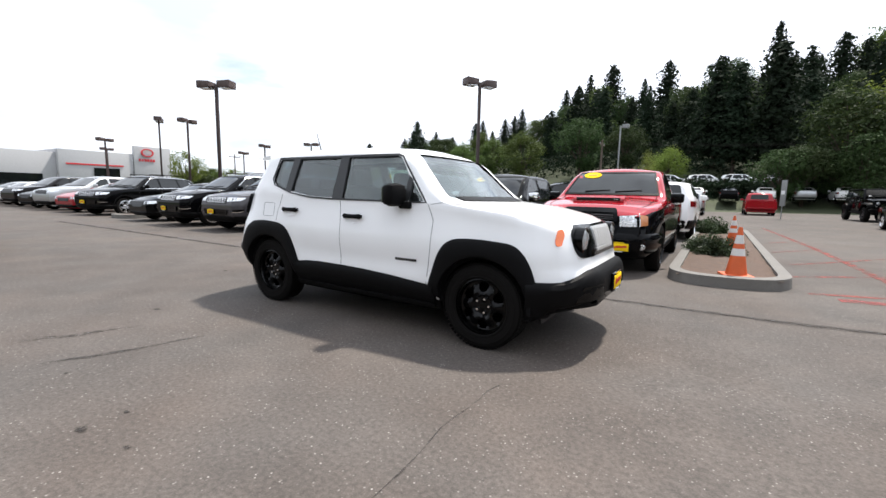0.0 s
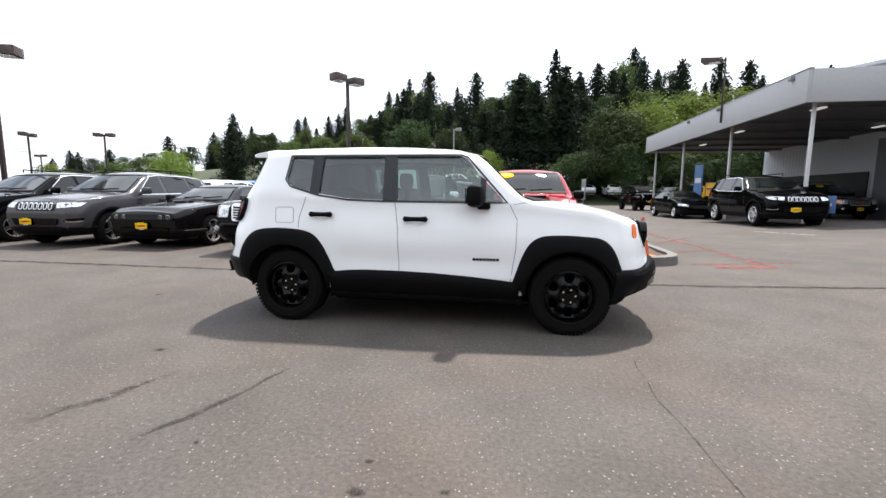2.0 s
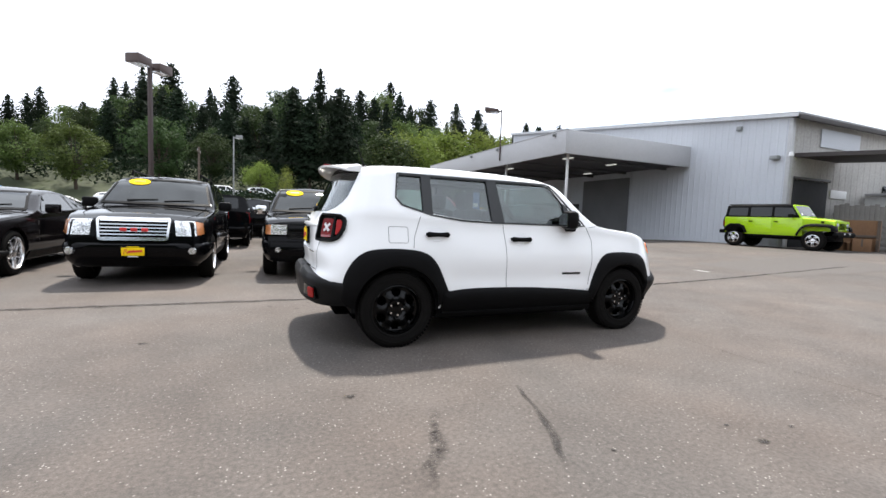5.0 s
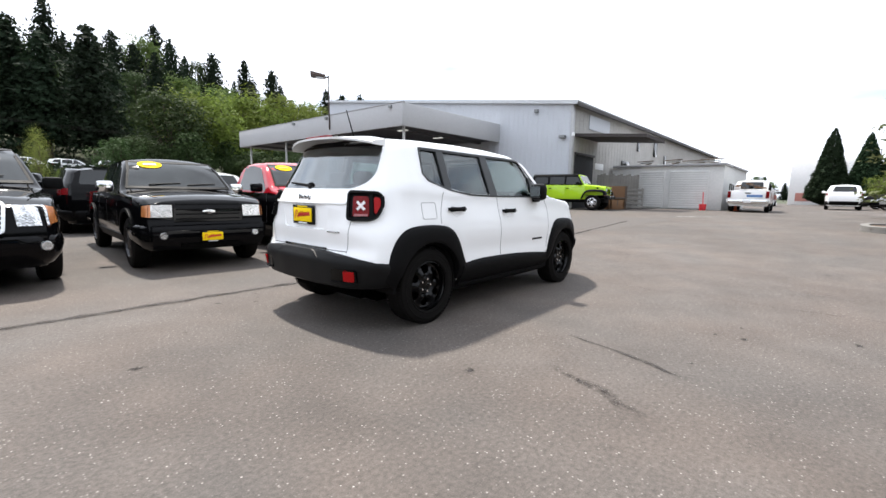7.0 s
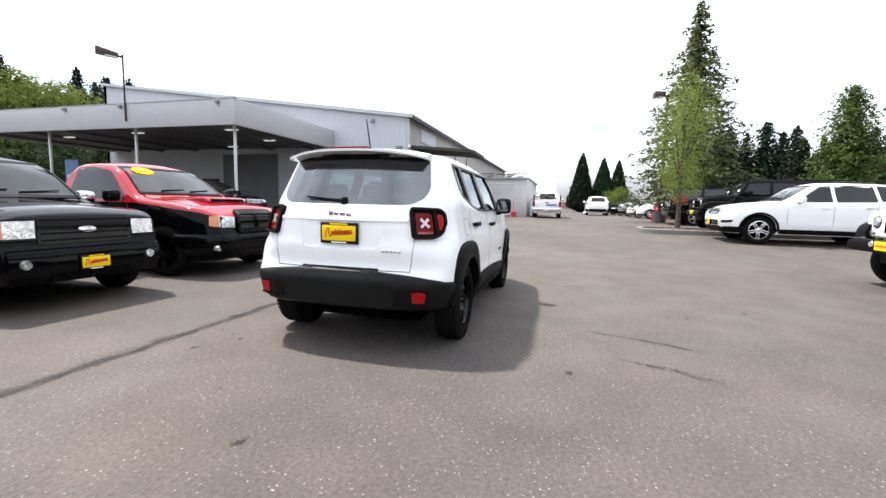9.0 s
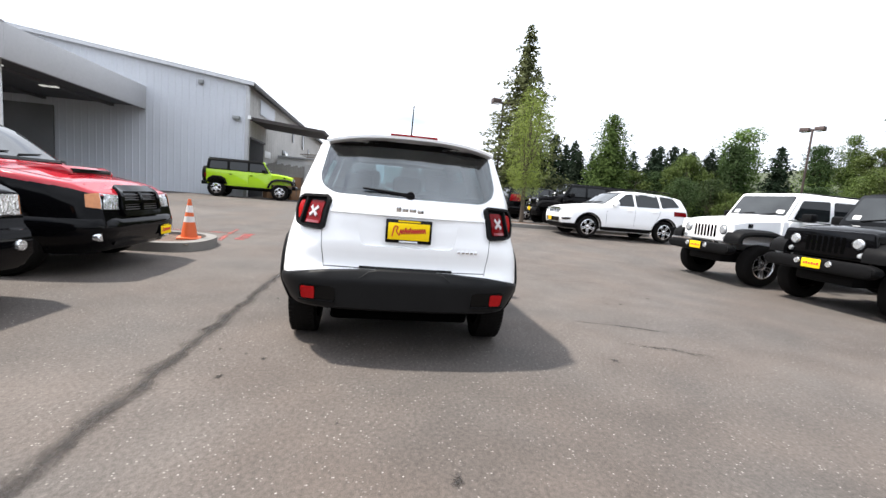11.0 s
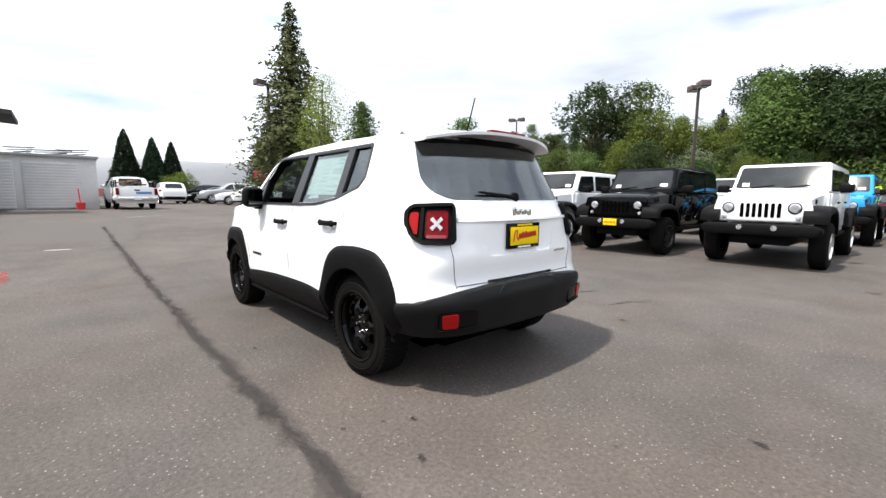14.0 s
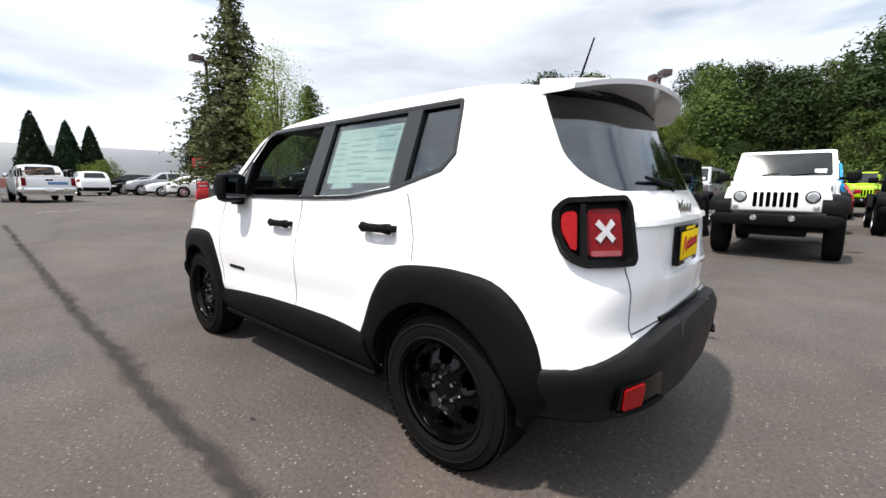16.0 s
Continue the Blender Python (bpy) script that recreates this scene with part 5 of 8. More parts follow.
    if "scoop" in S:
        x0, x1, w, z = S["scoop"]
        sc = part("hood_scoop", prism(rounded([(x0, z - 0.05), (x1, z - 0.06), (x1, z + 0.0), (x1 - 0.1, z + 0.055), (x0, z + 0.0)], 0.03), "y", -w, w, 0.012), paint_mat, car)
        part("scoop_mouth", B(x1 - 0.03, x1 + 0.004, -w + 0.06, w - 0.06, z - 0.03, z + 0.025, 0.006), GLOSSBLACK, sc)
    if "sticker" in S:
        y, z = S["sticker"]
        poly = [(y + 0.17 * math.cos(a), z + 0.055 * math.sin(a)) for a in np.linspace(0, 2 * math.pi, 17)[:-1]]
        tag = part("window_sticker", patch(tree, "F", poly, 0.015, 0.1), YELLOW, car, "yellow oval year sticker on the windscreen")
        part("sticker_text", patch(tree, "F", [(y - 0.09, z - 0.015), (y + 0.09, z - 0.010), (y + 0.09, z + 0.022), (y - 0.09, z + 0.015)], 0.018, 0.1, -0.010), M("sticker_orange", (0.75, 0.30, 0.01), 0.5), tag)
    for extra in S.get("lower", ()):
        mat_, poly = extra
        for v in ("L", "R"):
            part("two_tone_panel", patch(tree, v, poly, 0.004, 0.2), mat_, car)
    return car


GC = dict(
    axles=(1.4575, -1.4575), W=0.965, z0=0.27, tumble=0.42, r=0.12, tyre=0.38, rim=0.255, gap=0.06, style="five",
    F=[(0.25, 2.15), (0.38, 2.30), (0.55, 2.36), (0.77, 2.36), (0.92, 2.32), (1.04, 2.22), (1.8, 2.1)],
    R=[(0.3, -2.30), (0.5, -2.44), (0.75, -2.45), (1.0, -2.42), (1.2, -2.36), (1.65, -2.12), (1.8, -2.08)],
    T=[(2.36, 0.99), (2.2, 1.07), (1.6, 1.15), (1.05, 1.20), (0.95, 1.22), (0.28, 1.66), (-0.05, 1.735), (-0.6, 1.755), (-1.4, 1.73), (-2.0, 1.68), (-2.45, 1.64)],
    B=[(2.36, 0.91), (2.0, 1.03), (1.2, 1.11), (0.6, 1.13), (-1.0, 1.17), (-2.45, 1.22)],
    P=[(2.36, 0.72), (2.25, 0.84), (2.05, 0.93), (1.6, 0.99), (1.2, 1.0), (-1.6, 1.0), (-2.1, 0.96), (-2.35, 0.88), (-2.45, 0.80)],
    windows=[[(0.62, 1.18), (0.08, 1.60), (-0.18, 1.635), (-0.22, 1.19)], [(-0.30, 1.19), (-0.27, 1.64), (-1.12, 1.64), (-1.20, 1.21)], [(-1.28, 1.22), (-1.20, 1.635), (-1.75, 1.60), (-1.98, 1.30)]],
    chrome_line=[(0.62, 1.155), (-0.25, 1.165), (-1.2, 1.19), (-1.95, 1.275)],
    joints=[[(0.70, 1.15), (0.82, 0.95), (0.80, 0.45)], [(-0.26, 1.18), (-0.24, 0.42)], [(-1.24, 1.2), (-1.18, 0.95), (-0.95, 0.5)]],
    handles=[(-0.05, 1.03), (-1.02, 1.06)], mirror=(0.55, 1.16),
    screen=[(-0.80, 1.235), (0.80, 1.235), (0.66, 1.64), (-0.66, 1.64)], back=[(-0.62, 1.24), (0.62, 1.24), (0.52, 1.60), (-0.52, 1.60)],
    head=[(25.5, 0.855), (44, 0.89), (50, 0.975), (25.5, 0.965)], grille=[(-0.46, 0.80), (0.46, 0.80), (0.48, 0.985), (-0.48, 0.985)], bars="slots",
    tail=[(38, 0.98), (62, 0.98), (62, 1.14), (38, 1.14)], bump_f=(0.28, 0.46), bump_r=(0.34, 0.60), intake=[(-0.5, 0.50), (0.5, 0.50), (0.56, 0.64), (-0.56, 0.64)],
    plate=(-0.2, 0.57), fog_trim=True, frame_line=[(0.66, 1.16), (0.10, 1.615), (-0.2, 1.655), (-1.2, 1.655), (-1.78, 1.615), (-2.0, 1.29)], rails=(-1.7, 0.0, 0.60, 1.79), arch=0.05)

ENVOY = dict(
    axles=(1.435, -1.435), W=0.945, z0=0.27, tumble=0.34, r=0.11, tyre=0.37, rim=0.235, gap=0.06,
    F=[(0.25, 2.2), (0.38, 2.34), (0.55, 2.38), (0.70, 2.36), (0.93, 2.32), (1.03, 2.22), (1.8, 2.1)],
    R=[(0.3, -2.32), (0.5, -2.46), (0.8, -2.46), (1.1, -2.42), (1.7, -2.25), (1.8, -2.22)],
    T=[(2.38, 0.99), (2.2, 1.06), (1.5, 1.13), (0.98, 1.18), (0.90, 1.21), (0.35, 1.65), (0.05, 1.74), (-0.6, 1.76), (-1.8, 1.74), (-2.46, 1.69)],
    B=[(2.38, 0.90), (2.0, 1.0), (1.2, 1.08), (-2.46, 1.13)],
    P=[(2.38, 0.78), (2.28, 0.88), (2.05, 0.95), (1.6, 0.99), (1.2, 1.0), (-1.6, 1.0), (-2.1, 0.97), (-2.35, 0.91), (-2.46, 0.84)],
    windows=[[(0.66, 1.17), (0.20, 1.60), (-0.12, 1.64), (-0.16, 1.17)], [(-0.25, 1.17), (-0.22, 1.64), (-1.05, 1.64), (-1.15, 1.18)], [(-1.25, 1.18), (-1.18, 1.635), (-2.05, 1.62), (-2.15, 1.2)]],
    joints=[[(0.76, 1.14), (0.85, 0.95), (0.82, 0.48)], [(-0.2, 1.16), (-0.2, 0.46)], [(-1.2, 1.17), (-1.1, 0.85), (-0.95, 0.5)]],
    handles=[(-0.02, 1.03), (-0.98, 1.03)], mirror=(0.60, 1.13), mirror_mat=PLASTIC,
    screen=[(-0.80, 1.23), (0.80, 1.23), (0.68, 1.66), (-0.68, 1.66)], back=[(-0.62, 1.2), (0.62, 1.2), (0.55, 1.62), (-0.55, 1.62)],
    head=[(25, 0.74), (36, 0.74), (36.5, 0.955), (25, 0.96)], amber=[(36.5, 0.75), (43, 0.77), (43, 0.93), (36.5, 0.95)],
    grille=[(-0.41, 0.68), (0.41, 0.68), (0.44, 0.97), (-0.44, 0.97)], bars="lines", tail=[(38, 0.95), (60, 0.95), (60, 1.3), (38, 1.3)],
    bump_f=(0.28, 0.63), bump_r=(0.36, 0.66), bump_mat=P_BLACK, intake=[(-0.42, 0.33), (0.42, 0.33), (0.46, 0.42), (-0.46, 0.42)],
    plate=(0.0, 0.51), fog=(33, 0.52, 0.055), rails=(-1.9, 0.0, 0.56, 1.81), sticker=(-0.36, 1.60), soft=0.05)

RANGER = dict(
    axles=(1.6, -1.6), W=0.885, z0=0.31, tumble=0.36, r=0.10, tyre=0.37, rim=0.21, gap=0.075,
    F=[(0.25, 2.30), (0.36, 2.42), (0.62, 2.42), (0.68, 2.36), (0.96, 2.345), (1.03, 2.29), (1.08, 2.20), (1.8, 2.15)],
    R=[(0.4, -2.55), (0.6, -2.68), (1.1, -2.66), (1.8, -2.66)],
    T=[(2.42, 1.00), (2.30, 1.065), (2.1, 1.09), (1.5, 1.13), (1.15, 1.155), (1.05, 1.175), (0.62, 1.56), (0.35, 1.68), (-0.2, 1.69), (-0.68, 1.67), (-0.80, 1.60), (-0.86, 1.12), (-2.68, 1.12)],
    B=[(2.42, 0.92), (2.0, 1.00), (1.2, 1.05), (-0.7, 1.09), (-0.9, 1.06), (-2.68, 1.06)],
    P=[(2.42, 0.86), (2.3, 0.93), (2.0, 0.98), (1.5, 1.0), (-2.5, 1.0), (-2.68, 0.96)],
    windows=[[(0.80, 1.13), (0.40, 1.56), (0.10, 1.60), (0.06, 1.13)], [(-0.02, 1.13), (0.0, 1.60), (-0.58, 1.59), (-0.62, 1.13)]],
    joints=[[(0.92, 1.10), (0.95, 0.9), (0.92, 0.5)], [(0.02, 1.12), (0.02, 0.48)], [(-0.72, 1.1), (-0.72, 0.5)], [(-0.84, 1.05), (-0.84, 0.5)]],
    handles=[(0.2, 1.0)], mirror=(0.74, 1.10), mirror_mat=CHROME,
    screen=[(-0.74, 1.19), (0.74, 1.19), (0.62, 1.60), (-0.62, 1.60)], back=[(-0.5, 1.2), (0.5, 1.2), (0.48, 1.56), (-0.48, 1.56)],
    head=[(26.5, 0.77), (37.5, 0.77), (37.5, 0.94), (26.5, 0.94)], amber=[(37.5, 0.77), (43, 0.78), (43, 0.92), (37.5, 0.935)],
    grille=[(-0.46, 0.70), (0.46, 0.70), (0.45, 0.985), (-0.45, 0.985)], bars="oval", tail=[(58, 0.75), (70, 0.75), (70, 1.08), (58, 1.08)],
    bump_f=(0.30, 0.66), bump_r=(0.45, 0.65), bump_mat=P_BLACK, intake=[(-0.4, 0.33), (0.4, 0.33), (0.4, 0.40), (-0.4, 0.40)],
    plate=(0.0, 0.49), fog=(31, 0.52, 0.05), sticker=(-0.34, 1.55), bed=(-2.58, -0.94, 0.72), rim_mat=DARKALLOY, soft=0.03, arch=0.05)

RAM = dict(
    axles=(1.53, -1.53), W=1.01, z0=0.25, tumble=0.36, r=0.12, tyre=0.385, rim=0.27, gap=0.05,
    F=[(0.22, 2.20), (0.36, 2.42), (0.6, 2.44), (0.75, 2.40), (0.92, 2.38), (1.02, 2.30), (1.9, 2.2)],
    R=[(0.35, -2.5), (0.55, -2.72), (1.1, -2.70), (1.9, -2.70)],
    T=[(2.44, 1.00), (2.25, 1.09), (1.6, 1.17), (1.1, 1.22), (1.0, 1.25), (0.50, 1.66), (0.25, 1.77), (-0.1, 1.79), (-0.42, 1.77), (-0.55, 1.69), (-0.62, 1.18), (-2.7, 1.18)],
    B=[(2.44, 0.90), (2.1, 0.99), (1.5, 1.06), (1.0, 1.11), (-0.5, 1.13), (-0.64, 1.10), (-2.7, 1.10)],
    P=[(2.44, 0.74), (2.32, 0.86), (2.05, 0.95), (1.6, 1.0), (-2.5, 1.0), (-2.7, 0.96)],
    windows=[[(0.80, 1.17), (0.34, 1.61), (-0.02, 1.67), (-0.38, 1.67), (-0.42, 1.17)]],
    joints=[[(0.86, 1.1), (0.9, 0.85), (0.86, 0.4)], [(-0.46, 1.1), (-0.44, 0.4)], [(-0.58, 1.08), (-0.58, 0.4)]],
    handles=[(-0.28, 1.0)], mirror=(0.72, 1.13), mirror_mat=P_BLACK, handle_mat=P_BLACK,
    screen=[(-0.82, 1.275), (0.82, 1.275), (0.68, 1.68), (-0.68, 1.68)], back=[(-0.6, 1.25), (0.6, 1.25), (0.55, 1.62), (-0.55, 1.62)],
    head=[(24, 0.76), (36, 0.77), (36, 0.94), (24, 0.92)], amber=[(36, 0.775), (42, 0.79), (42, 0.93), (36, 0.94)],
    grille=[(-0.42, 0.70), (0.42, 0.70), (0.40, 0.98), (-0.40, 0.98)], bars="cross", tail=[(56, 0.7), (68, 0.7), (68, 1.08), (56, 1.08)],
    bump_f=(0.26, 0.66), bump_r=(0.40, 0.62), bump_mat=P_BLACK, intake=[(-0.62, 0.36), (0.62, 0.36), (0.6, 0.50), (-0.6, 0.50)],
    fog=(38, 0.46, 0.05), sticker=(-0.42, 1.625), scoop=(1.25, 1.85, 0.42, 1.175), bed=(-2.6, -0.7, 0.75), rim_mat=GLOSSBLACK, soft=0.03,
    two_tone=(0.0, P_BLACK), plate=(0.5, 0.45))

CHALL = dict(
    axles=(1.475, -1.475), W=0.96, z0=0.20, tumble=0.62, r=0.10, tyre=0.355, rim=0.255, gap=0.045, crown=0.04,
    F=[(0.18, 2.2), (0.35, 2.36), (0.55, 2.42), (0.72, 2.42), (0.84, 2.34), (1.5, 2.3)],
    R=[(0.25, -2.4), (0.5, -2.58), (0.8, -2.58), (1.0, -2.5), (1.5, -2.48)],
    T=[(2.42, 0.80), (2.2, 0.90), (1.4, 0.98), (0.85, 1.02), (0.75, 1.03), (0.15, 1.34), (-0.2, 1.43), (-0.6, 1.445), (-1.0, 1.40), (-1.7, 1.12), (-1.9, 1.08), (-2.58, 1.04)],
    B=[(2.42, 0.72), (2.0, 0.84), (1.0, 0.94), (-0.5, 0.97), (-1.5, 1.02), (-2.58, 0.98)],
    P=[(2.42, 0.80), (2.3, 0.89), (2.0, 0.96), (1.5, 1.0), (-1.7, 1.0), (-2.3, 0.94), (-2.58, 0.82)],
    windows=[[(0.50, 1.0), (0.05, 1.28), (-0.25, 1.34), (-0.75, 1.33), (-0.82, 1.03)], [(-0.9, 1.05), (-0.86, 1.32), (-1.25, 1.2), (-1.35, 1.08)]],
    joints=[[(0.62, 0.96), (0.72, 0.8), (0.7, 0.35)], [(-0.85, 1.0), (-0.8, 0.6), (-0.72, 0.35)]], handles=[(-0.62, 0.88)], mirror=(0.42, 0.98),
    screen=[(-0.76, 1.05), (0.76, 1.05), (0.58, 1.34), (-0.58, 1.34)], back=[(-0.55, 1.12), (0.55, 1.12), (0.48, 1.33), (-0.48, 1.33)],
    grille=[(-0.74, 0.63), (0.74, 0.63), (0.74, 0.74), (-0.74, 0.74)], tail=[(30, 0.78), (64, 0.78), (64, 0.92), (30, 0.92)],
    quad=((21, 0.685, 0.05), (28.5, 0.685, 0.055)), bump_f=(0.24, 0.42), bump_r=(0.28, 0.5), intake=[(-0.6, 0.36), (0.6, 0.36), (0.6, 0.46), (-0.6, 0.46)], scoop=(0.95, 1.35, 0.22, 0.99), plate=(0.0, 0.50))

SEDAN = dict(
    axles=(1.4, -1.4), W=0.90, z0=0.20, tumble=0.55, r=0.11, tyre=0.33, rim=0.22, gap=0.045, crown=0.04,
    F=[(0.18, 2.1), (0.35, 2.26), (0.55, 2.3), (0.72, 2.26), (0.85, 2.1), (1.5, 2.0)],
    R=[(0.25, -2.2), (0.5, -2.4), (0.8, -2.4), (1.0, -2.32), (1.5, -2.3)],
    T=[(2.3, 0.76), (2.0, 0.88), (1.3, 0.98), (0.95, 1.0), (0.1, 1.38), (-0.3, 1.44), (-0.8, 1.43), (-1.2, 1.36), (-1.85, 1.08), (-2.4, 1.04)],
    B=[(2.3, 0.70), (2.0, 0.80), (1.0, 0.92), (-0.5, 0.95), (-2.4, 0.98)],
    P=[(2.3, 0.72), (2.15, 0.86), (1.9, 0.95), (1.5, 1.0), (-1.6, 1.0), (-2.2, 0.92), (-2.4, 0.80)],
    windows=[[(0.66, 0.98), (0.06, 1.32), (-0.18, 1.35), (-0.22, 0.99)], [(-0.28, 0.99), (-0.24, 1.35), (-0.85, 1.33), (-1.35, 1.06), (-1.35, 1.01)]],
    joints=[[(0.7, 0.94), (0.78, 0.7), (0.75, 0.35)], [(-0.25, 0.97), (-0.22, 0.33)], [(-1.1, 0.97), (-0.95, 0.6)]], handles=[(-0.08, 0.86), (-1.0, 0.88)], mirror=(0.55, 0.96),
    screen=[(-0.72, 1.03), (0.72, 1.03), (0.55, 1.33), (-0.55, 1.33)], back=[(-0.55, 1.1), (0.55, 1.1), (0.48, 1.33), (-0.48, 1.33)],
    head=[(26, 0.62), (52, 0.66), (56, 0.76), (28, 0.72)], grille=[(-0.4, 0.52), (0.4, 0.52), (0.42, 0.66), (-0.42, 0.66)], tail=[(34, 0.74), (62, 0.76), (62, 0.92), (34, 0.9)],
    bump_f=(0.24, 0.36), bump_r=(0.28, 0.42))


def jeep(paint_mat, name="off_road_car", label="", hard=PLASTIC, style="five", rim_mat=None, with_plate=False):
    """Boxy four-door off-road car: tub, bonnet, slotted upright grille, flat black wings, hardtop. Nose towards +x."""
    car = thing(name, label, "car")
    z0 = 0.62
    tub = part("body", prism(rounded([(-1.95, z0 + 0.02), (-1.75, z0 - 0.05), (1.05, z0 - 0.05), (1.05, 1.32), (-1.97, 1.32)], 0.05), "y", -0.78, 0.78, 0.02), paint_mat, car)
    hood = bmesh.new()
    rows = []
    for x, w, z in ((1.0, 0.74, 1.345), (1.4, 0.71, 1.325), (1.75, 0.68, 1.285), (1.98, 0.66, 1.235), (2.02, 0.65, 1.20)):
        rows.append([hood.verts.new((x, y, zz)) for y, zz in ((-w, 0.80), (-w, z - 0.06), (-w + 0.05, z - 0.015), (-w * 0.5, z + 0.012), (0, z + 0.018), (w * 0.5, z + 0.012), (w - 0.05, z - 0.015), (w, z - 0.06), (w, 0.80))])
    for a, b in zip(rows, rows[1:]):
        for j in range(8):
            hood.faces.new((a[j], a[j + 1], b[j + 1], b[j]))
        hood.faces.new((a[0], b[0], b[8], a[8]))
    hood.faces.new(rows[0]), hood.faces.new(rows[-1][::-1])
    bmesh.ops.recalc_face_normals(hood, faces=hood.faces[:])
    part("bonnet", hood, paint_mat, car)
    g = prism(rounded([(-0.68, 0.82), (0.68, 0.82), (0.72, 1.0), (0.67, 1.225), (-0.67, 1.225), (-0.72, 1.0)], 0.05), "x", 2.0, 2.065, 0.012)
    gr = part("grille", g, paint_mat, car, "upright grille with seven slots")
    for i in range(7):
        y = -0.27 + 0.09 * i
        part("slot", prism(rounded([(y - 0.028, 0.88), (y + 0.028, 0.88), (y + 0.028, 1.13), (y - 0.028, 1.13)], 0.026), "x", 2.04, 2.069), VOID, gr)
    for s in (1, -1):
        for (yy, zz, r, mt, nm) in ((0.48, 1.05, 0.086, HEADLAMP, "headlight"), (0.535, 0.885, 0.042, HEADLAMP, "indicator")):
            lm = lathe([(0.001, 0.045), (r * 0.7, 0.04), (r, 0.01), (r, -0.03)], 24, "z")
            bmesh.ops.transform(lm, matrix=Matrix.Translation((2.055, s * yy, zz)) @ Matrix.Rotation(radians(90), 4, "Y"), verts=lm.verts)
            hl = part(nm, lm, mt, car, "round clear headlight" if r > 0.06 else "")
            if r > 0.06:
                rg = lathe([(r - 0.004, 0.018), (r + 0.012, 0.018), (r + 0.016, -0.02)], 24, "z")
                bmesh.ops.transform(rg, matrix=Matrix.Translation((2.055, s * yy, zz)) @ Matrix.Rotation(radians(90), 4, "Y"), verts=rg.verts)
                part("lamp_ring", rg, PLASTIC, hl)
        # flat front wing and rear arch
        fl, rings = bmesh.new(), []
        path = [(2.13, 0.80), (2.13, 0.90), (2.09, 0.985), (2.00, 1.045), (1.84, 1.078), (1.60, 1.09), (1.32, 1.085), (1.14, 1.04), (1.02, 0.95), (0.93, 0.81), (0.85, 0.62)]
        for k, (px, pz) in enumerate(path):
            a, b = path[max(0, k - 1)], path[min(len(path) - 1, k + 1)]
            nx, nz = Vector((a[1] - b[1], b[0] - a[0])).normalized() * -1
            rings.append([fl.verts.new((px + nx * o, s * y, pz + nz * o)) for y, o in ((0.60, 0.012), (0.76, 0.010), (0.86, -0.004), (0.915, -0.030), (0.938, -0.072), (0.932, -0.115), (0.905, -0.105), (0.84, -0.060), (0.60, -0.050))])
        for a, b in zip(rings, rings[1:]):
            for q in range(9):
                fl.faces.new((a[q], a[(q + 1) % 9], b[(q + 1) % 9], b[q]))
        fl.faces.new(rings[0]), fl.faces.new(rings[-1][::-1])
        bmesh.ops.recalc_face_normals(fl, faces=fl.faces[:])
        part("front_wing", fl, PLASTIC, car, "rounded black plastic wing")
        rl = prism(rounded([(-0.98, 0.62), (-1.1, 0.92), (-1.3, 1.02), (-1.65, 1.02), (-1.86, 0.86), (-1.92, 0.66), (-1.86, 0.66), (-1.80, 0.82), (-1.62, 0.95), (-1.32, 0.95), (-1.16, 0.88), (-1.05, 0.62)], 0.04), "y", *sorted((s * 0.74, s * 0.935)), 0.015)
        part("rear_wing", rl, PLASTIC, car, "flat black plastic wing")
        part("side_step", B(-0.95, 0.80, *sorted((s * 0.70, s * 0.84)), 0.50, 0.57, 0.02), PLASTIC, car)
        # doors, handles, hinges, windows
        for x0, x1 in ((-0.02, 0.92), (-0.98, -0.05)):
            dr = part("door", prism(rounded([(x0, 0.66), (x1, 0.66), (x1, 1.31), (x0, 1.31)], 0.06), "y", *sorted((s * 0.77, s * 0.797)), 0.004), paint_mat, car)
            part("door_handle", B(x0 + 0.05, x0 + 0.2, *sorted((s * 0.79, s * 0.825)), 1.12, 1.16, 0.01), PLASTIC, dr)
            for z in (0.80, 1.08):
                part("hinge", B(x1 - 0.02, x1 + 0.05, *sorted((s * 0.78, s * 0.815)), z - 0.025, z + 0.025, 0.006), paint_mat, dr)
        for poly in ([(0.02, 1.36), (0.84, 1.36), (0.64, 1.74), (0.02, 1.76)], [(-0.90, 1.36), (-0.08, 1.36), (-0.08, 1.76), (-0.90, 1.76)], [(-1.82, 1.38), (-1.02, 1.38), (-1.02, 1.74), (-1.76, 1.74)]):
            m = Matrix.Translation((0, s * 0.775, 1.32)) @ Matrix.Rotation(radians(s * 7), 4, "X") @ Matrix.Translation((0, 0, -1.32))
            w = prism(rounded(poly, 0.04), "y", -0.006, 0.010)
            bmesh.ops.transform(w, matrix=m, verts=w.verts)
            part("side_window", w, TINT, car, "dark side window")
        mb = B(0.62, 0.78, *sorted((s * 0.86, s * 1.06)), 1.32, 1.48, 0.035)
        mr = part("door_mirror", mb, PLASTIC, car)
        part("mirror_arm", B(0.70, 0.76, *sorted((s * 0.77, s * 0.88)), 1.34, 1.39, 0.01), PLASTIC, mr)
        part("tail_lamp", B(-2.02, -1.93, *sorted((s * 0.62, s * 0.78)), 0.92, 1.12, 0.01), REDLENS, car, "red tail lamp")
    top = bmesh.new()
    rows = []
    for x, z in ((-1.96, 1.32), (-1.90, 1.84), (0.60, 1.88), (0.93, 1.34)):
        w = 0.775 - (z - 1.32) * 0.125
        rows.append([top.verts.new((x, y, z)) for y in (-w, w)])
    for y in (0, 1):
        f = [r[y] for r in rows]
        top.faces.new(f if y else f[::-1])
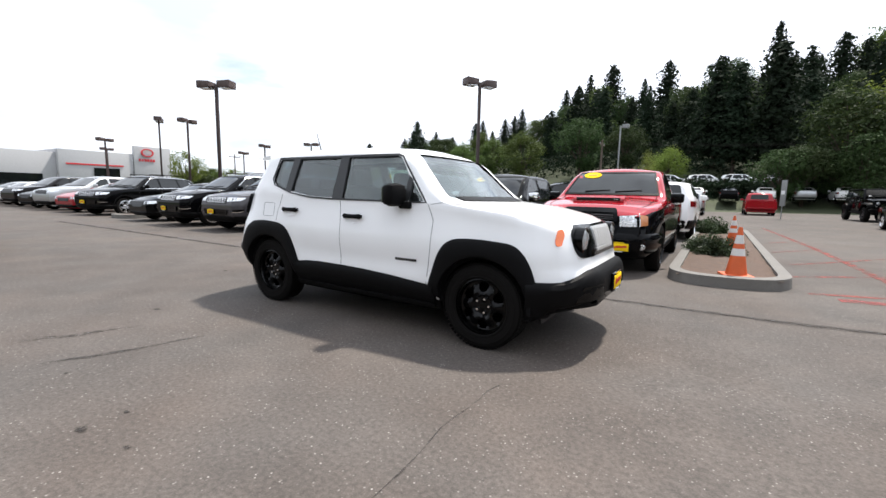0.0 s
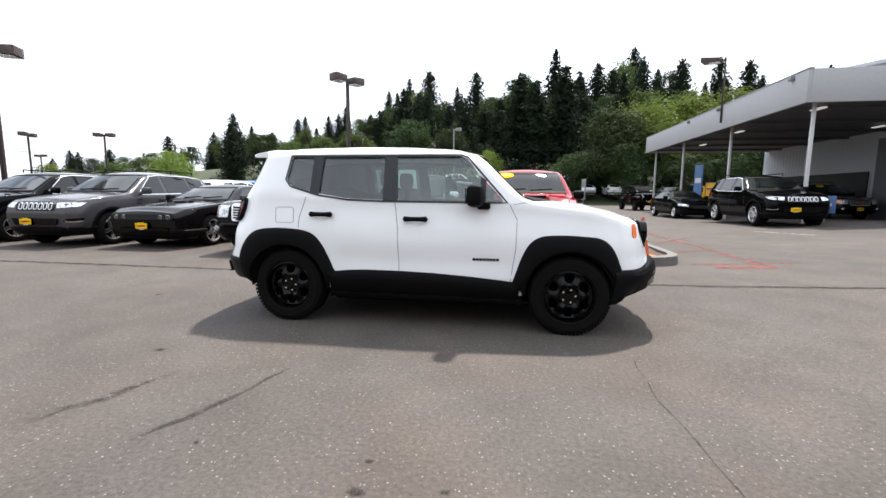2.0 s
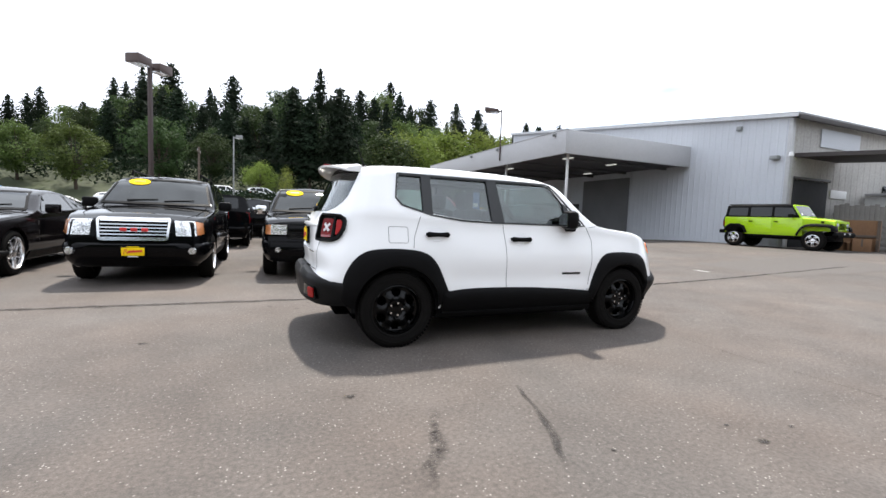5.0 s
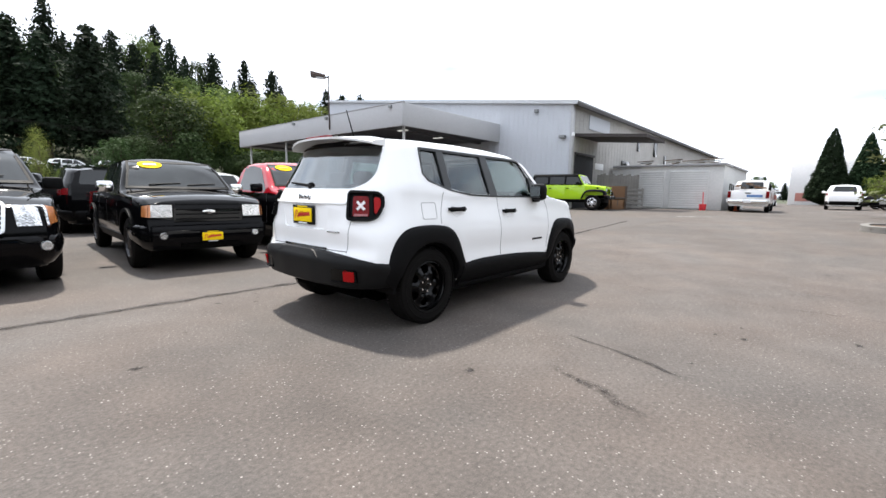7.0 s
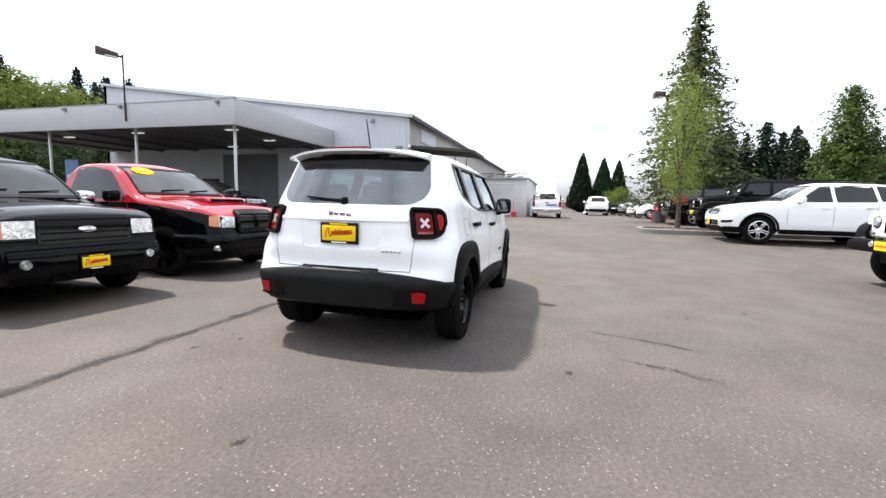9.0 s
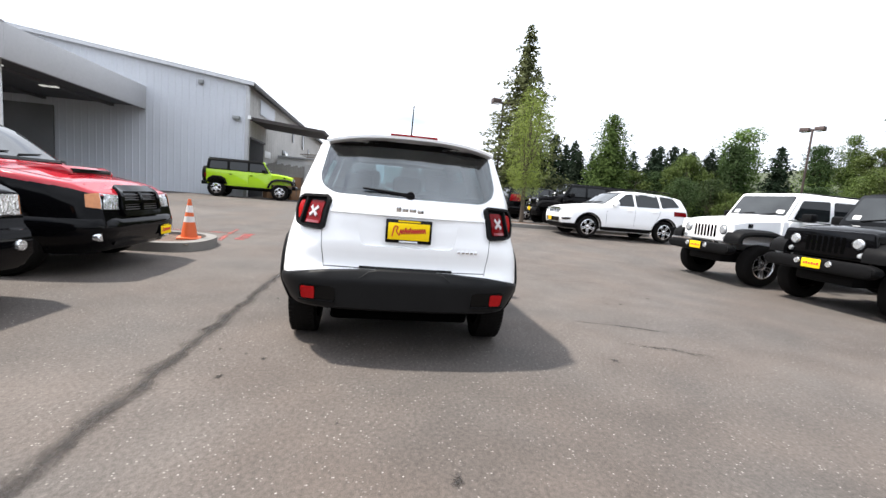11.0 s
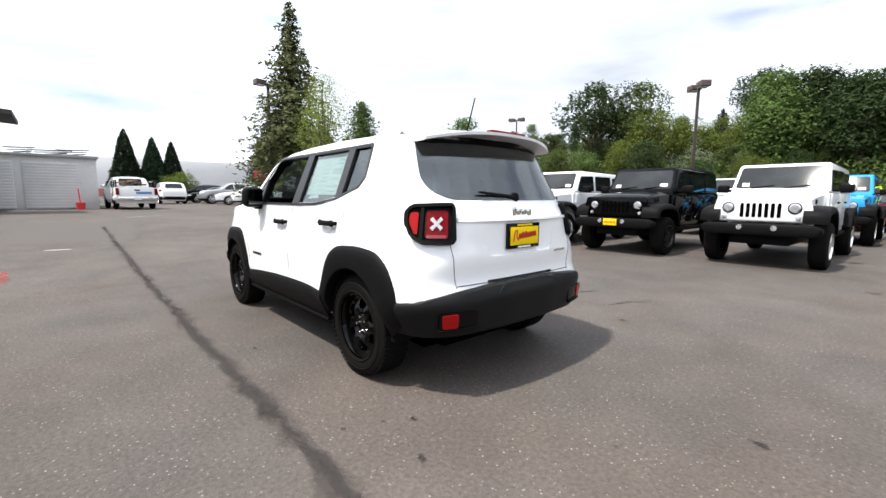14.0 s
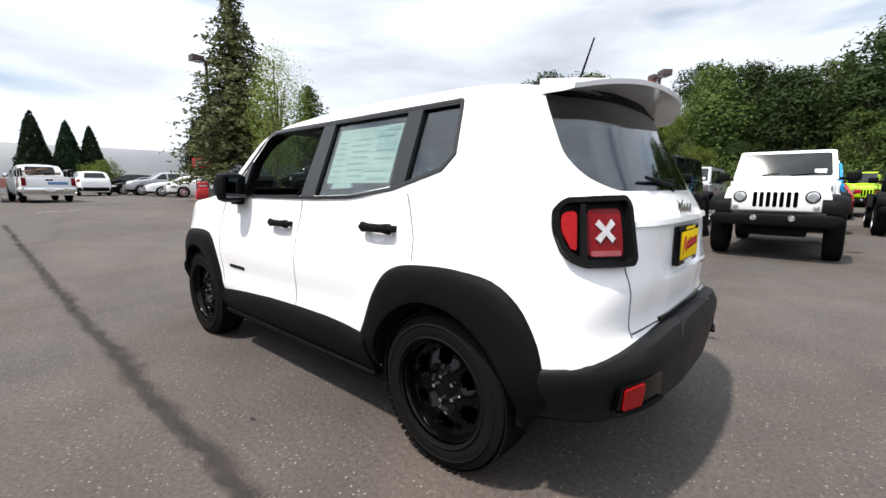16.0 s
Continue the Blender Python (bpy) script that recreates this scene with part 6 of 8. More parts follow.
    for a, b in zip(rows, rows[1:] + rows[:1]):
        top.faces.new((a[0], a[1], b[1], b[0]))
    bmesh.ops.recalc_face_normals(top, faces=top.faces[:])
    bmesh.ops.bevel(top, geom=top.edges[:], offset=0.035, segments=3, affect="EDGES", profile=0.5)
    part("hardtop", top, paint_mat, car, "hard top in body colour with dark windows")
    part("roof_panel", B(-1.88, 0.56, -0.66, 0.66, 1.855, 1.90, 0.02), hard, car, "black roof panel")
    wsm = Matrix.Translation((0.955, 0, 1.32)) @ Matrix.Rotation(radians(-31), 4, "Y")
    fr_ = prism(rounded([(-0.75, -0.02), (0.75, -0.02), (0.69, 0.63), (-0.69, 0.63)], 0.06), "x", -0.03, 0.035, 0.008)
    bmesh.ops.transform(fr_, matrix=wsm, verts=fr_.verts)
    ws = part("windscreen_frame", fr_, paint_mat, car, "painted windscreen frame")
    pane = prism(rounded([(-0.685, 0.085), (0.685, 0.085), (0.64, 0.565), (-0.64, 0.565)], 0.05), "x", 0.02, 0.041)
    bmesh.ops.transform(pane, matrix=wsm, verts=pane.verts)
    part("windscreen", pane, SHIELD, ws, "windscreen reflecting the sky")
    for y in (-0.42, 0.12):
        wp = C(wsm @ Vector((0.055, y, 0.08)), wsm @ Vector((0.05, y + 0.36, 0.14)), 0.010, 0.006, 6)
        part("wiper", wp, PLASTIC, ws)
    part("sheet_on_glass", B(0.042, 0.045, 0.44, 0.60, 0.14, 0.22, 0.0, wsm), WHITEINK, ws)
    part("sheet_on_glass", B(0.042, 0.045, -0.58, -0.46, 0.12, 0.2, 0.0, wsm), WHITEINK, ws)
    bp = prism(rounded([(-0.88, 0.64), (-0.78, 0.575), (0.78, 0.575), (0.88, 0.64), (0.88, 0.72), (0.78, 0.775), (-0.78, 0.775), (-0.88, 0.72)], 0.05), "x", 2.06, 2.24, 0.035)
    bum = part("front_bumper", bp, PLASTIC, car, "black plastic front bumper")
    for s in (1, -1):
        lm = lathe([(0.001, 0.018), (0.042, 0.018), (0.052, 0.0), (0.052, -0.03)], 20, "z")
        bmesh.ops.transform(lm, matrix=Matrix.Translation((2.235, s * 0.25, 0.705)) @ Matrix.Rotation(radians(90), 4, "Y"), verts=lm.verts)
        part("fog_lamp", lm, LENS, bum)
        part("bonnet_latch", B(1.62, 1.72, *sorted((s * 0.64, s * 0.70)), 1.12, 1.2, 0.01), PLASTIC, car)
    if with_plate:
        pl = part("licence_plate", B(2.24, 2.25, -0.165, 0.135, 0.62, 0.76, 0.004), YELLOW, car, "yellow dealer plate")
        ink = bmesh.new()
        for k in range(6):
            box(ink, 2.25, 2.253, -0.135 + k * 0.043, -0.105 + k * 0.043, 0.67, 0.70 + 0.012 * (k % 2))
        part("script", ink, REDINK, pl)
    part("rear_bumper", B(-2.16, -1.95, -0.80, 0.80, 0.56, 0.74, 0.03), PLASTIC, car)
    part("chassis", B(-1.9, 2.0, -0.45, 0.45, 0.40, 0.62, 0.03), PLASTIC, car)
    for x in (1.473, -1.473):
        for s in (1, -1):
            wheel(car, x, s * 0.79, 0.405, 0.235, 0.255, style, rim_mat or ALLOY)
    sp = wheel(car, -2.10, 0.001, 0.40, 0.23, 0.25, style, rim_mat or ALLOY)
    sp.rotation_euler, sp.location = (0, 0, radians(90)), (-2.12, 0.0, 1.08)
    return car


# ---------------------------------------------------------------- ground
def sheet(name, xs, ys, height, material, label):
    verts = [(x, y, height(x, y)) for y in ys for x in xs]
    n = len(xs)
    faces = [(j * n + i, j * n + i + 1, (j + 1) * n + i + 1, (j + 1) * n + i) for j in range(len(ys) - 1) for i in range(n - 1)]
    ob = raw(name, verts, faces, material, None, True)
    return tagged(ob, label, "ground", "", "structure")


sheet("ground", list(np.linspace(-900, -80, 12)) + list(np.linspace(-72, 80, 60)) + list(np.linspace(90, 900, 12)),
      list(np.linspace(-900, -130, 8)) + list(np.linspace(-120, 200, 90)) + list(np.linspace(220, 900, 8)), land_z, GRASS, "dry grass and earth round the paved lot")
sheet("parking_lot", list(np.arange(-72, 81, 1.0)), list(np.arange(-33, 47, 1.0)), lot_z, ASPHALT, "worn grey asphalt of the car lot")


def decal(name, pts, widths, material, label, lift=0.004, wob=0.3, seed=0, stray=0.0, soft=True, fade=False):
    """A thin irregular strip on the asphalt: a crack, a tar seam, a painted line."""
    rnd = random.Random(seed)
    line = []
    for a, b in zip(pts, pts[1:]):
        n = max(1, int(math.dist(a, b) / 0.12))
        line += [tuple(Vector(a).lerp(Vector(b), i / n)) for i in range(n)]
    line.append(pts[-1])
    line = [(p[0] + rnd.gauss(0, stray), p[1] + rnd.gauss(0, stray)) for p in line]
    verts, faces, core = [], [], []
    for i, p in enumerate(line):
        a, b = Vector(line[max(0, i - 1)]), Vector(line[min(len(line) - 1, i + 1)])
        d = (b - a).normalized()
        f = i / max(1, len(line) - 1)
        w = widths[0] + (widths[1] - widths[0]) * f
        sway = [1 + wob * rnd.uniform(-1, 1), 1 + wob * rnd.uniform(-1, 1)]
        ends = min(1.0, 6 * f, 6 * (1 - f)) if fade else 1.0
        for u in (-1, -0.55, 0, 0.55, 1):
            k = w / 2 * sway[u > 0] * u
            x, y = p[0] - d.y * k, p[1] + d.x * k
            verts.append((x, y, lot_z(x, y) + lift))
            core.append((1 - abs(u) ** 1.5) * ends if soft else 1.0)
        if i:
            j = 5 * i
            faces += [(j - 5 + q, j - 4 + q, j + 1 + q, j + q) for q in range(4)]
    ob = raw(name, verts, faces, material)
    ob.data.attributes.new("core", "FLOAT", "POINT").data.foreach_set("value", core)
    return tagged(ob, label, "marking", "", "structure")


def blot(x, y, r, seed, material=STAIN):
    rnd = random.Random(seed)
    n = 18
    verts = [(x, y, lot_z(x, y) + 0.004)]
    for k in range(n):
        a = 2 * math.pi * k / n
        q = r * rnd.uniform(0.6, 1.15)
        px, py = x + q * math.cos(a), y + q * 0.7 * math.sin(a)
        verts.append((px, py, lot_z(px, py) + 0.004))
    ob = raw("oil_stain", verts, [(0, k + 1, (k + 1) % n + 1) for k in range(n)], material)
    ob.data.attributes.new("core", "FLOAT", "POINT").data.foreach_set("value", [1.6] + [0.0] * n)
    return tagged(ob, "dark oil stain on the asphalt", "stain", "", "structure")


SEAM = [(-16, 1.49), (-6, 1.50), (-1.3, 1.50), (6, 1.48), (11, 1.5)]
decal("tar_seam", SEAM, (0.105, 0.085), TAR, "dark tar seam between asphalt lanes", 0.006, 0.55, 1, 0.012)
decal("tar_seam", SEAM, (0.19, 0.15), FADED, "faded tar spread along the seam", 0.003, 0.5, 12, 0.012)
decal("crack", [(-0.70, -1.90), (-0.76, -2.12), (-0.82, -2.40), (-0.90, -2.64), (-1.02, -2.86)], (0.050, 0.075), TAR, "short dark crack in the asphalt", 0.004, 0.35, 2, 0.008, True, True)
decal("crack", [(-1.38, -2.12), (-1.47, -2.34), (-1.57, -2.56), (-1.72, -2.84)], (0.07, 0.11), PATCHM, "faint worn crack in the asphalt", 0.004, 0.5, 3, 0.012, True, True)
decal("asphalt_patch", [(8.0, 2.3), (12.6, 1.9)], (2.4, 3.0), M("older_asphalt", (0.068, 0.0585, 0.052), 0.9, var=0.2, scale=1.2, fine=60, bump=0.5), "darker older strip of asphalt", 0.003, 0.12, 9, 0.0, False)
decal("crack", [(1.70, -1.38), (1.66, -1.75), (1.69, -2.25), (1.74, -2.75), (1.70, -3.2), (1.8, -4.6)], (0.010, 0.018), TAR, "thin wandering crack in the asphalt", 0.004, 0.9, 4, 0.014)
for k, (x, y, r) in enumerate(((0.19, -3.04, 0.05), (0.55, -2.98, 0.03), (-0.69, -2.84, 0.02), (-2.01, 0.94, 0.035), (-2.32, 1.13, 0.05), (-1.93, 1.08, 0.025), (-0.32, 1.23, 0.03), (-3.4, -5.46, 0.12), (-1.38, 1.51, 0.10), (-1.30, 1.49, 0.06), (-1.85, 1.28, 0.025), (-2.86, 0.36, 0.025), (0.18, -2.84, 0.03), (0.67, -3.75, 0.07), (-1.86, -1.78, 0.06), (-3.32, -0.2, 0.06))):
    blot(x, y, r, k)


# ---------------------------------------------------------------- building, canopy, sheds
def ribbed(name, p, q, z0, tops, material, parent, pitch=0.30, depth=0.02):
    """A wall of ribbed metal from p to q; tops: heights at both ends."""
    bm = bmesh.new()
    p, q = Vector(p), Vector(q)
    d = q - p
    L = d.length
    d.normalize()
    nrm = Vector((d.y, -d.x))
    prof, s = [], 0.0
    while s < L:
        prof += [(s, 0), (s + pitch * 0.72, 0), (s + pitch * 0.80, depth), (s + pitch * 0.92, depth)]
        s += pitch
    prof = [(min(a, L), b) for a, b in prof] + [(L, 0)]
    lo, hi = [], []
    for a, b in prof:
        c = p + d * a + nrm * b
        zt = tops[0] + (tops[1] - tops[0]) * a / L
        lo.append(bm.verts.new((c.x, c.y, z0))), hi.append(bm.verts.new((c.x, c.y, zt)))
    for i in range(len(prof) - 1):
        if prof[i + 1][0] - prof[i][0] > 1e-5 or prof[i + 1][1] != prof[i][1]:
            bm.faces.new((lo[i], lo[i + 1], hi[i + 1], hi[i]))
    b0, b1, t0, t1 = (Vector((*(e - nrm * 0.2), z)) for e, z in ((p, z0), (q, z0), (p, tops[0]), (q, tops[1])))
    vs = [bm.verts.new(v) for v in (b0, b1, t1, t0)]
    bm.faces.new(vs[::-1])
    return part(name, bm, material, parent, "", False)


bld = thing("workshop_building", "large pale grey ribbed metal workshop building with a low gable", "building", "", "")
WX, CY = 18.36, 7.13
ribbed("wall", (WX, 30.0), (WX, CY), -0.1, (8.95, 6.02), WALL, bld, 0.32, 0.014)
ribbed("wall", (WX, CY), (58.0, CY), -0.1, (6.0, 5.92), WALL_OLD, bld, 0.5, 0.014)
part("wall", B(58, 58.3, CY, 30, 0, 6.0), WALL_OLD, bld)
part("wall", B(WX, 58, 29.7, 30.0, 0, 8.9), WALL, bld)
rf = bmesh.new()
v = [rf.verts.new(p) for p in ((WX - 0.12, CY - 0.30, 6.04), (58.3, CY - 0.30, 5.96), (58.3, 30.2, 8.97), (WX - 0.12, 30.2, 8.97))]
rf.faces.new((v[0], v[1], v[2], v[3]))
rf.normal_update()
bmesh.ops.solidify(rf, geom=rf.faces[:], thickness=-0.12)
part("roof", rf, ROOF, bld, "pale metal roof", False)
part("eave_trim", B(WX - 0.14, 58.3, CY - 0.37, CY - 0.30, 5.86, 6.06, 0.01), DARKTRIM, bld, "dark eave trim")
tr = bmesh.new()
vv = [tr.verts.new(p) for p in ((WX - 0.18, CY - 0.30, 5.96), (WX - 0.18, 30, 8.88), (WX - 0.18, 30, 9.03), (WX - 0.18, CY - 0.30, 6.10))]
tr.faces.new(vv)
tr.normal_update()
bmesh.ops.solidify(tr, geom=tr.faces[:], thickness=0.05)
part("gable_trim", tr, M("pale_trim", (0.55, 0.56, 0.58), 0.5), bld, "", False)
part("corner_trim", B(WX - 0.05, WX + 0.16, CY - 0.06, CY + 0.10, 0, 5.95, 0.01), M("corner_metal", (0.42, 0.42, 0.43), 0.5), bld)
# no real hole: a near-black panel paints the shade inside the doorway
door = part("loading_door", B(WX + 0.40, WX + 2.95, CY - 0.05, CY + 0.02, 0.4, 3.40, 0.01), M("doorway_shade_black", (0.02, 0.02, 0.022), 0.9), bld, "loading doorway, its unlit inside painted as a near-black panel")
part("door_header", B(WX + 0.32, WX + 3.03, CY - 0.12, CY - 0.05, 3.40, 3.52, 0.01), DARKTRIM, door)
aw = bmesh.new()
vv = [aw.verts.new(p) for p in ((WX + 0.35, CY - 0.02, 4.52), (WX + 0.35, 3.4, 4.22), (WX + 3.6, 3.4, 4.22), (WX + 3.6, CY - 0.02, 4.52))]
aw.faces.new(vv)
aw.normal_update()
bmesh.ops.solidify(aw, geom=aw.faces[:], thickness=0.16)
part("awning", aw, M("awning_rust_brown", (0.045, 0.037, 0.036), 0.8, var=0.25), bld, "dark flat metal awning", False)
pn = bmesh.new()
box(pn, WX + 2.1, WX + 5.2, CY - 0.05, CY - 0.02, 4.95, 5.74)
part("wall_panel", pn, WALL, bld, "pale repair panel")
for x, z, w, h in ((26, 3.2, 1.6, 0.35), (29, 4.4, 0.5, 0.9), (33, 4.3, 0.8, 1.2), (36, 3.8, 0.6, 0.8)):
    part("window", B(x, x + w, CY - 0.06, CY - 0.02, z, z + h, 0.01), TINT, bld, "small dark high window")
part("wall_vent", B(WX - 0.16, WX, 9.20, 9.42, 5.78, 5.98, 0.02), POLE_G, bld, "small grey wall vent")
part("wall_camera", C((WX - 0.10, CY - 0.12, 4.34), (WX - 0.10, CY - 0.12, 4.52), 0.09, 0.06, 14), WHITEINK, bld, "white dome camera on the corner")
part("door_sign", B(WX + 3.2, WX + 4.5, CY - 0.06, CY - 0.02, 2.72, 3.10, 0.01), WHITEINK, bld, "white notice panel beside the doorway")
for x, y, z in ((WX - 0.16, 7.62, 4.32),):
    lm = bmesh.new()
    box(lm, x - 0.10, x + 0.16, y - 0.16, y + 0.16, z - 0.07, z + 0.10, 0.02)
    part("wall_lamp", lm, POLE_G, bld, "grey wall flood lamp")
# showroom side under the canopy
# added dark panel: paints the deep shade on the wall below the canopy
part("bay_door", B(WX - 0.08, WX - 0.03, 15.8, 19.9, 0.15, 4.05, 0.0), M("wall_shade_grey", (0.15, 0.152, 0.158), 0.6, var=0.2, scale=0.8), bld, "dark grey panel standing in for shade on the wall under the canopy")
# flat near-black panel in place of the garage's shaded interior
part("garage_opening", B(WX - 0.07, WX - 0.03, 20.3, 28.8, 0.15, 2.5, 0.0), M("garage_shade_black", (0.015, 0.015, 0.017), 0.5), bld, "garage bay, its unlit inside painted as a near-black panel")

can = thing("canopy", "flat grey service canopy on slim white columns beside the workshop", "canopy")
X0, X1, Y0, Y1, Z0, Z1 = 10.25, WX - 0.02, 11.8, 29.3, 4.31, 5.38
part("fascia_west", B(X0, X0 + 0.12, Y0, Y1, Z0, Z1, 0.01), FASCIA, can, "pale grey fascia")
part("fascia_south", B(X0 + 0.12, X1, Y0, Y0 + 0.12, Z0, Z1, 0.01), FASCIA, can, "pale grey fascia")
part("fascia_north", B(X0 + 0.12, X1, Y1 - 0.12, Y1, Z0, Z1, 0.01), FASCIA, can)
part("deck", B(X0 + 0.12, X1, Y0 + 0.12, Y1 - 0.12, Z0 + 0.10, Z0 + 0.35, 0.0), SOFFIT, can, "soffit in a grey darkened for the shade below the deck")
part("coping", B(X0 - 0.02, X0 + 0.14, Y0 - 0.02, Y1, Z1, Z1 + 0.04, 0.005), ROOF, can)
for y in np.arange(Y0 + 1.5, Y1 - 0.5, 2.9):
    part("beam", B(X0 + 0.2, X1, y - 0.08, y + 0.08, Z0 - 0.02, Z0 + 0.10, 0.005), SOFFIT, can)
for y in (12.3, 17.9, 23.6, 28.7):
    zz = lot_z(10.8, y) - 0.05
    part("column", B(10.76, 10.86, y - 0.05, y + 0.05, zz, Z0 + 0.1, 0.01), M("column_white", (0.62, 0.62, 0.61), 0.5) if y == 12.3 else bpy.data.materials["column_white"], can, "slim white steel column")
CLAMP = M("canopy_lamp", (0.8, 0.8, 0.75), 0.4, emit=0.25)
for x, y in ((11.3, 12.9), (14.5, 13.4), (11.4, 18.5), (12.0, 24.0), (16.5, 17.5)):
    part("ceiling_lamp", B(x - 0.10, x + 0.10, y - 0.3, y + 0.3, Z0 - 0.05, Z0 - 0.0, 0.01), CLAMP, can, "long ceiling lamp")
for y in (18.0, 21.5, 12.6):
    part("fascia_lamp", B(X0 - 0.14, X0, y - 0.08, y + 0.08, Z1 - 0.2, Z1 - 0.05, 0.02), POLE_G, can)


def street_lamp(x, y, h, heads, turn, mat_pole=POLE_M, base=None, mat_head=LAMPHEAD, label="tall bronze lot lamp with two box heads", thick=0.055, slim=False):
    lamp = thing("street_lamp", label, "lamp", "lot lamps")
    z = lot_z(x, y) if base is None else base
    bm = B(-thick, thick, -thick, thick, 0, h, 0.01)
    part("pole", bm, mat_pole, lamp)
    if base is None:
        part("footing", C((0, 0, -0.1), (0, 0, 0.6), 0.3, None, 20), CONCRETE, lamp)
    for s in heads:
        part("arm", B(*sorted((0, s * 0.30)), -0.035, 0.035, h - 0.14, h - 0.06, 0.005), mat_pole, lamp)
        hd = part("lamp_head", prism(rounded([(s * 0.16, h - 0.14), (s * (0.70 + 0.25 * slim), h - 0.17 + 0.06 * slim), (s * (0.70 + 0.25 * slim), h + 0.12), (s * 0.16, h + (0.09 if not slim else -0.03))], 0.03), "y", -0.23 - 0.1 * slim, 0.23 + 0.1 * slim, 0.012), mat_head, lamp, "box lamp head")
        part("lamp_glass", B(*sorted((s * 0.22, s * 0.64)), -0.18, 0.18, h - 0.18, h - 0.14, 0.0), LENS, hd)
    lamp.matrix_world = pose(x, y, z, 0, 0, turn)
    return lamp


street_lamp(-5.86, 12.4, 5.75, (1, -1), 60)
street_lamp(-14.3, 6.2, 5.3, (1, -1), 25)
street_lamp(4.25, -21.4, 6.6, (1, -1), -45)
street_lamp(20.6, -6.55, 6.75, (1, -1), 95)
street_lamp(21.4, -28.7, 7.6, (1, -1), 20)
for lx, ly, lh, lt in ((-45, 13.4, 5.5, 110), (-58, 18.2, 5.6, 110), (-30, 11.2, 5.85, 150), (-30, 13.1, 6.05, 110), (-37, 24.3, 5.7, 110), (-45, 27.1, 5.5, 110), (-31, 25.2, 5.7, 20), (-56, 40.0, 5.6, 0)):
    street_lamp(lx, ly, lh, (1, -1), lt)
street_lamp(-4.94, 36.98, 7.4, (1,), 0, POLE_G, None, POLE_G, "slim grey street lamp")
street_lamp(10.2, 17.7, 2.9, (-1,), -35, POLE_M, 4.6, LAMPHEAD, "bronze flood lamp on a post fixed to the canopy fascia", 0.035, True)
street_lamp(62, -7.5, 6.2, (1,), 90, POLE_G, None, POLE_G, "slim grey street lamp")

# storage sheds with roller shutters
shed = thing("storage_shed", "low grey storage shed with two roller shutter doors", "shed")
SX = 24.2
part("wall", B(SX, 33, 0.85, CY - 0.15, 0.3, 2.95, 0.01), SHEDWALL, shed)
part("roof", B(SX - 0.15, 33.1, 0.75, CY - 0.2, 2.95, 3.07, 0.01), ROOF, shed)
for y0, y1 in ((1.55, 3.55), (3.85, 5.36)):
    sh_ = part("roller_door", B(SX - 0.05, SX - 0.005, y0, y1, 0.5, 2.7, 0.005), SHUTTER, shed, "pale roller shutter")
    for k in range(16):
        part("slat", B(SX - 0.075, SX - 0.05, y0 + 0.03, y1 - 0.03, 0.53 + k * 0.135, 0.63 + k * 0.135, 0.008), SHUTTER, sh_)
junk = [(25.0, 3.4, 0.6, 0.42), (25.4, 2.3, 0.8, 0.36), (25.2, 5.0, 0.6, 0.40), (25.7, 1.5, 0.7, 0.5)]
for x, y, s, h in junk:
    t_ = thing("roof_scrap", "pile of grey scrap boards on the shed roof", "scrap", "roof scrap")
    for k in range(4):
        part("board", B(-s, s, -0.1 + 0.15 * k, 0.03 + 0.15 * k, h * 0.2 * k, h * 0.2 * k + 0.05, 0.0, Matrix.Rotation(0.3 * k, 4, "Z")), WOOD if k % 2 else POLE_G, t_)
    t_.matrix_world = pose(x, y, 3.07, 0, 0, 20 * s)
hydrant = thing("red_bucket", "red bucket with a broom handle beside the shed", "bucket")
part("bucket", C((0, 0, 0), (0, 0, 0.34), 0.15, 0.19, 20), SIGNRED, hydrant)
part("handle", C((0.05, 0, 0.2), (0.1, 0.05, 1.0), 0.025, None, 8), SIGNRED, hydrant)
hydrant.matrix_world = at(23.4, 1.6, 0)
crate = thing("plywood_crate", "large brown plywood crate standing by the workshop", "crate")
part("panel", B(-0.05, 0.05, -0.75, 0.75, 0, 1.25, 0.01), CARD, crate)
part("panel", B(-0.6, -0.05, 0.68, 0.75, 0, 1.2, 0.01), CARD, crate)
part("post", B(0.05, 0.12, -0.75, -0.67, 0, 1.3, 0.01), WOOD, crate)
part("post", B(0.05, 0.12, 0.65, 0.75, 0, 1.25, 0.01), WOOD, crate)
part("brace", B(0.05, 0.10, -0.70, 0.70, 0.55, 0.66, 0.01), WOOD, crate)
for w_, d_, h_, ox, oy, tilt in ((0.55, 0.45, 0.5, 0.55, 0.25, 12), (0.5, 0.4, 0.35, 0.5, -0.45, -20), (0.4, 0.4, 0.4, 0.1, -1.05, 30)):
    cb = thing("cardboard_box", "worn brown cardboard box beside the workshop", "box", "boxes by the workshop")
    part("body", B(-d_ / 2, d_ / 2, -w_ / 2, w_ / 2, 0, h_, 0.012), CARD, cb)
    part("flap", B(-d_ / 2, d_ / 2, w_ / 2 - 0.01, w_ / 2 + 0.20, h_ - 0.012, h_, 0.0), CARD, cb)
    part("tape", B(-d_ / 2 - 0.002, d_ / 2 + 0.002, -0.03, 0.03, h_ * 0.4, h_ + 0.002, 0.0), WOOD, cb)
    cb.matrix_world = at(19.95, 5.35, 200) @ pose(ox, oy, 0, 0, 0, tilt)
pal = thing("wooden_pallet", "grey wooden pallet leaning by the workshop", "pallet")
for k in range(5):
    part("slat", B(-0.5, 0.5, -0.012, 0.012, 0.05 + 0.24 * k, 0.18 + 0.24 * k, 0.004), OLDWOOD, pal)
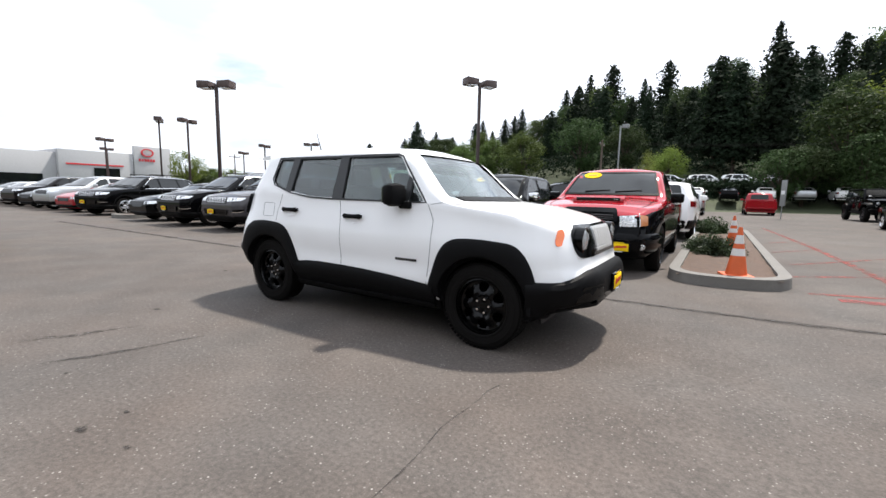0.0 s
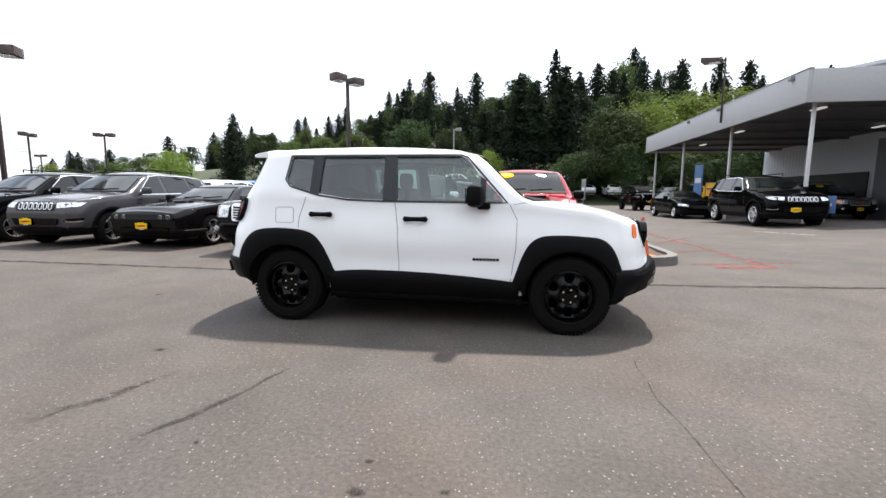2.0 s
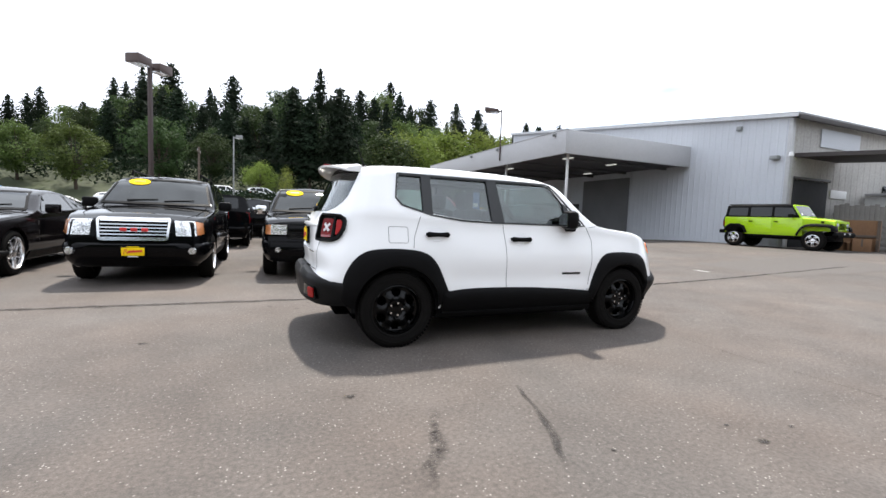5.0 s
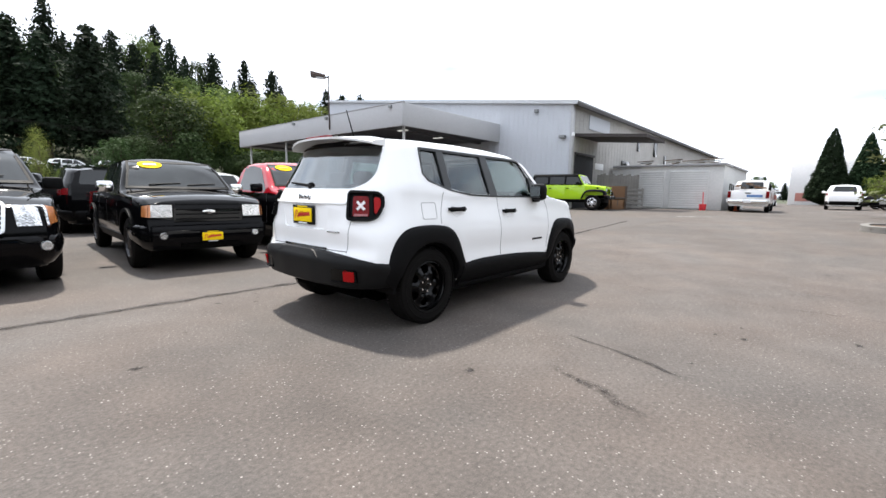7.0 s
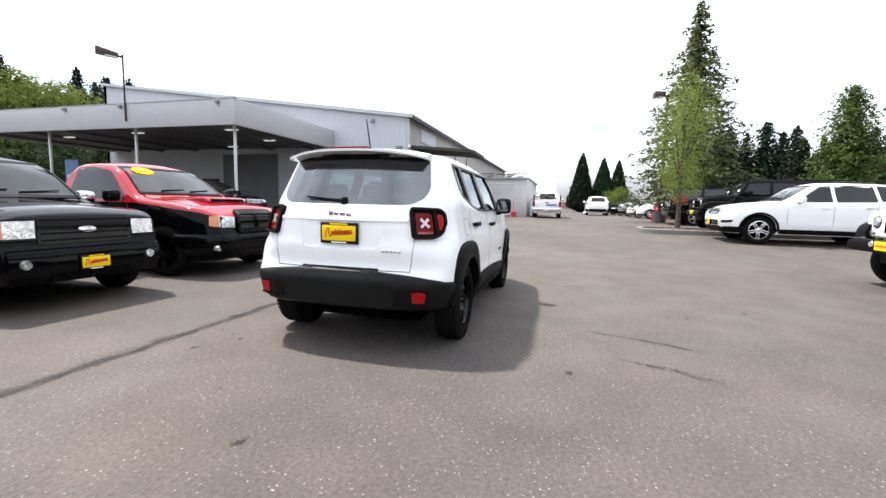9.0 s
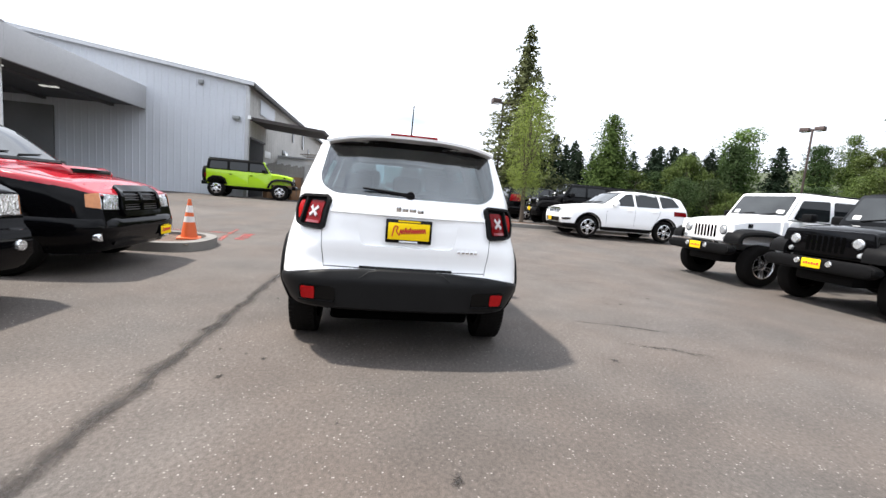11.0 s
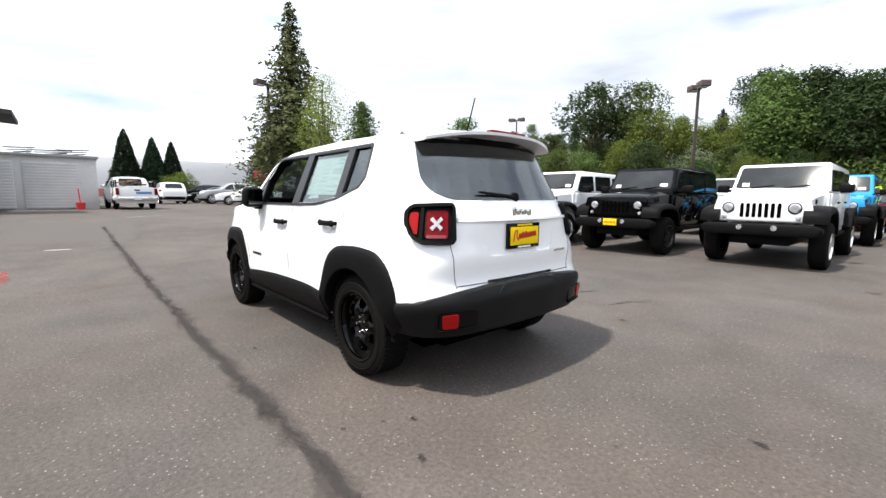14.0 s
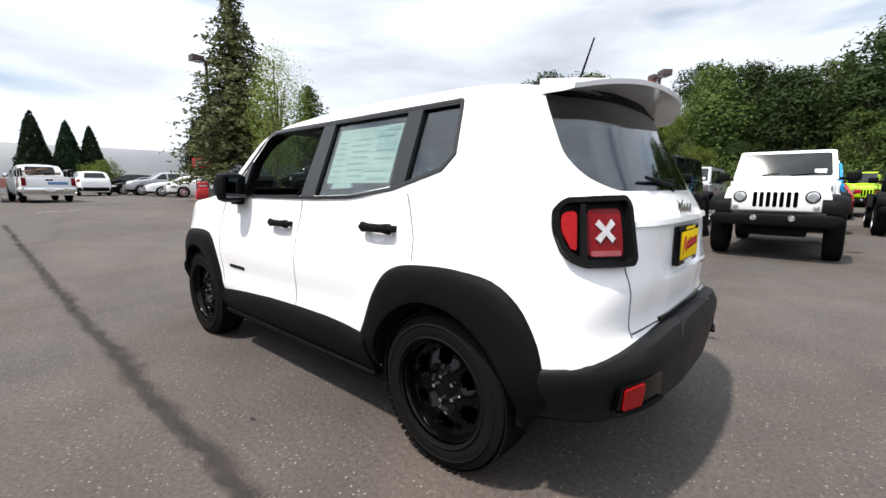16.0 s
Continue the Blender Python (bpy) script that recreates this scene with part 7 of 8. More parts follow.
for x_ in (-0.45, 0.0, 0.45):
    part("runner", B(x_ - 0.05, x_ + 0.05, 0.012, 0.10, 0.0, 1.2, 0.004), OLDWOOD, pal)
pal.matrix_world = at(21.7, 4.75, -70) @ pose(0, 0, 0, -12)
crate.matrix_world = at(19.95, 5.35, 200)
fen = thing("yard_fence", "grey wooden yard fence between workshop and shed", "fence")
for k in range(15):
    part("board", B(k * 0.2, k * 0.2 + 0.192, -0.015, 0.015, 0, 1.95 + 0.05 * (k % 3), 0.004), OLDWOOD, fen)
part("rail", B(0, 3.0, 0.015, 0.06, 0.4, 0.5), OLDWOOD, fen)
part("rail", B(0, 3.0, 0.015, 0.06, 1.5, 1.6), OLDWOOD, fen)
fen.matrix_world = at(21.5, 6.85, -32)

# far white hall and the showroom across the street
hall = thing("white_hall", "long plain white commercial hall beyond the lot", "building")
part("wall", B(66, 67, -34, 0.1, 0, 5.9, 0.02), WHITEWALL, hall)
part("wall", B(67, 92, -0.4, 0.1, 0, 5.9, 0.02), WHITEWALL, hall)
part("roof", B(66.4, 92, -34, -0.4, 5.8, 5.86, 0.02), ROOF, hall)
part("red_band", B(65.94, 66.0, -3.0, -0.6, 0.9, 1.9, 0.0), M("faded_red", (0.5, 0.22, 0.18), 0.8), hall)
for y in (-25, -18, -12):
    part("door", B(65.93, 66.0, y, y + 1.2, 0.4, 2.6, 0.01), POLE_G, hall)
show = thing("car_showroom", "distant pale car showroom with a tall sign wall", "building")
part("wall", B(-110, -95, -2, 24, -0.5, 7.0, 0.02), SHOWWALL, show)
part("wall", B(-112, -94, 24, 35.3, -0.5, 7.6, 0.02), SHOWWALL, show)
# darker wall colour here also carries the showroom's shade
part("wall", B(-112, -94.6, 34, 52, -0.5, 4.6, 0.02), WALL_OLD, show)
part("sign_wall", B(-94.5, -93.8, 35.5, 42.2, -0.5, 9.2, 0.02), SHOWWALL, show)
part("red_band", B(-93.98, -93.9, 25, 33.7, 5.0, 5.25, 0.0), SIGNRED, show)
part("window_band", B(-94.9, -94.8, 1, 22, 1.3, 3.2, 0.0), TINT, show)
part("entrance", B(-93.95, -93.85, 29, 33, 0, 4.6, 0.0), TINT, show)
part("window_band", B(-94.58, -94.5, 41.5, 51, 0.4, 3.6, 0.0), TINT, show)
ring_ = lathe([(0.62, -0.1), (0.80, -0.1), (0.80, 0.1), (0.62, 0.1)], 28, "z", (0, 0, 0), True)
bmesh.ops.transform(ring_, matrix=Matrix.Translation((-93.6, 37.8, 8.0)) @ Matrix.Diagonal((1, 1.4, 1, 1)) @ Matrix.Rotation(radians(90), 4, "Y"), verts=ring_.verts)
part("sign_ring", ring_, SIGNRED, show, "plain red ring sign")
sb = bmesh.new()
for k in range(6):
    box(sb, -93.8, -93.7, 36.3 + k * 0.5, 36.65 + k * 0.5, 6.3, 6.8)
part("sign_bars", sb, SIGNRED, show)
pyl = thing("red_pylon_sign", "red pylon sign with a white emblem shape", "sign")
part("board", B(-0.3, 0.3, -1.6, 1.6, 0, 4.2, 0.05), SIGNRED, pyl)
part("emblem", B(0.3, 0.34, -0.7, 0.7, 2.0, 3.2, 0.1), WHITEINK, pyl)
pyl.matrix_world = pose(-78, 10.5, 0, 0, 0, -10)

# poles with wires along the street below the wood
def power_line(points, h):
    for k, (x, y) in enumerate(points):
        th = thing("utility_pole", "weathered wooden utility pole with a crossbar and wires", "pole", "utility poles")
        part("pole", C((0, 0, 0), (0, 0, h + 0.8), 0.14, 0.10, 12), WOOD, th)
        part("crossbar", B(-0.06, 0.06, -1.1, 1.1, h + 0.2, h + 0.34, 0.01), WOOD, th)
        for y0 in (-1.0, 0.0, 1.0):
            part("insulator", C((0, y0, h + 0.34), (0, y0, h + 0.5), 0.05, 0.03, 8), POLE_G, th)
            if k + 1 < len(points):
                d = Vector(points[k + 1]) - Vector((x, y))
                q = [Vector((d.x * i / 14, y0 + d.y * i / 14, h + 0.5 - 3.6 * (i / 14) * (1 - i / 14))) for i in range(15)]
                part("wire", tube(q, 0.010, 5), RUBBER, th)
        th.matrix_world = pose(x, y, 0)


power_line([(-74, 44), (-44, 47.5), (-9, 48.5), (32, 50.0)], 6.9)
blue = thing("shade_canopy", "long blue fabric shade canopy over the far car row", "canopy")
for k in range(5):
    part("roof", prism(rounded([(-2.0, 2.35), (2.0, 2.35), (2.0, 2.46), (0.0, 2.75), (-2.0, 2.46)], 0.03), "y", 2.3 * k, 2.3 * k + 2.25), SIGNBLUE, blue)
    for x in (-1.9, 1.9):
        part("post", C((x, 2.3 * k + 0.1, 0), (x, 2.3 * k + 0.1, 2.4), 0.05, None, 8), POLE_G, blue)
blue.matrix_world = pose(-24, 44, 0, 0, 0, 90)

# planted island with kerb, cones and shrubs
isl = thing("planted_island", "long kerbed planting island covered with bark mulch", "planter", "", "structure")
IX0, IX1, IY0, IY1 = 2.2, 3.75, 3.1, 15.0


def island(th, x0, x1, y0, y1, ends=(True, False)):
    out = rounded([(x0, y0), (x1, y0), (x1, y1), (x0, y1)], 0.75, 7)
    inn = rounded([(x0 + 0.17, y0 + 0.17), (x1 - 0.17, y0 + 0.17), (x1 - 0.17, y1 - 0.17), (x0 + 0.17, y1 - 0.17)], 0.6, 7)
    bm = bmesh.new()
    ro = [bm.verts.new((x, y, lot_z(x, y) - 0.05)) for x, y in out]
    rt = [bm.verts.new((x + (0.02 if x < (x0 + x1) / 2 else -0.02), y, lot_z(x, y) + 0.15)) for x, y in out]
    it = [bm.verts.new((x, y, lot_z(x, y) + 0.155)) for x, y in inn]
    ib = [bm.verts.new((x, y, lot_z(x, y) + 0.0)) for x, y in inn]
    n = len(out)
    for i in range(n):
        j = (i + 1) % n
        for a, b in ((ro, rt), (rt, it), (it, ib)):
            bm.faces.new((a[i], a[j], b[j], b[i]))
    bmesh.ops.recalc_face_normals(bm, faces=bm.faces[:])
    part("kerb", bm, CONCRETE, th, "worn concrete kerb", True)
    xs, ys = np.linspace(x0 + 0.15, x1 - 0.15, 9), np.linspace(y0 + 0.15, y1 - 0.15, 24)
    rnd = random.Random(5)
    vs = [(x, y, lot_z(x, y) + 0.10 + rnd.uniform(0, 0.035)) for y in ys for x in xs]
    fs = [(j * 9 + i, j * 9 + i + 1, j * 9 + 10 + i, j * 9 + 9 + i) for j in range(23) for i in range(8)]
    raw("mulch", vs, fs, MULCH, th, True)


island(isl, IX0, IX1, IY0, IY1)
isl2 = thing("planted_island", "kerbed planting island with a young tree", "planter", "", "structure")
island(isl2, 11.15, 12.62, -11.0, -4.2)
isl3 = thing("planted_island", "low kerbed island between parked cars", "planter", "", "structure")
island(isl3, -17.6, -16.2, 3.4, 9.0)


def cone(x, y, z):
    th = thing("traffic_cone", "orange traffic cone with two white reflective collars", "traffic cone", "traffic cones")
    part("base", B(-0.18, 0.18, -0.18, 0.18, 0, 0.035, 0.012), ORANGE, th)
    def ring(a, b, ra, rb, mt):
        part("collar" if mt is CONEWHITE else "body", lathe([(ra, a), (rb, b), (rb - 0.01, b), (ra - 0.01, a)], 28, "z", (0, 0, 0), True), mt, th)
    r = lambda h: 0.14 - 0.118 * h / 0.7
    for a, b, mt in ((0.03, 0.30, ORANGE), (0.30, 0.40, CONEWHITE), (0.40, 0.47, ORANGE), (0.47, 0.59, CONEWHITE), (0.59, 0.70, ORANGE)):
        ring(a, b, r(a), r(b), mt)
    th.matrix_world = pose(x, y, z, 0, 0, 17)


cone(3.08, 3.52, 0.13)
cone(3.15, 8.6, 0.13)
cone(24.0, 0.2, 0.45)


# ---------------------------------------------------------------- plants
def leaf_cloud(name, centres, size, rnd, material, parent, squash=1.0, slim=0.45, out=None, loose=0.55):
    """Many small leaf blades, one per centre."""
    n = len(centres)
    c = np.asarray(centres)
    a, b = rnd.normal(size=(n, 3)), rnd.normal(size=(n, 3))
    a[:, 2] *= squash
    a /= np.linalg.norm(a, axis=1, keepdims=True)
    b -= (a * b).sum(1, keepdims=True) * a
    b /= np.linalg.norm(b, axis=1, keepdims=True)
    if out is not None:
        # blades lie roughly along the surface of their clump
        o = np.asarray(out) + rnd.normal(size=(n, 3)) * loose
        o /= np.linalg.norm(o, axis=1, keepdims=True)
        a -= (a * o).sum(1, keepdims=True) * o
        a /= np.linalg.norm(a, axis=1, keepdims=True)
        b = np.cross(o, a)
    s = size * rnd.uniform(0.6, 1.35, (n, 1))
    v = np.stack([c - a * s, c + a * s * 0.8 - b * s * slim, c + a * s * 0.7 + b * s * slim], 1).reshape(-1, 3)
    f = np.arange(3 * n).reshape(-1, 3)
    return raw(name, v.tolist(), f.tolist(), material, parent, False)


def conifer(seed, h=10.0, spread=0.19, taper=0.85, rows=40, sub=0.13, fluff=0.21, material=FIR, density=1.0, name="conifer", label="tall dark evergreen fir on the wooded slope", leaf=0.26, bare=0.10):
    rnd = np.random.default_rng(seed)
    th = thing(name, label, "tree", "")
    part("trunk", C((0, 0, -0.3), (0, 0, h * 0.97), h * 0.016, 0.01, 8), BARK, th)
    pts = []
    levels = int(rows * density)
    for i in range(levels):
        f = (i + rnd.uniform(0, 1)) / levels
        z = h * (bare + (1 - bare) * f)
        reach = h * spread * (1 - f) ** taper * (1 - 0.35 * max(0, 0.18 - f) / 0.18) * rnd.uniform(0.72, 1.18) + 0.10
        nb = int(5 + 4 * (1 - f))
        a0 = rnd.uniform(0, 6.28)
        for k in range(nb):
            a = a0 + 6.28 * k / nb + rnd.uniform(-0.3, 0.3)
            L = reach * rnd.uniform(0.6, 1.15)
            m = max(3, int(L / sub * density))
            for q in range(m):
                t = (q + rnd.uniform(0.2, 1)) / m
                droop = -0.34 * L * t * t + 0.10 * L * t
                w = fluff * L * (1 - abs(t - 0.4)) + 0.03
                pts.append((math.cos(a) * L * t + rnd.normal() * w, math.sin(a) * L * t + rnd.normal() * w, z + droop + rnd.normal() * 0.07))
    pts.append((0, 0, h))
    flat = np.array(pts)
    outs = np.stack([flat[:, 0], flat[:, 1], np.zeros(len(pts))], 1)
    outs = outs / (np.linalg.norm(outs, axis=1, keepdims=True) + 0.05) * 0.8 + (0, 0, 0.7)
    leaf_cloud("crown", pts, leaf, rnd, material, th, 0.5, 0.55, outs, 0.7)
    return th


def cypress(seed, h=10.0, wide=0.15, count=16000, label=""):
    """A dense clipped cone of small sprays round a short trunk."""
    rnd = np.random.default_rng(seed)
    th = thing("cypress", label, "tree", "")
    part("trunk", C((0, 0, -0.3), (0, 0, h * 0.9), h * 0.014, 0.01, 8), BARK, th)
    f, a = 1 - np.sqrt(rnd.uniform(0, 1, count)), rnd.uniform(0, 2 * math.pi, count)
    r = h * wide * np.minimum(1, (f + 0.02) * 9) * (1 - f) ** 0.8 * (1 + 0.08 * np.sin(4 * a + 9 * f) + 0.06 * np.sin(9 * a - 25 * f)) * rnd.uniform(0.78, 1.03, count)
    leaf_cloud("crown", np.stack([r * np.cos(a), r * np.sin(a), h * (0.03 + 0.97 * f)], 1), 0.15, rnd, CYPRESS, th, 1.6)
    return th


def broadleaf(seed, h=10.0, wide=0.38, material=LEAF, count=7600, name="broadleaf_tree", label="leafy green broadleaf tree", leaf=0.17, trunk=0.22, lobes=22, limbs=False):
    rnd = np.random.default_rng(seed)
    th = thing(name, label, "tree", "")
    wood = bmesh.new()
    cyl(wood, (0, 0, -0.2), (0.02 * h, 0, h * trunk * 1.6), h * 0.02, h * 0.012, 9)
    pts, outs = [], []
    blobs = []
    for k in range(lobes):
        f = rnd.uniform(trunk, 0.92)
        env = math.sin(math.pi * min(1, max(0.08, (f - trunk * 0.7) / (1.05 - trunk * 0.7)))) ** 0.7
        a, r = rnd.uniform(0, 6.28), h * wide * env * math.sqrt(rnd.uniform(0.15, 1)) * 0.72
        blobs.append((math.cos(a) * r, math.sin(a) * r, f * h, h * rnd.uniform(0.09, 0.17) * (0.6 + 0.6 * env)))
    blobs.append((0, 0, h * 0.90, h * 0.10))
    for x, y, z, r in blobs:
        limb = ((0, 0, h * trunk * rnd.uniform(0.9, 1.5)), (x * 0.9, y * 0.9, z - r * 0.3), h * 0.008, h * 0.003, 6)
        if limbs:
            part("limb", C(*limb), BARK, th)
        else:
            cyl(wood, *limb)
        n = int(count / len(blobs))
        d = rnd.normal(size=(n, 3))
        d /= np.linalg.norm(d, axis=1, keepdims=True)
        rad = r * (rnd.uniform(0.45, 1.12, (n, 1)) ** 0.6) * (1 + 0.25 * np.sin(5 * d[:, :1] + 3 * d[:, 1:2] + seed))
        pts += (d * rad * (1, 1, 0.85) + (x, y, z)).tolist()
        outs += (d * 0.8 + (x / (h * wide) * 0.4, y / (h * wide) * 0.4, 0.35)).tolist()
    part("trunk", wood, BARK, th)
    pts = np.array(pts)
    pts[:, 2] *= h / pts[:, 2].max()
    leaf_cloud("crown", pts, leaf, rnd, material, th, 0.8, 0.45, outs)
    return th


def shrub(seed, r=0.38, material=SHRUB, count=4200, leaf=0.03, label="low dense green shrub"):
    rnd = np.random.default_rng(seed)
    th = thing("shrub", label, "shrub", "")
    d = rnd.normal(size=(count, 3))
    d /= np.linalg.norm(d, axis=1, keepdims=True)
    d[:, 2] = np.abs(d[:, 2])
    p = d * r * rnd.uniform(0.5, 1.05, (count, 1)) * (1.1, 1.1, 0.95) * (1 + 0.22 * np.sin(6 * d[:, :1] + 4 * d[:, 1:2] + seed))
    leaf_cloud("leaves", p.tolist(), leaf, rnd, material, th)
    st = bmesh.new()
    for k in range(6):
        a = k
        cyl(st, (0, 0, -0.05), (math.cos(a) * r * 0.5, math.sin(a) * r * 0.5, r * 0.5), 0.015, 0.006, 6)
    part("stems", st, BARK, th)
    return th


def stand(proto, x, y, h, turn, first, wide=1.0):
    """Set a tree of height h on the land; the prototype itself serves first."""
    base = max(land_z(x, y), lot_z(x, y) - 0.1)
    k = h / 10.0
    m = pose(x, y, base, 0, 0, turn) @ Matrix.Diagonal((k * wide, k * wide, k, 1))
    if first:
        proto.matrix_world = m
        return proto
    return copy_thing(proto, m @ Matrix.Diagonal((1 / proto.scale.x, 1 / proto.scale.y, 1 / proto.scale.z, 1)))


firs = [conifer(11, spread=0.27, leaf=0.20, density=1.35, taper=0.62), conifer(12, spread=0.25, bare=0.12, leaf=0.20, taper=0.5, density=1.35), conifer(13, spread=0.30, leaf=0.20, taper=0.6, density=1.35), conifer(14, spread=0.22, bare=0.12, leaf=0.20, taper=0.45, density=1.35)]
leafy = [broadleaf(21, material=LEAF), broadleaf(22, material=LEAF_Y, wide=0.42), broadleaf(23, material=LEAF_D), broadleaf(24, material=LEAF, wide=0.30)]
slim_trees = [broadleaf(25, material=LEAF, wide=0.17, lobes=34, trunk=0.12), broadleaf(26, material=LEAF_D, wide=0.20, lobes=34, trunk=0.12)]
used = set()


def plant(protos, i, x, y, h, turn, wide=1.0):
    p = protos[i % len(protos)]
    stand(p, x, y, h, turn, id(p) not in used, wide)
    used.add(id(p))


def wood_row(eye, table, dist, step, share, kinds, seed, jitter=6.0, cut_top=0.12):
    """A belt of trees whose tops follow a skyline (bearing, rise in degrees) seen from eye."""
    rnd = random.Random(seed)
    azs, els = zip(*table)
    a = azs[0]
    while (a - azs[0]) * (azs[-1] - azs[0]) >= 0 and abs(a - azs[0]) <= abs(azs[-1] - azs[0]):
        az = a + rnd.uniform(-0.4, 0.4) * step
        o = np.argsort(azs)
        el = float(np.interp(az, np.array(azs)[o], np.array(els)[o]))
        d = dist + rnd.uniform(-jitter, jitter)
        x, y = eye[0] + d * math.cos(radians(az)), eye[1] + d * math.sin(radians(az))
        top = 1.2 + d * math.tan(radians(el)) * share * rnd.uniform(1 - 2 * cut_top, 1.02)
        base = land_z(x, y)
        h = top - base
        if h > 2.0:
            protos, mix = kinds[0 if rnd.random() < kinds[2] else 1], rnd.randrange(4)
            h *= 1.0 if protos is kinds[0] or kinds[2] < 0.5 else 0.78
            plant(protos, mix, x, y, h, rnd.uniform(0, 360), rnd.uniform(0.8, 1.1) * (1.1 if h < 12 else 0.95))
        a += step if azs[-1] > azs[0] else -step


EYE_N, EYE_S = (0.3, -4.7), (-3.7, 2.2)
ridge = [(40, 9.0), (52, 10.5), (60, 11.5), (66, 12.5), (70, 12.8), (75, 14.8), (79, 16.2), (82, 15.0), (84, 15.4), (88, 15.0), (92, 13.2), (98, 13.0), (103, 13.6), (108, 11.0), (112, 9.0), (118, 8.2), (124, 7.5), (128, 6.2), (134, 4.5), (142, 3.4)]
wood_row(EYE_N, ridge, 135, 1.25, 1.15, (firs, [leafy[2], leafy[0], leafy[2], leafy[3]], 0.64), 1, 12)
wood_row(EYE_N, [(r[0], r[1] * 0.88) for r in ridge if r[0] < 126], 105, 1.5, 1.10, (firs, [leafy[2], leafy[2], leafy[0], leafy[2]], 0.45), 2, 8, 0.15)
for az, d, el in ((83.6, 70, 15.4), (87.0, 71, 14.0), (89.0, 74, 14.9), (91.5, 80, 12.0), (81.5, 82, 12.5), (96, 82, 12.0), (101, 84, 12.8), (104, 85, 13.2), (107, 82, 10.5), (124.4, 90, 9.2), (57, 95, 12.0), (52, 95, 11.0), (47, 95, 11.3)):
    x, y = EYE_N[0] + d * math.cos(radians(az)), EYE_N[1] + d * math.sin(radians(az))
    plant(firs, int(az) % 4, x, y, 1.2 + d * math.tan(radians(el)) - land_z(x, y), az * 7, 1.1)
for az, d, el, m in ((66, 66, 12.2, 1), (70, 64, 11.6, 1), (74, 66, 11.2, 1), (77.5, 62, 10.4, 2), (62, 70, 11.5, 1), (93, 66, 6.0, 1), (80.5, 58, 5.5, 2), (98, 72, 8.5, 2), (103, 70, 9.5, 2), (110, 70, 8.0, 0), (114, 75, 7.4, 0), (118, 72, 6.8, 0), (121, 80, 7.2, 2), (131, 60, 5.0, 1), (136, 70, 3.4, 0), (141, 80, 3.0, 1)):
    x, y = EYE_N[0] + d * math.cos(radians(az)), EYE_N[1] + d * math.sin(radians(az))
    plant(leafy, m, x, y, 1.2 + d * math.tan(radians(el)) - land_z(x, y), az * 5, 1.25)
# added low row: its dark leaves stand in for shade on the lower crowns
for k in range(13):
    az, d = 57 + 2.1 * k, 57 + 3 * (k % 3)
    x, y = EYE_N[0] + d * math.cos(radians(az)), EYE_N[1] + d * math.sin(radians(az))
    plant([leafy[2], slim_trees[1]], k % 2, x, y, 1.2 + d * math.tan(radians((5.2, 6.4, 4.8, 5.8)[k % 4])) - land_z(x, y), 41 * k, 1.35)
south = [(-33, 6.5), (-36, 6.5), (-42, 8.4), (-48, 8.8), (-55, 9.2), (-60, 12.0), (-63, 12.6), (-67, 10.5), (-70, 8.8), (-74, 10.0), (-78, 13.4), (-83, 12.6), (-87, 11.2), (-92, 13.0), (-100, 13.8), (-112, 13.8)]
wood_row(EYE_S, south, 62, 2.9, 1.03, (firs, [leafy[0], slim_trees[0], leafy[2], slim_trees[1]], 0.36), 3, 6, 0.12)
wood_row(EYE_S, [(a, e * 0.62) for a, e in south], 48, 3.0, 1.0, (firs, leafy, 0.0), 4, 5, 0.2)
wood_row(EYE_S, [(-66, 9.2), (-76, 9.5), (-80, 10), (-112, 15)], 95, 2.0, 1.0, (firs, leafy, 0.9), 5, 8, 0.1)
plant(firs, 0, -44.4, 60, 10.0, 40, 0.95)
plant(leafy, 1, -60, 28, 6.9, 40, 0.85)
plant(leafy, 0, -70, 37.5, 5.2, 140, 1.2)
plant(leafy, 2, -66, 33.5, 4.2, 10, 1.0)
for k, (x, z, kind) in enumerate(((22.8, 14.2, 2), (19.0, 14.3, 4), (26.2, 10.6, 4), (15.6, 10.6, 1), (31, 10.0, 0), (38.9, 9.6, 1), (45.4, 13.4, 4), (10.7, 9.6, 1), (8.0, 12.2, 4), (5.6, 12.4, 4), (3.6, 12.7, 5), (1.6, 11.6, 2), (0.2, 11.2, 5),
                                  (-1.8, 11.9, 4), (-3.4, 10.8, 2), (-5.0, 13.3, 5), (-7.4, 15.0, 4), (-9.8, 14.5, 5), (-12.5, 15.0, 2))):
    y = -45 - 2.5 * (k % 3)
    plant(leafy + slim_trees, kind, x, y, z - land_z(x, y), 53 * k, 1.15 if kind < 4 else 1.3)
for k, (x, z) in enumerate(((-3, 15.0), (-6.5, 16.5), (-10, 17.2), (-14, 17.5), (11.5, 11.5), (13.8, 11.0))):
    plant(firs, k, x, -60 - k, z - land_z(x, -60), 61 * k, 1.0)
plant(leafy, 1, 52, -7.9, 3.6, 20, 1.3)
for az, d in ((150, 120), (156, 130), (163, 135), (147, 90), (170, 140)):
    x, y = EYE_N[0] + d * math.cos(radians(az)), EYE_N[1] + d * math.sin(radians(az))
    plant(leafy, int(az) % 2, x, y, 5.5, az * 3, 1.3)

big = conifer(31, spread=0.235, taper=1.0, material=FIR2, density=2.0, rows=26, sub=0.045, fluff=0.10, name="spruce", label="tall grey-green spruce behind the parked cars", leaf=0.09)
stand(big, 20.2, -7.7, 11.1, 40, True, 1.42)
young = broadleaf(33, material=LEAF_M, wide=0.16, count=12500, leaf=0.062, lobes=30, name="young_maple", label="slim young tree in a kerbed island", trunk=0.28, limbs=True)
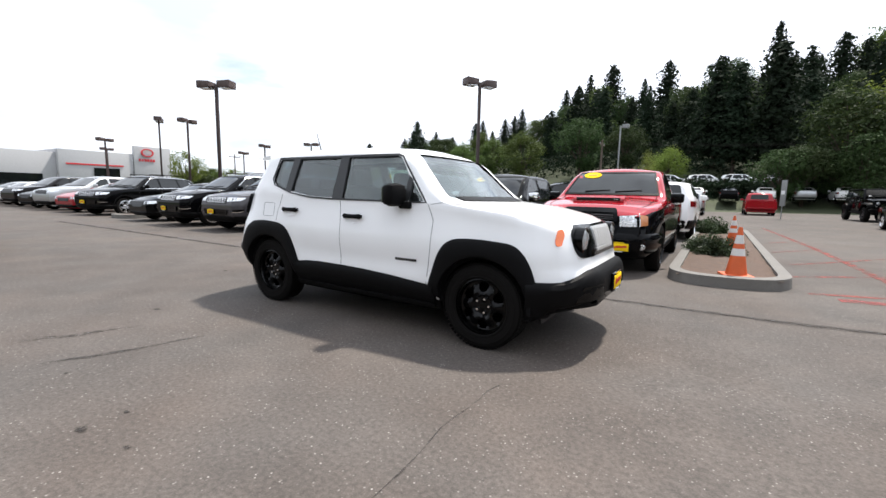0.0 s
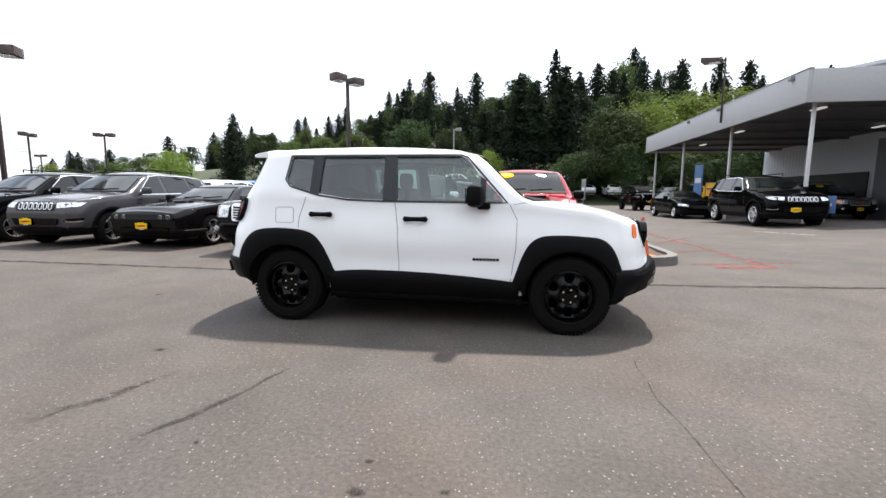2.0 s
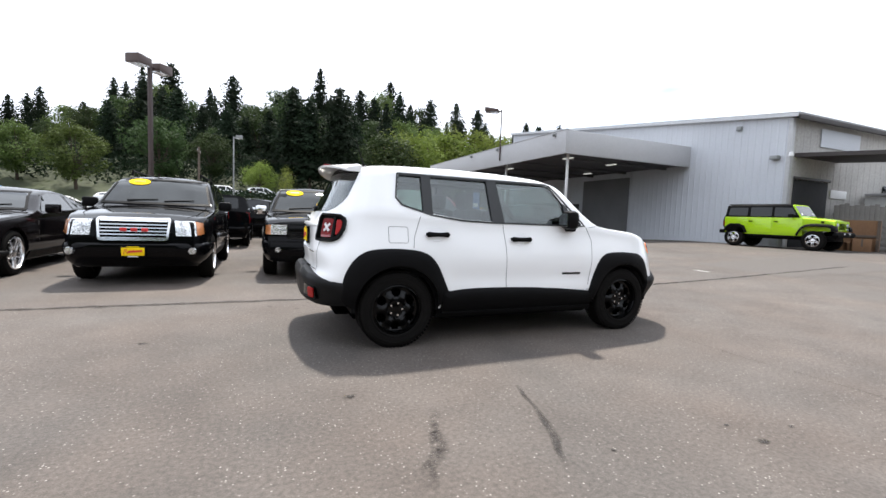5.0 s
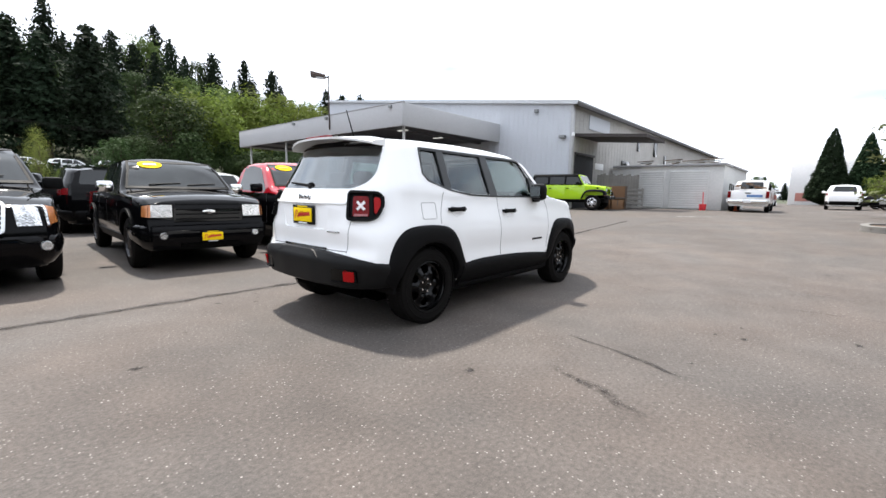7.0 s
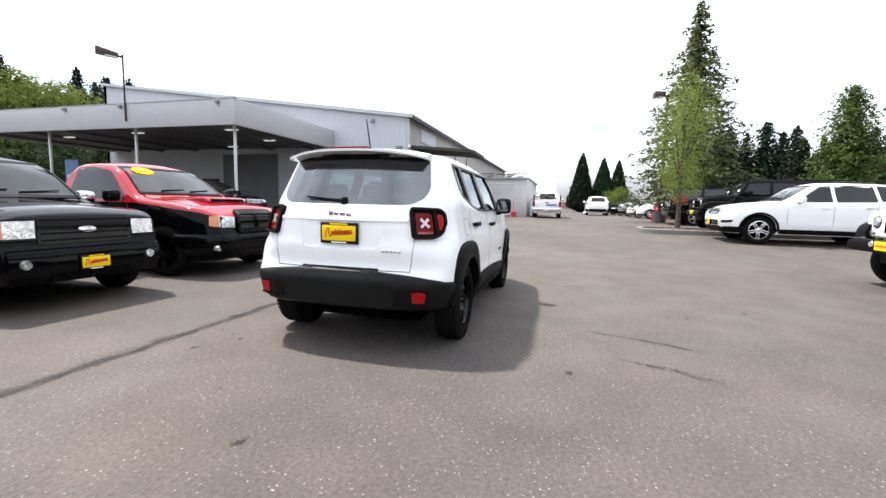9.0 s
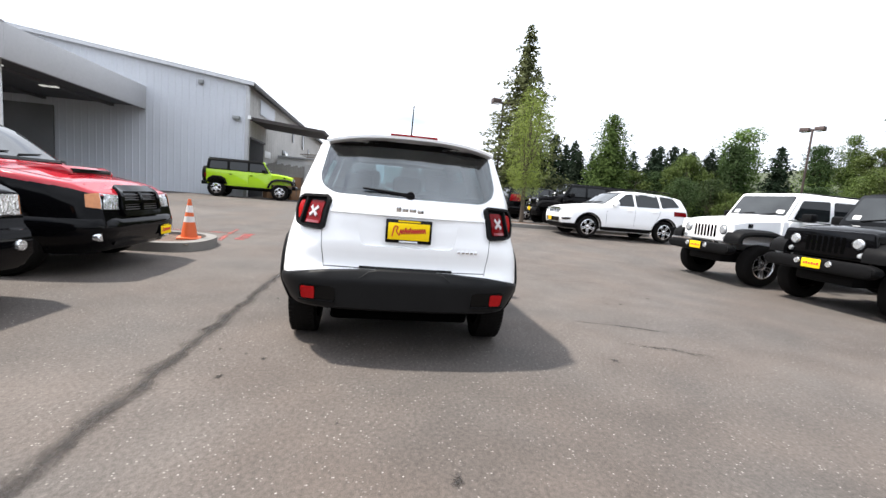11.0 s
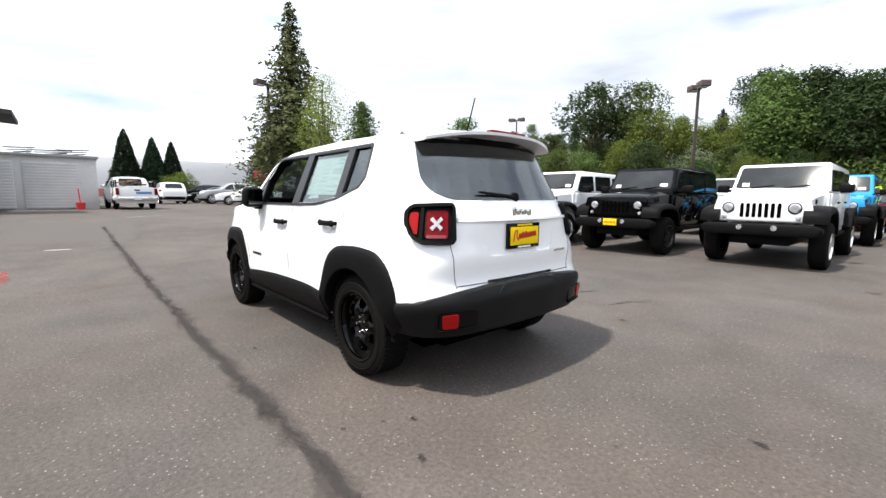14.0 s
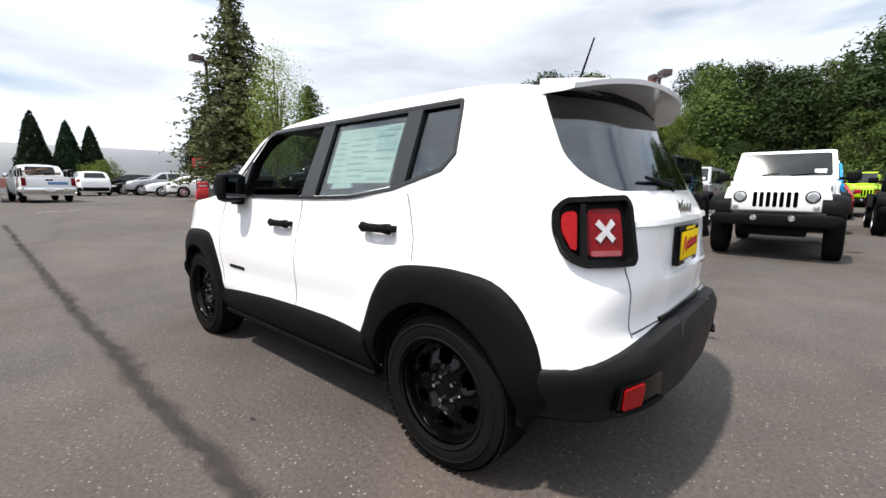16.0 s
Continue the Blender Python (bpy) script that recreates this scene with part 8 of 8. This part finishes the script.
stand(young, 12.25, -5.6, 5.9, 0, True, 0.80)
tagged(stand(young, -1.1, 26.0, 4.4, 50, False, 0.55), "slim bright green young tree among the parked cars", "tree")
con = conifer(34, spread=0.26, taper=0.42, material=CONELEAF, density=2.4, leaf=0.12, name="dark_conifer", label="broad dark conifer behind the car row", bare=0.02)
stand(con, 44.0, -26.4, 12.4, 10, True, 1.1)
cone_tree = cypress(35, h=10.0, wide=0.15, label="dense pointed dark cypress before the white hall")
for k, (x, y, h) in enumerate(((58.5, -3.6, 8.4), (60, -6.5, 7.9), (60, -8.5, 7.5))):
    stand(cone_tree, x, y, h, 47 * k, k == 0, 1.6)
wood_row((-5, -0.5), [(1.5, 1.8), (4, 2.4), (7, 2.0)], 150, 0.8, 1.0, (firs, leafy, 0.3), 10, 6)
wood_row((-5, -0.5), [(-16, 7.5), (-18, 9.4), (-20, 8.6), (-22, 9.4), (-25, 8.0), (-30, 8.2), (-34, 8.9), (-39, 8.2), (-42, 7.6)], 66, 1.25, 1.0, (firs, firs, 1.0), 9, 3, 0.06)
bl = shrub(41)
bl.matrix_world = pose(2.86, 6.3, 0.1)
copy_thing(bl, pose(2.62, 6.75, 0.1, 0, 0, 80) @ Matrix.Scale(0.9, 4))
copy_thing(bl, pose(2.65, 12.6, 0.1, 0, 0, 200) @ Matrix.Scale(1.3, 4))
copy_thing(bl, pose(57, -9.5, 0.4) @ Matrix.Scale(4.0, 4))
rs = np.random.default_rng(8)
px, py = rs.uniform(-25, 45, 36000), -34 - rs.gamma(2.0, 5.0, 36000)
pz = [land_z(a, b) + rs.uniform(0.1, 2.6) for a, b in zip(px, py)]
scrub = leaf_cloud("undergrowth", np.stack([px, py, pz], 1), 0.15, rs, LEAF, None)
tagged(scrub, "tangled green undergrowth on the bank", "undergrowth", "", "stuff")
px, py = rs.uniform(-45, 60, 34000), 62.5 + rs.gamma(2.0, 8.0, 34000)
pz = [land_z(a, b) + rs.uniform(0.0, 2.4) for a, b in zip(px, py)]
qx, qy = rs.uniform(-14, 16, 7000), rs.uniform(55.5, 58.4, 7000)
px, py = np.concatenate([px, qx]), np.concatenate([py, qy])
pz += [land_z(a, b) + rs.uniform(0.0, 1.75) for a, b in zip(qx, qy)]
scrub = leaf_cloud("undergrowth", np.stack([px, py, pz], 1), 0.30, rs, FIR, None)
tagged(scrub, "dark undergrowth below the wooded slope", "undergrowth", "", "stuff")


# ---------------------------------------------------------------- vehicles on the lot
ranger = lofted("pickup_truck", "black pickup truck with a yellow dealer plate, parked nose out", "pickup truck", RANGER, P_BLACK)
ranger.matrix_world = at(-1.43, 5.68, -93)
envoy = lofted("sport_utility_vehicle", "black sport utility vehicle with a bright bar grille", "car", ENVOY, P_BLACK)
envoy.matrix_world = at(-4.12, 5.32, -90)
ram = lofted("pickup_truck", "red pickup truck with black lower panels and a hood scoop", "pickup truck", RAM, P_RED)
ram.matrix_world = at(1.05, 5.68, -90)
chall = lofted("coupe", "dark grey muscle coupe with a low wide nose", "car", CHALL, P_DARK)
chall.matrix_world = at(-6.95, 5.8, -90)
grey = lofted("sport_utility_vehicle", "dark grey sport utility vehicle with a chrome slotted grille", "car", GC, P_GREY)
grey.matrix_world = at(-9.35, 5.45, -88)
sedan = lofted("sedan", "dark saloon car parked nose out", "car", SEDAN, P_BLACK)
sedan.matrix_world = at(-14.7, 5.6, -90)


sedan_far = lofted("sedan", "dark saloon car in the far rows", "car", SEDAN, P_BLACK, True)
sedan_far.matrix_world = at(-36.0, 12.5, 90)
suv_far = lofted("sport_utility_vehicle", "grey sport utility vehicle in the far rows", "car", GC, P_GREY, True)
suv_far.matrix_world = at(-33.0, 12.3, 90)
pick_far = lofted("pickup_truck", "black pickup truck in the far rows", "pickup truck", RANGER, P_BLACK, True)
pick_far.matrix_world = at(-30.0, 12.0, 90)


def place(proto, x, y, heading, swaps, label, group="cars parked in rows", z=None):
    c = copy_thing(proto, at(x, y, heading, z))
    repaint(c, swaps)
    return tagged(c, label, "", group)


place(grey, -12.0, 5.45, -90, {P_GREY: P_BLACK}, "black sport utility vehicle with chrome trim")
place(grey, -19.8, 5.6, -75, {P_GREY: P_BLACK}, "black sport utility vehicle parked at a slant")
for k, (pr, src, dst, lab) in enumerate(((sedan_far, P_BLACK, P_RED, "red saloon car in the far row"), (suv_far, P_GREY, P_SILVER, "silver grey sport utility vehicle"), (sedan_far, P_BLACK, P_BLACK, "black saloon car in the far row"),
                                         (suv_far, P_GREY, P_DARK, "dark sport utility vehicle in the far row"), (sedan_far, P_BLACK, P_WHITE, "white saloon car in the far row"), (sedan_far, P_BLACK, P_WHITE, "white saloon car in the far row"), (sedan_far, P_BLACK, P_SILVER, "silver saloon car in the far row"))):
    place(pr, -22.6 - 2.7 * k, 5.7, -80, {src: dst}, lab)
# second row, tails this way
for k, (pr, src, dst, x, lab) in enumerate(((pick_far, P_BLACK, P_BLACK, -3.72, "black pickup truck seen from behind"), (suv_far, P_GREY, P_BLACK, -1.36, "black sport utility vehicle seen from behind"), (suv_far, P_GREY, P_WHITE, 1.3, "white sport utility vehicle seen from behind"),
                                            (sedan_far, P_BLACK, P_WHITE, -8.6, "white saloon car seen from behind"), (suv_far, P_GREY, P_WHITE, -11.2, "white sport utility vehicle seen from behind"), (sedan_far, P_BLACK, P_SILVER, -5.8, "silver saloon car seen from behind"))):
    place(pr, x, 12.6, 90, {src: dst}, lab, "second row of cars")
place(suv_far, -2.8, 18.0, 90, {P_GREY: P_BLACK}, "black sport utility vehicle in the lane behind", "second row of cars")
for k in range(18):
    x = -30 + 3.0 * k
    if x > 1.5:
        continue
    pr, src = ((sedan_far, P_BLACK), (suv_far, P_GREY), (pick_far, P_BLACK))[k % 3 if k % 5 else 1]
    place(pr, x, 22.0 + (k % 2) * 0.3, -90 if k % 2 else 90, {src: (P_BLACK, P_SILVER, P_WHITE, P_DARK, P_GREY, P_BLACK)[(k * 7) % 6]}, "parked car in the middle of the lot", "middle rows of cars")
for k in range(10):
    pr, src = ((sedan_far, P_BLACK), (suv_far, P_GREY))[k % 2]
    place(pr, -26 + 3.0 * k, 35.0, 90, {src: (P_WHITE, P_BLACK, P_SILVER, P_WHITE, P_DARK)[(k * 3) % 5]}, "parked car in the far row", "far rows of cars")
for k in range(14):
    x = -18 + 3.1 * k
    place(sedan_far, x, 52.5, 90, {P_BLACK: (P_WHITE, P_SILVER, P_WHITE, P_BLACK)[k % 4]}, "parked car on the terrace below the trees", "terrace cars", land_z(x, 52.5) + 0.5)

for x in (-7.0, -2.4, 1.6, 5.2, 9.5):
    place(suv_far, x, 60.0, 0, {P_GREY: P_WHITE}, "white vehicle parked side on below the wooded slope", "vehicles under the woods", land_z(x, 60.0))

JW = "white four-door off-road car with black wings and hard top"
j_white = jeep(P_WHITE, label=JW, with_plate=False)
j_white.matrix_world = at(-1.80, -8.93, 90)
j_black = jeep(P_BLACK, label="black four-door off-road car with a yellow plate", rim_mat=DARKALLOY, with_plate=True)
j_black.matrix_world = at(0.75, -8.75, 90)
place(j_black, 3.1, -8.6, 90, {P_BLACK: P_WHITE, DARKALLOY: ALLOY}, "white four-door off-road car with a yellow plate", "off-road cars in the row")
lime = place(j_white, 17.15, 6.50, -83, {P_WHITE: P_LIME}, "lime green four-door off-road car beside the workshop wall")
lime.matrix_world = at(17.15, 6.50, -83) @ Matrix.Scale(0.93, 4)
for o in lime.children:
    if o.name.startswith("hardtop"):
        o.material_slots[0].material = PLASTIC
place(j_white, -1.98, -14.9, 90, {P_WHITE: P_BLUE}, "bright blue off-road car behind the white one", "off-road cars in the row")
place(chall, -2.3, -22.0, 90, {P_DARK: P_RED}, "red muscle coupe in the back row", "off-road cars in the row")
place(j_white, -3.78, -24.5, 90, {P_WHITE: P_LIME}, "lime green off-road car in the back row", "off-road cars in the row")
place(j_white, -4.3, -14.9, 90, {P_WHITE: P_BLACK}, "black off-road car beside the bright blue one", "off-road cars in the row")
for x, m_ in ((1.2, P_SILVER), (3.8, P_BLACK), (6.5, P_WHITE), (9.2, P_DARK)):
    place(j_white, x, -15.2, 90, {P_WHITE: m_}, "off-road car in the row behind", "off-road cars in the row")
place(grey, 10.0, -8.40, 90, {P_GREY: P_WHITE}, "white sport utility vehicle with dark glass", "off-road cars in the row")
place(j_black, 13.6, -8.6, 90, {}, "black off-road car beside the white vehicle", "off-road cars in the row")
place(envoy, 17.6, -8.7, -90, {}, "black people carrier with red tail lamps by the island", "off-road cars in the row")
for x, y, hd, pr, src, dst, lab in ((28, -8.8, 80, sedan_far, P_BLACK, P_WHITE, "white saloon car parked ahead"), (31.5, -8.6, 80, sedan_far, P_BLACK, P_WHITE, "white saloon car parked ahead"), (36, -8.5, 85, suv_far, P_GREY, P_SILVER, "beige sport utility vehicle parked ahead"),
                                    (40, -8.2, 85, sedan_far, P_BLACK, P_BLACK, "black saloon car parked ahead"), (44, -8.0, 85, suv_far, P_GREY, P_DARK, "dark car parked ahead"), (38.0, -4.4, 0, suv_far, P_GREY, P_WHITE, "white sport utility vehicle driving lane ahead"),
                                    (47, 1.0, 0, suv_far, P_GREY, P_BLACK, "dark car far ahead")):
    place(pr, x, y, hd, {src: dst}, lab, "cars ahead")
wt = place(pick_far, 24.9, -0.45, 2, {P_BLACK: P_WHITE}, "white pickup truck loaded with boards")
part("step_bumper", B(-2.84, -2.70, -0.82, 0.82, 0.46, 0.64, 0.02), CHROME, wt, "chrome step bumper")
part("tailgate", B(-2.72, -2.69, -0.70, 0.70, 0.70, 1.07, 0.02), P_WHITE, wt)
part("tailgate_handle", B(-2.735, -2.72, -0.12, 0.12, 0.93, 0.99, 0.01), GLOSSBLACK, wt)
part("tailgate_panel", B(-2.728, -2.72, -0.60, 0.05, 0.76, 0.88, 0.0), SIGNBLUE, wt)
part("licence_plate", B(-2.86, -2.845, -0.15, 0.15, 0.49, 0.61, 0.0), WHITEINK, wt)
for s in (1, -1):
    part("tail_lamp", B(-2.73, -2.66, *sorted((s * 0.72, s * 0.86)), 0.72, 1.05, 0.01), REDLENS, wt, "red tail lamp")
    part("rack_rail", B(-2.6, -0.9, *sorted((s * 0.78, s * 0.84)), 1.38, 1.44, 0.01), GLOSSBLACK, wt)
    for x in (-2.55, -1.75, -0.95):
        part("rack_post", B(x, x + 0.06, *sorted((s * 0.78, s * 0.84)), 1.1, 1.38, 0.01), GLOSSBLACK, wt)
for k in range(5):
    bd = thing("board_stack", "stack of worn boards on the pickup bed", "boards", "pickup load")
    part("board", B(-0.9, 0.9, -0.09, 0.09, 0, 0.06, 0.005), WOOD if k % 2 else CARD, bd)
    bd.matrix_world = at(23.1, -0.95 + 0.24 * k, 4 * k - 6, lot_z(23, 0) + 1.22 + 0.09 * (k % 3))
place(sedan, -10.15, -2.5, 180, {}, "dark saloon car seen from behind")
# vehicles at the canopy
place(grey, 9.70, 12.75, -91, {P_GREY: P_BLACK}, "black sport utility vehicle beside the canopy", "cars by the canopy")
place(sedan, 9.65, 20.2, -88, {P_BLACK: P_BLACK}, "black car beside the canopy", "cars by the canopy")
place(j_black, 10.6, 31.5, -85, {}, "black off-road car beyond the canopy", "cars by the canopy")
place(envoy, 16.4, 20.5, -85, {}, "dark vehicle under the canopy", "cars by the canopy")
place(ram, 5.6, 40, 90, {P_BLACK: P_RED}, "red pickup truck at the end of the lane", "cars by the canopy")
for x, y, txt, hz in ((12.2, 13.4, SIGNBLUE, 0.9), (11.75, 23.6, SIGNBLUE, 2.9), (6.2, 30.5, POLE_G, 2.4)):
    sg = thing("sign_board", "blue notice board on a post", "sign")
    part("post", C((0, 0, 0), (0, 0, hz), 0.03, None, 10), POLE_G, sg)
    part("board", B(-0.03, 0.03, -0.35, 0.35, hz * 0.35, hz + 0.05, 0.01), txt, sg)
    part("bars", B(-0.036, -0.03, -0.25, 0.25, hz * 0.65, hz * 0.75), WHITEINK, sg)
    sg.matrix_world = at(x, y, 15)
bt = thing("box_truck", "yellow box truck with a purple stripe parked beyond the canopy", "truck")
part("cargo_box", B(0, 3.5, -1.1, 1.1, 0.75, 2.55, 0.03), VEHYELLOW, bt, "yellow cargo box")
part("stripe", B(0.1, 3.4, -1.106, -1.1, 1.80, 1.98, 0.0), M("stripe_purple", (0.18, 0.04, 0.22), 0.5), bt)
part("stripe", B(1.9, 3.3, -1.108, -1.1, 2.08, 2.28, 0.0), WHITEINK, bt)
part("top_rail", B(-0.02, 3.52, -1.13, 1.13, 2.55, 2.60, 0.01), POLE_G, bt)
part("cab", prism(rounded([(-1.5, 0.55), (-0.05, 0.55), (-0.05, 2.2), (-0.75, 2.2), (-1.1, 1.5), (-1.5, 1.35)], 0.08), "y", -1.0, 1.0, 0.03), VEHYELLOW, bt, "yellow cab")
part("side_window", prism(rounded([(-0.95, 1.5), (-0.25, 1.5), (-0.25, 2.05), (-0.7, 2.05)], 0.05), "y", -1.01, 1.01), TINT, bt)
part("chassis", B(-1.4, 3.4, -0.5, 0.5, 0.45, 0.75, 0.02), PLASTIC, bt)
for wx_ in (-0.85, 2.5):
    for s_ in (1, -1):
        wheel(bt, wx_, s_ * 0.92, 0.40, 0.24, 0.25, "five", ALLOY, 0, True)
bt.matrix_world = at(22.2, 48.4, -20, land_z(22.2, 48.4))
rsg = thing("notice_stand", "red notice board over a red tapered stand by the car row", "sign")
part("base", prism(rounded([(-0.42, 0.0), (0.42, 0.0), (0.34, 0.45), (0.20, 0.60), (-0.20, 0.60), (-0.34, 0.45)], 0.04), "x", -0.3, 0.3, 0.02), SIGNRED, rsg, "red plastic base")
part("tray", B(-0.22, 0.22, -0.26, 0.26, 0.60, 0.95, 0.03), SIGNRED, rsg)
part("tray_band", B(-0.226, 0.226, -0.2, 0.2, 0.70, 0.78, 0.0), WHITEINK, rsg)
for y in (-0.3, 0.3):
    part("post", C((0, y, 0), (0, y, 2.3), 0.03, None, 8), DARKTRIM, rsg)
bd_ = part("board", B(-0.03, 0.03, -0.44, 0.44, 1.72, 2.25, 0.02), SIGNRED, rsg, "red notice board")
for z in (1.84, 2.02):
    part("bars", B(-0.036, -0.03, -0.32, 0.32, z, z + 0.09), WHITEINK, bd_)
rsg.matrix_world = at(24.0, -7.2, -16)
for pts, w in (([(4.5, 19.0), (4.88, 9.3), (4.95, 4.9), (4.98, 3.0)], 0.12), ([(3.85, 3.29), (4.6, 3.41), (5.6, 3.5)], 0.09), ([(3.85, 4.69), (5.06, 5.39)], 0.09), ([(4.0, 6.25), (5.7, 8.1)], 0.08), ([(3.9, 8.4), (4.9, 9.6)], 0.08), ([(4.0, 11.0), (4.75, 11.9)], 0.08), ([(4.1, 3.0), (5.0, 3.05)], 0.2)):
    decal("red_line", pts, (w, w), REDPATCH if w > 0.15 else REDLINE, "faded red hatching painted on the asphalt", 0.005, 0.2, 5, 0.0, False)
for pts in ([(7.85, 9.4), (8.6, 8.0)], [(14.05, 0.7), (14.9, -0.55)], [(7.08, 2.62), (7.07, 2.2)]):
    decal("white_line", pts, (0.09, 0.09), WHITELINE, "worn white bay line on the asphalt", 0.005, 0.2, 6, 0.0, False)
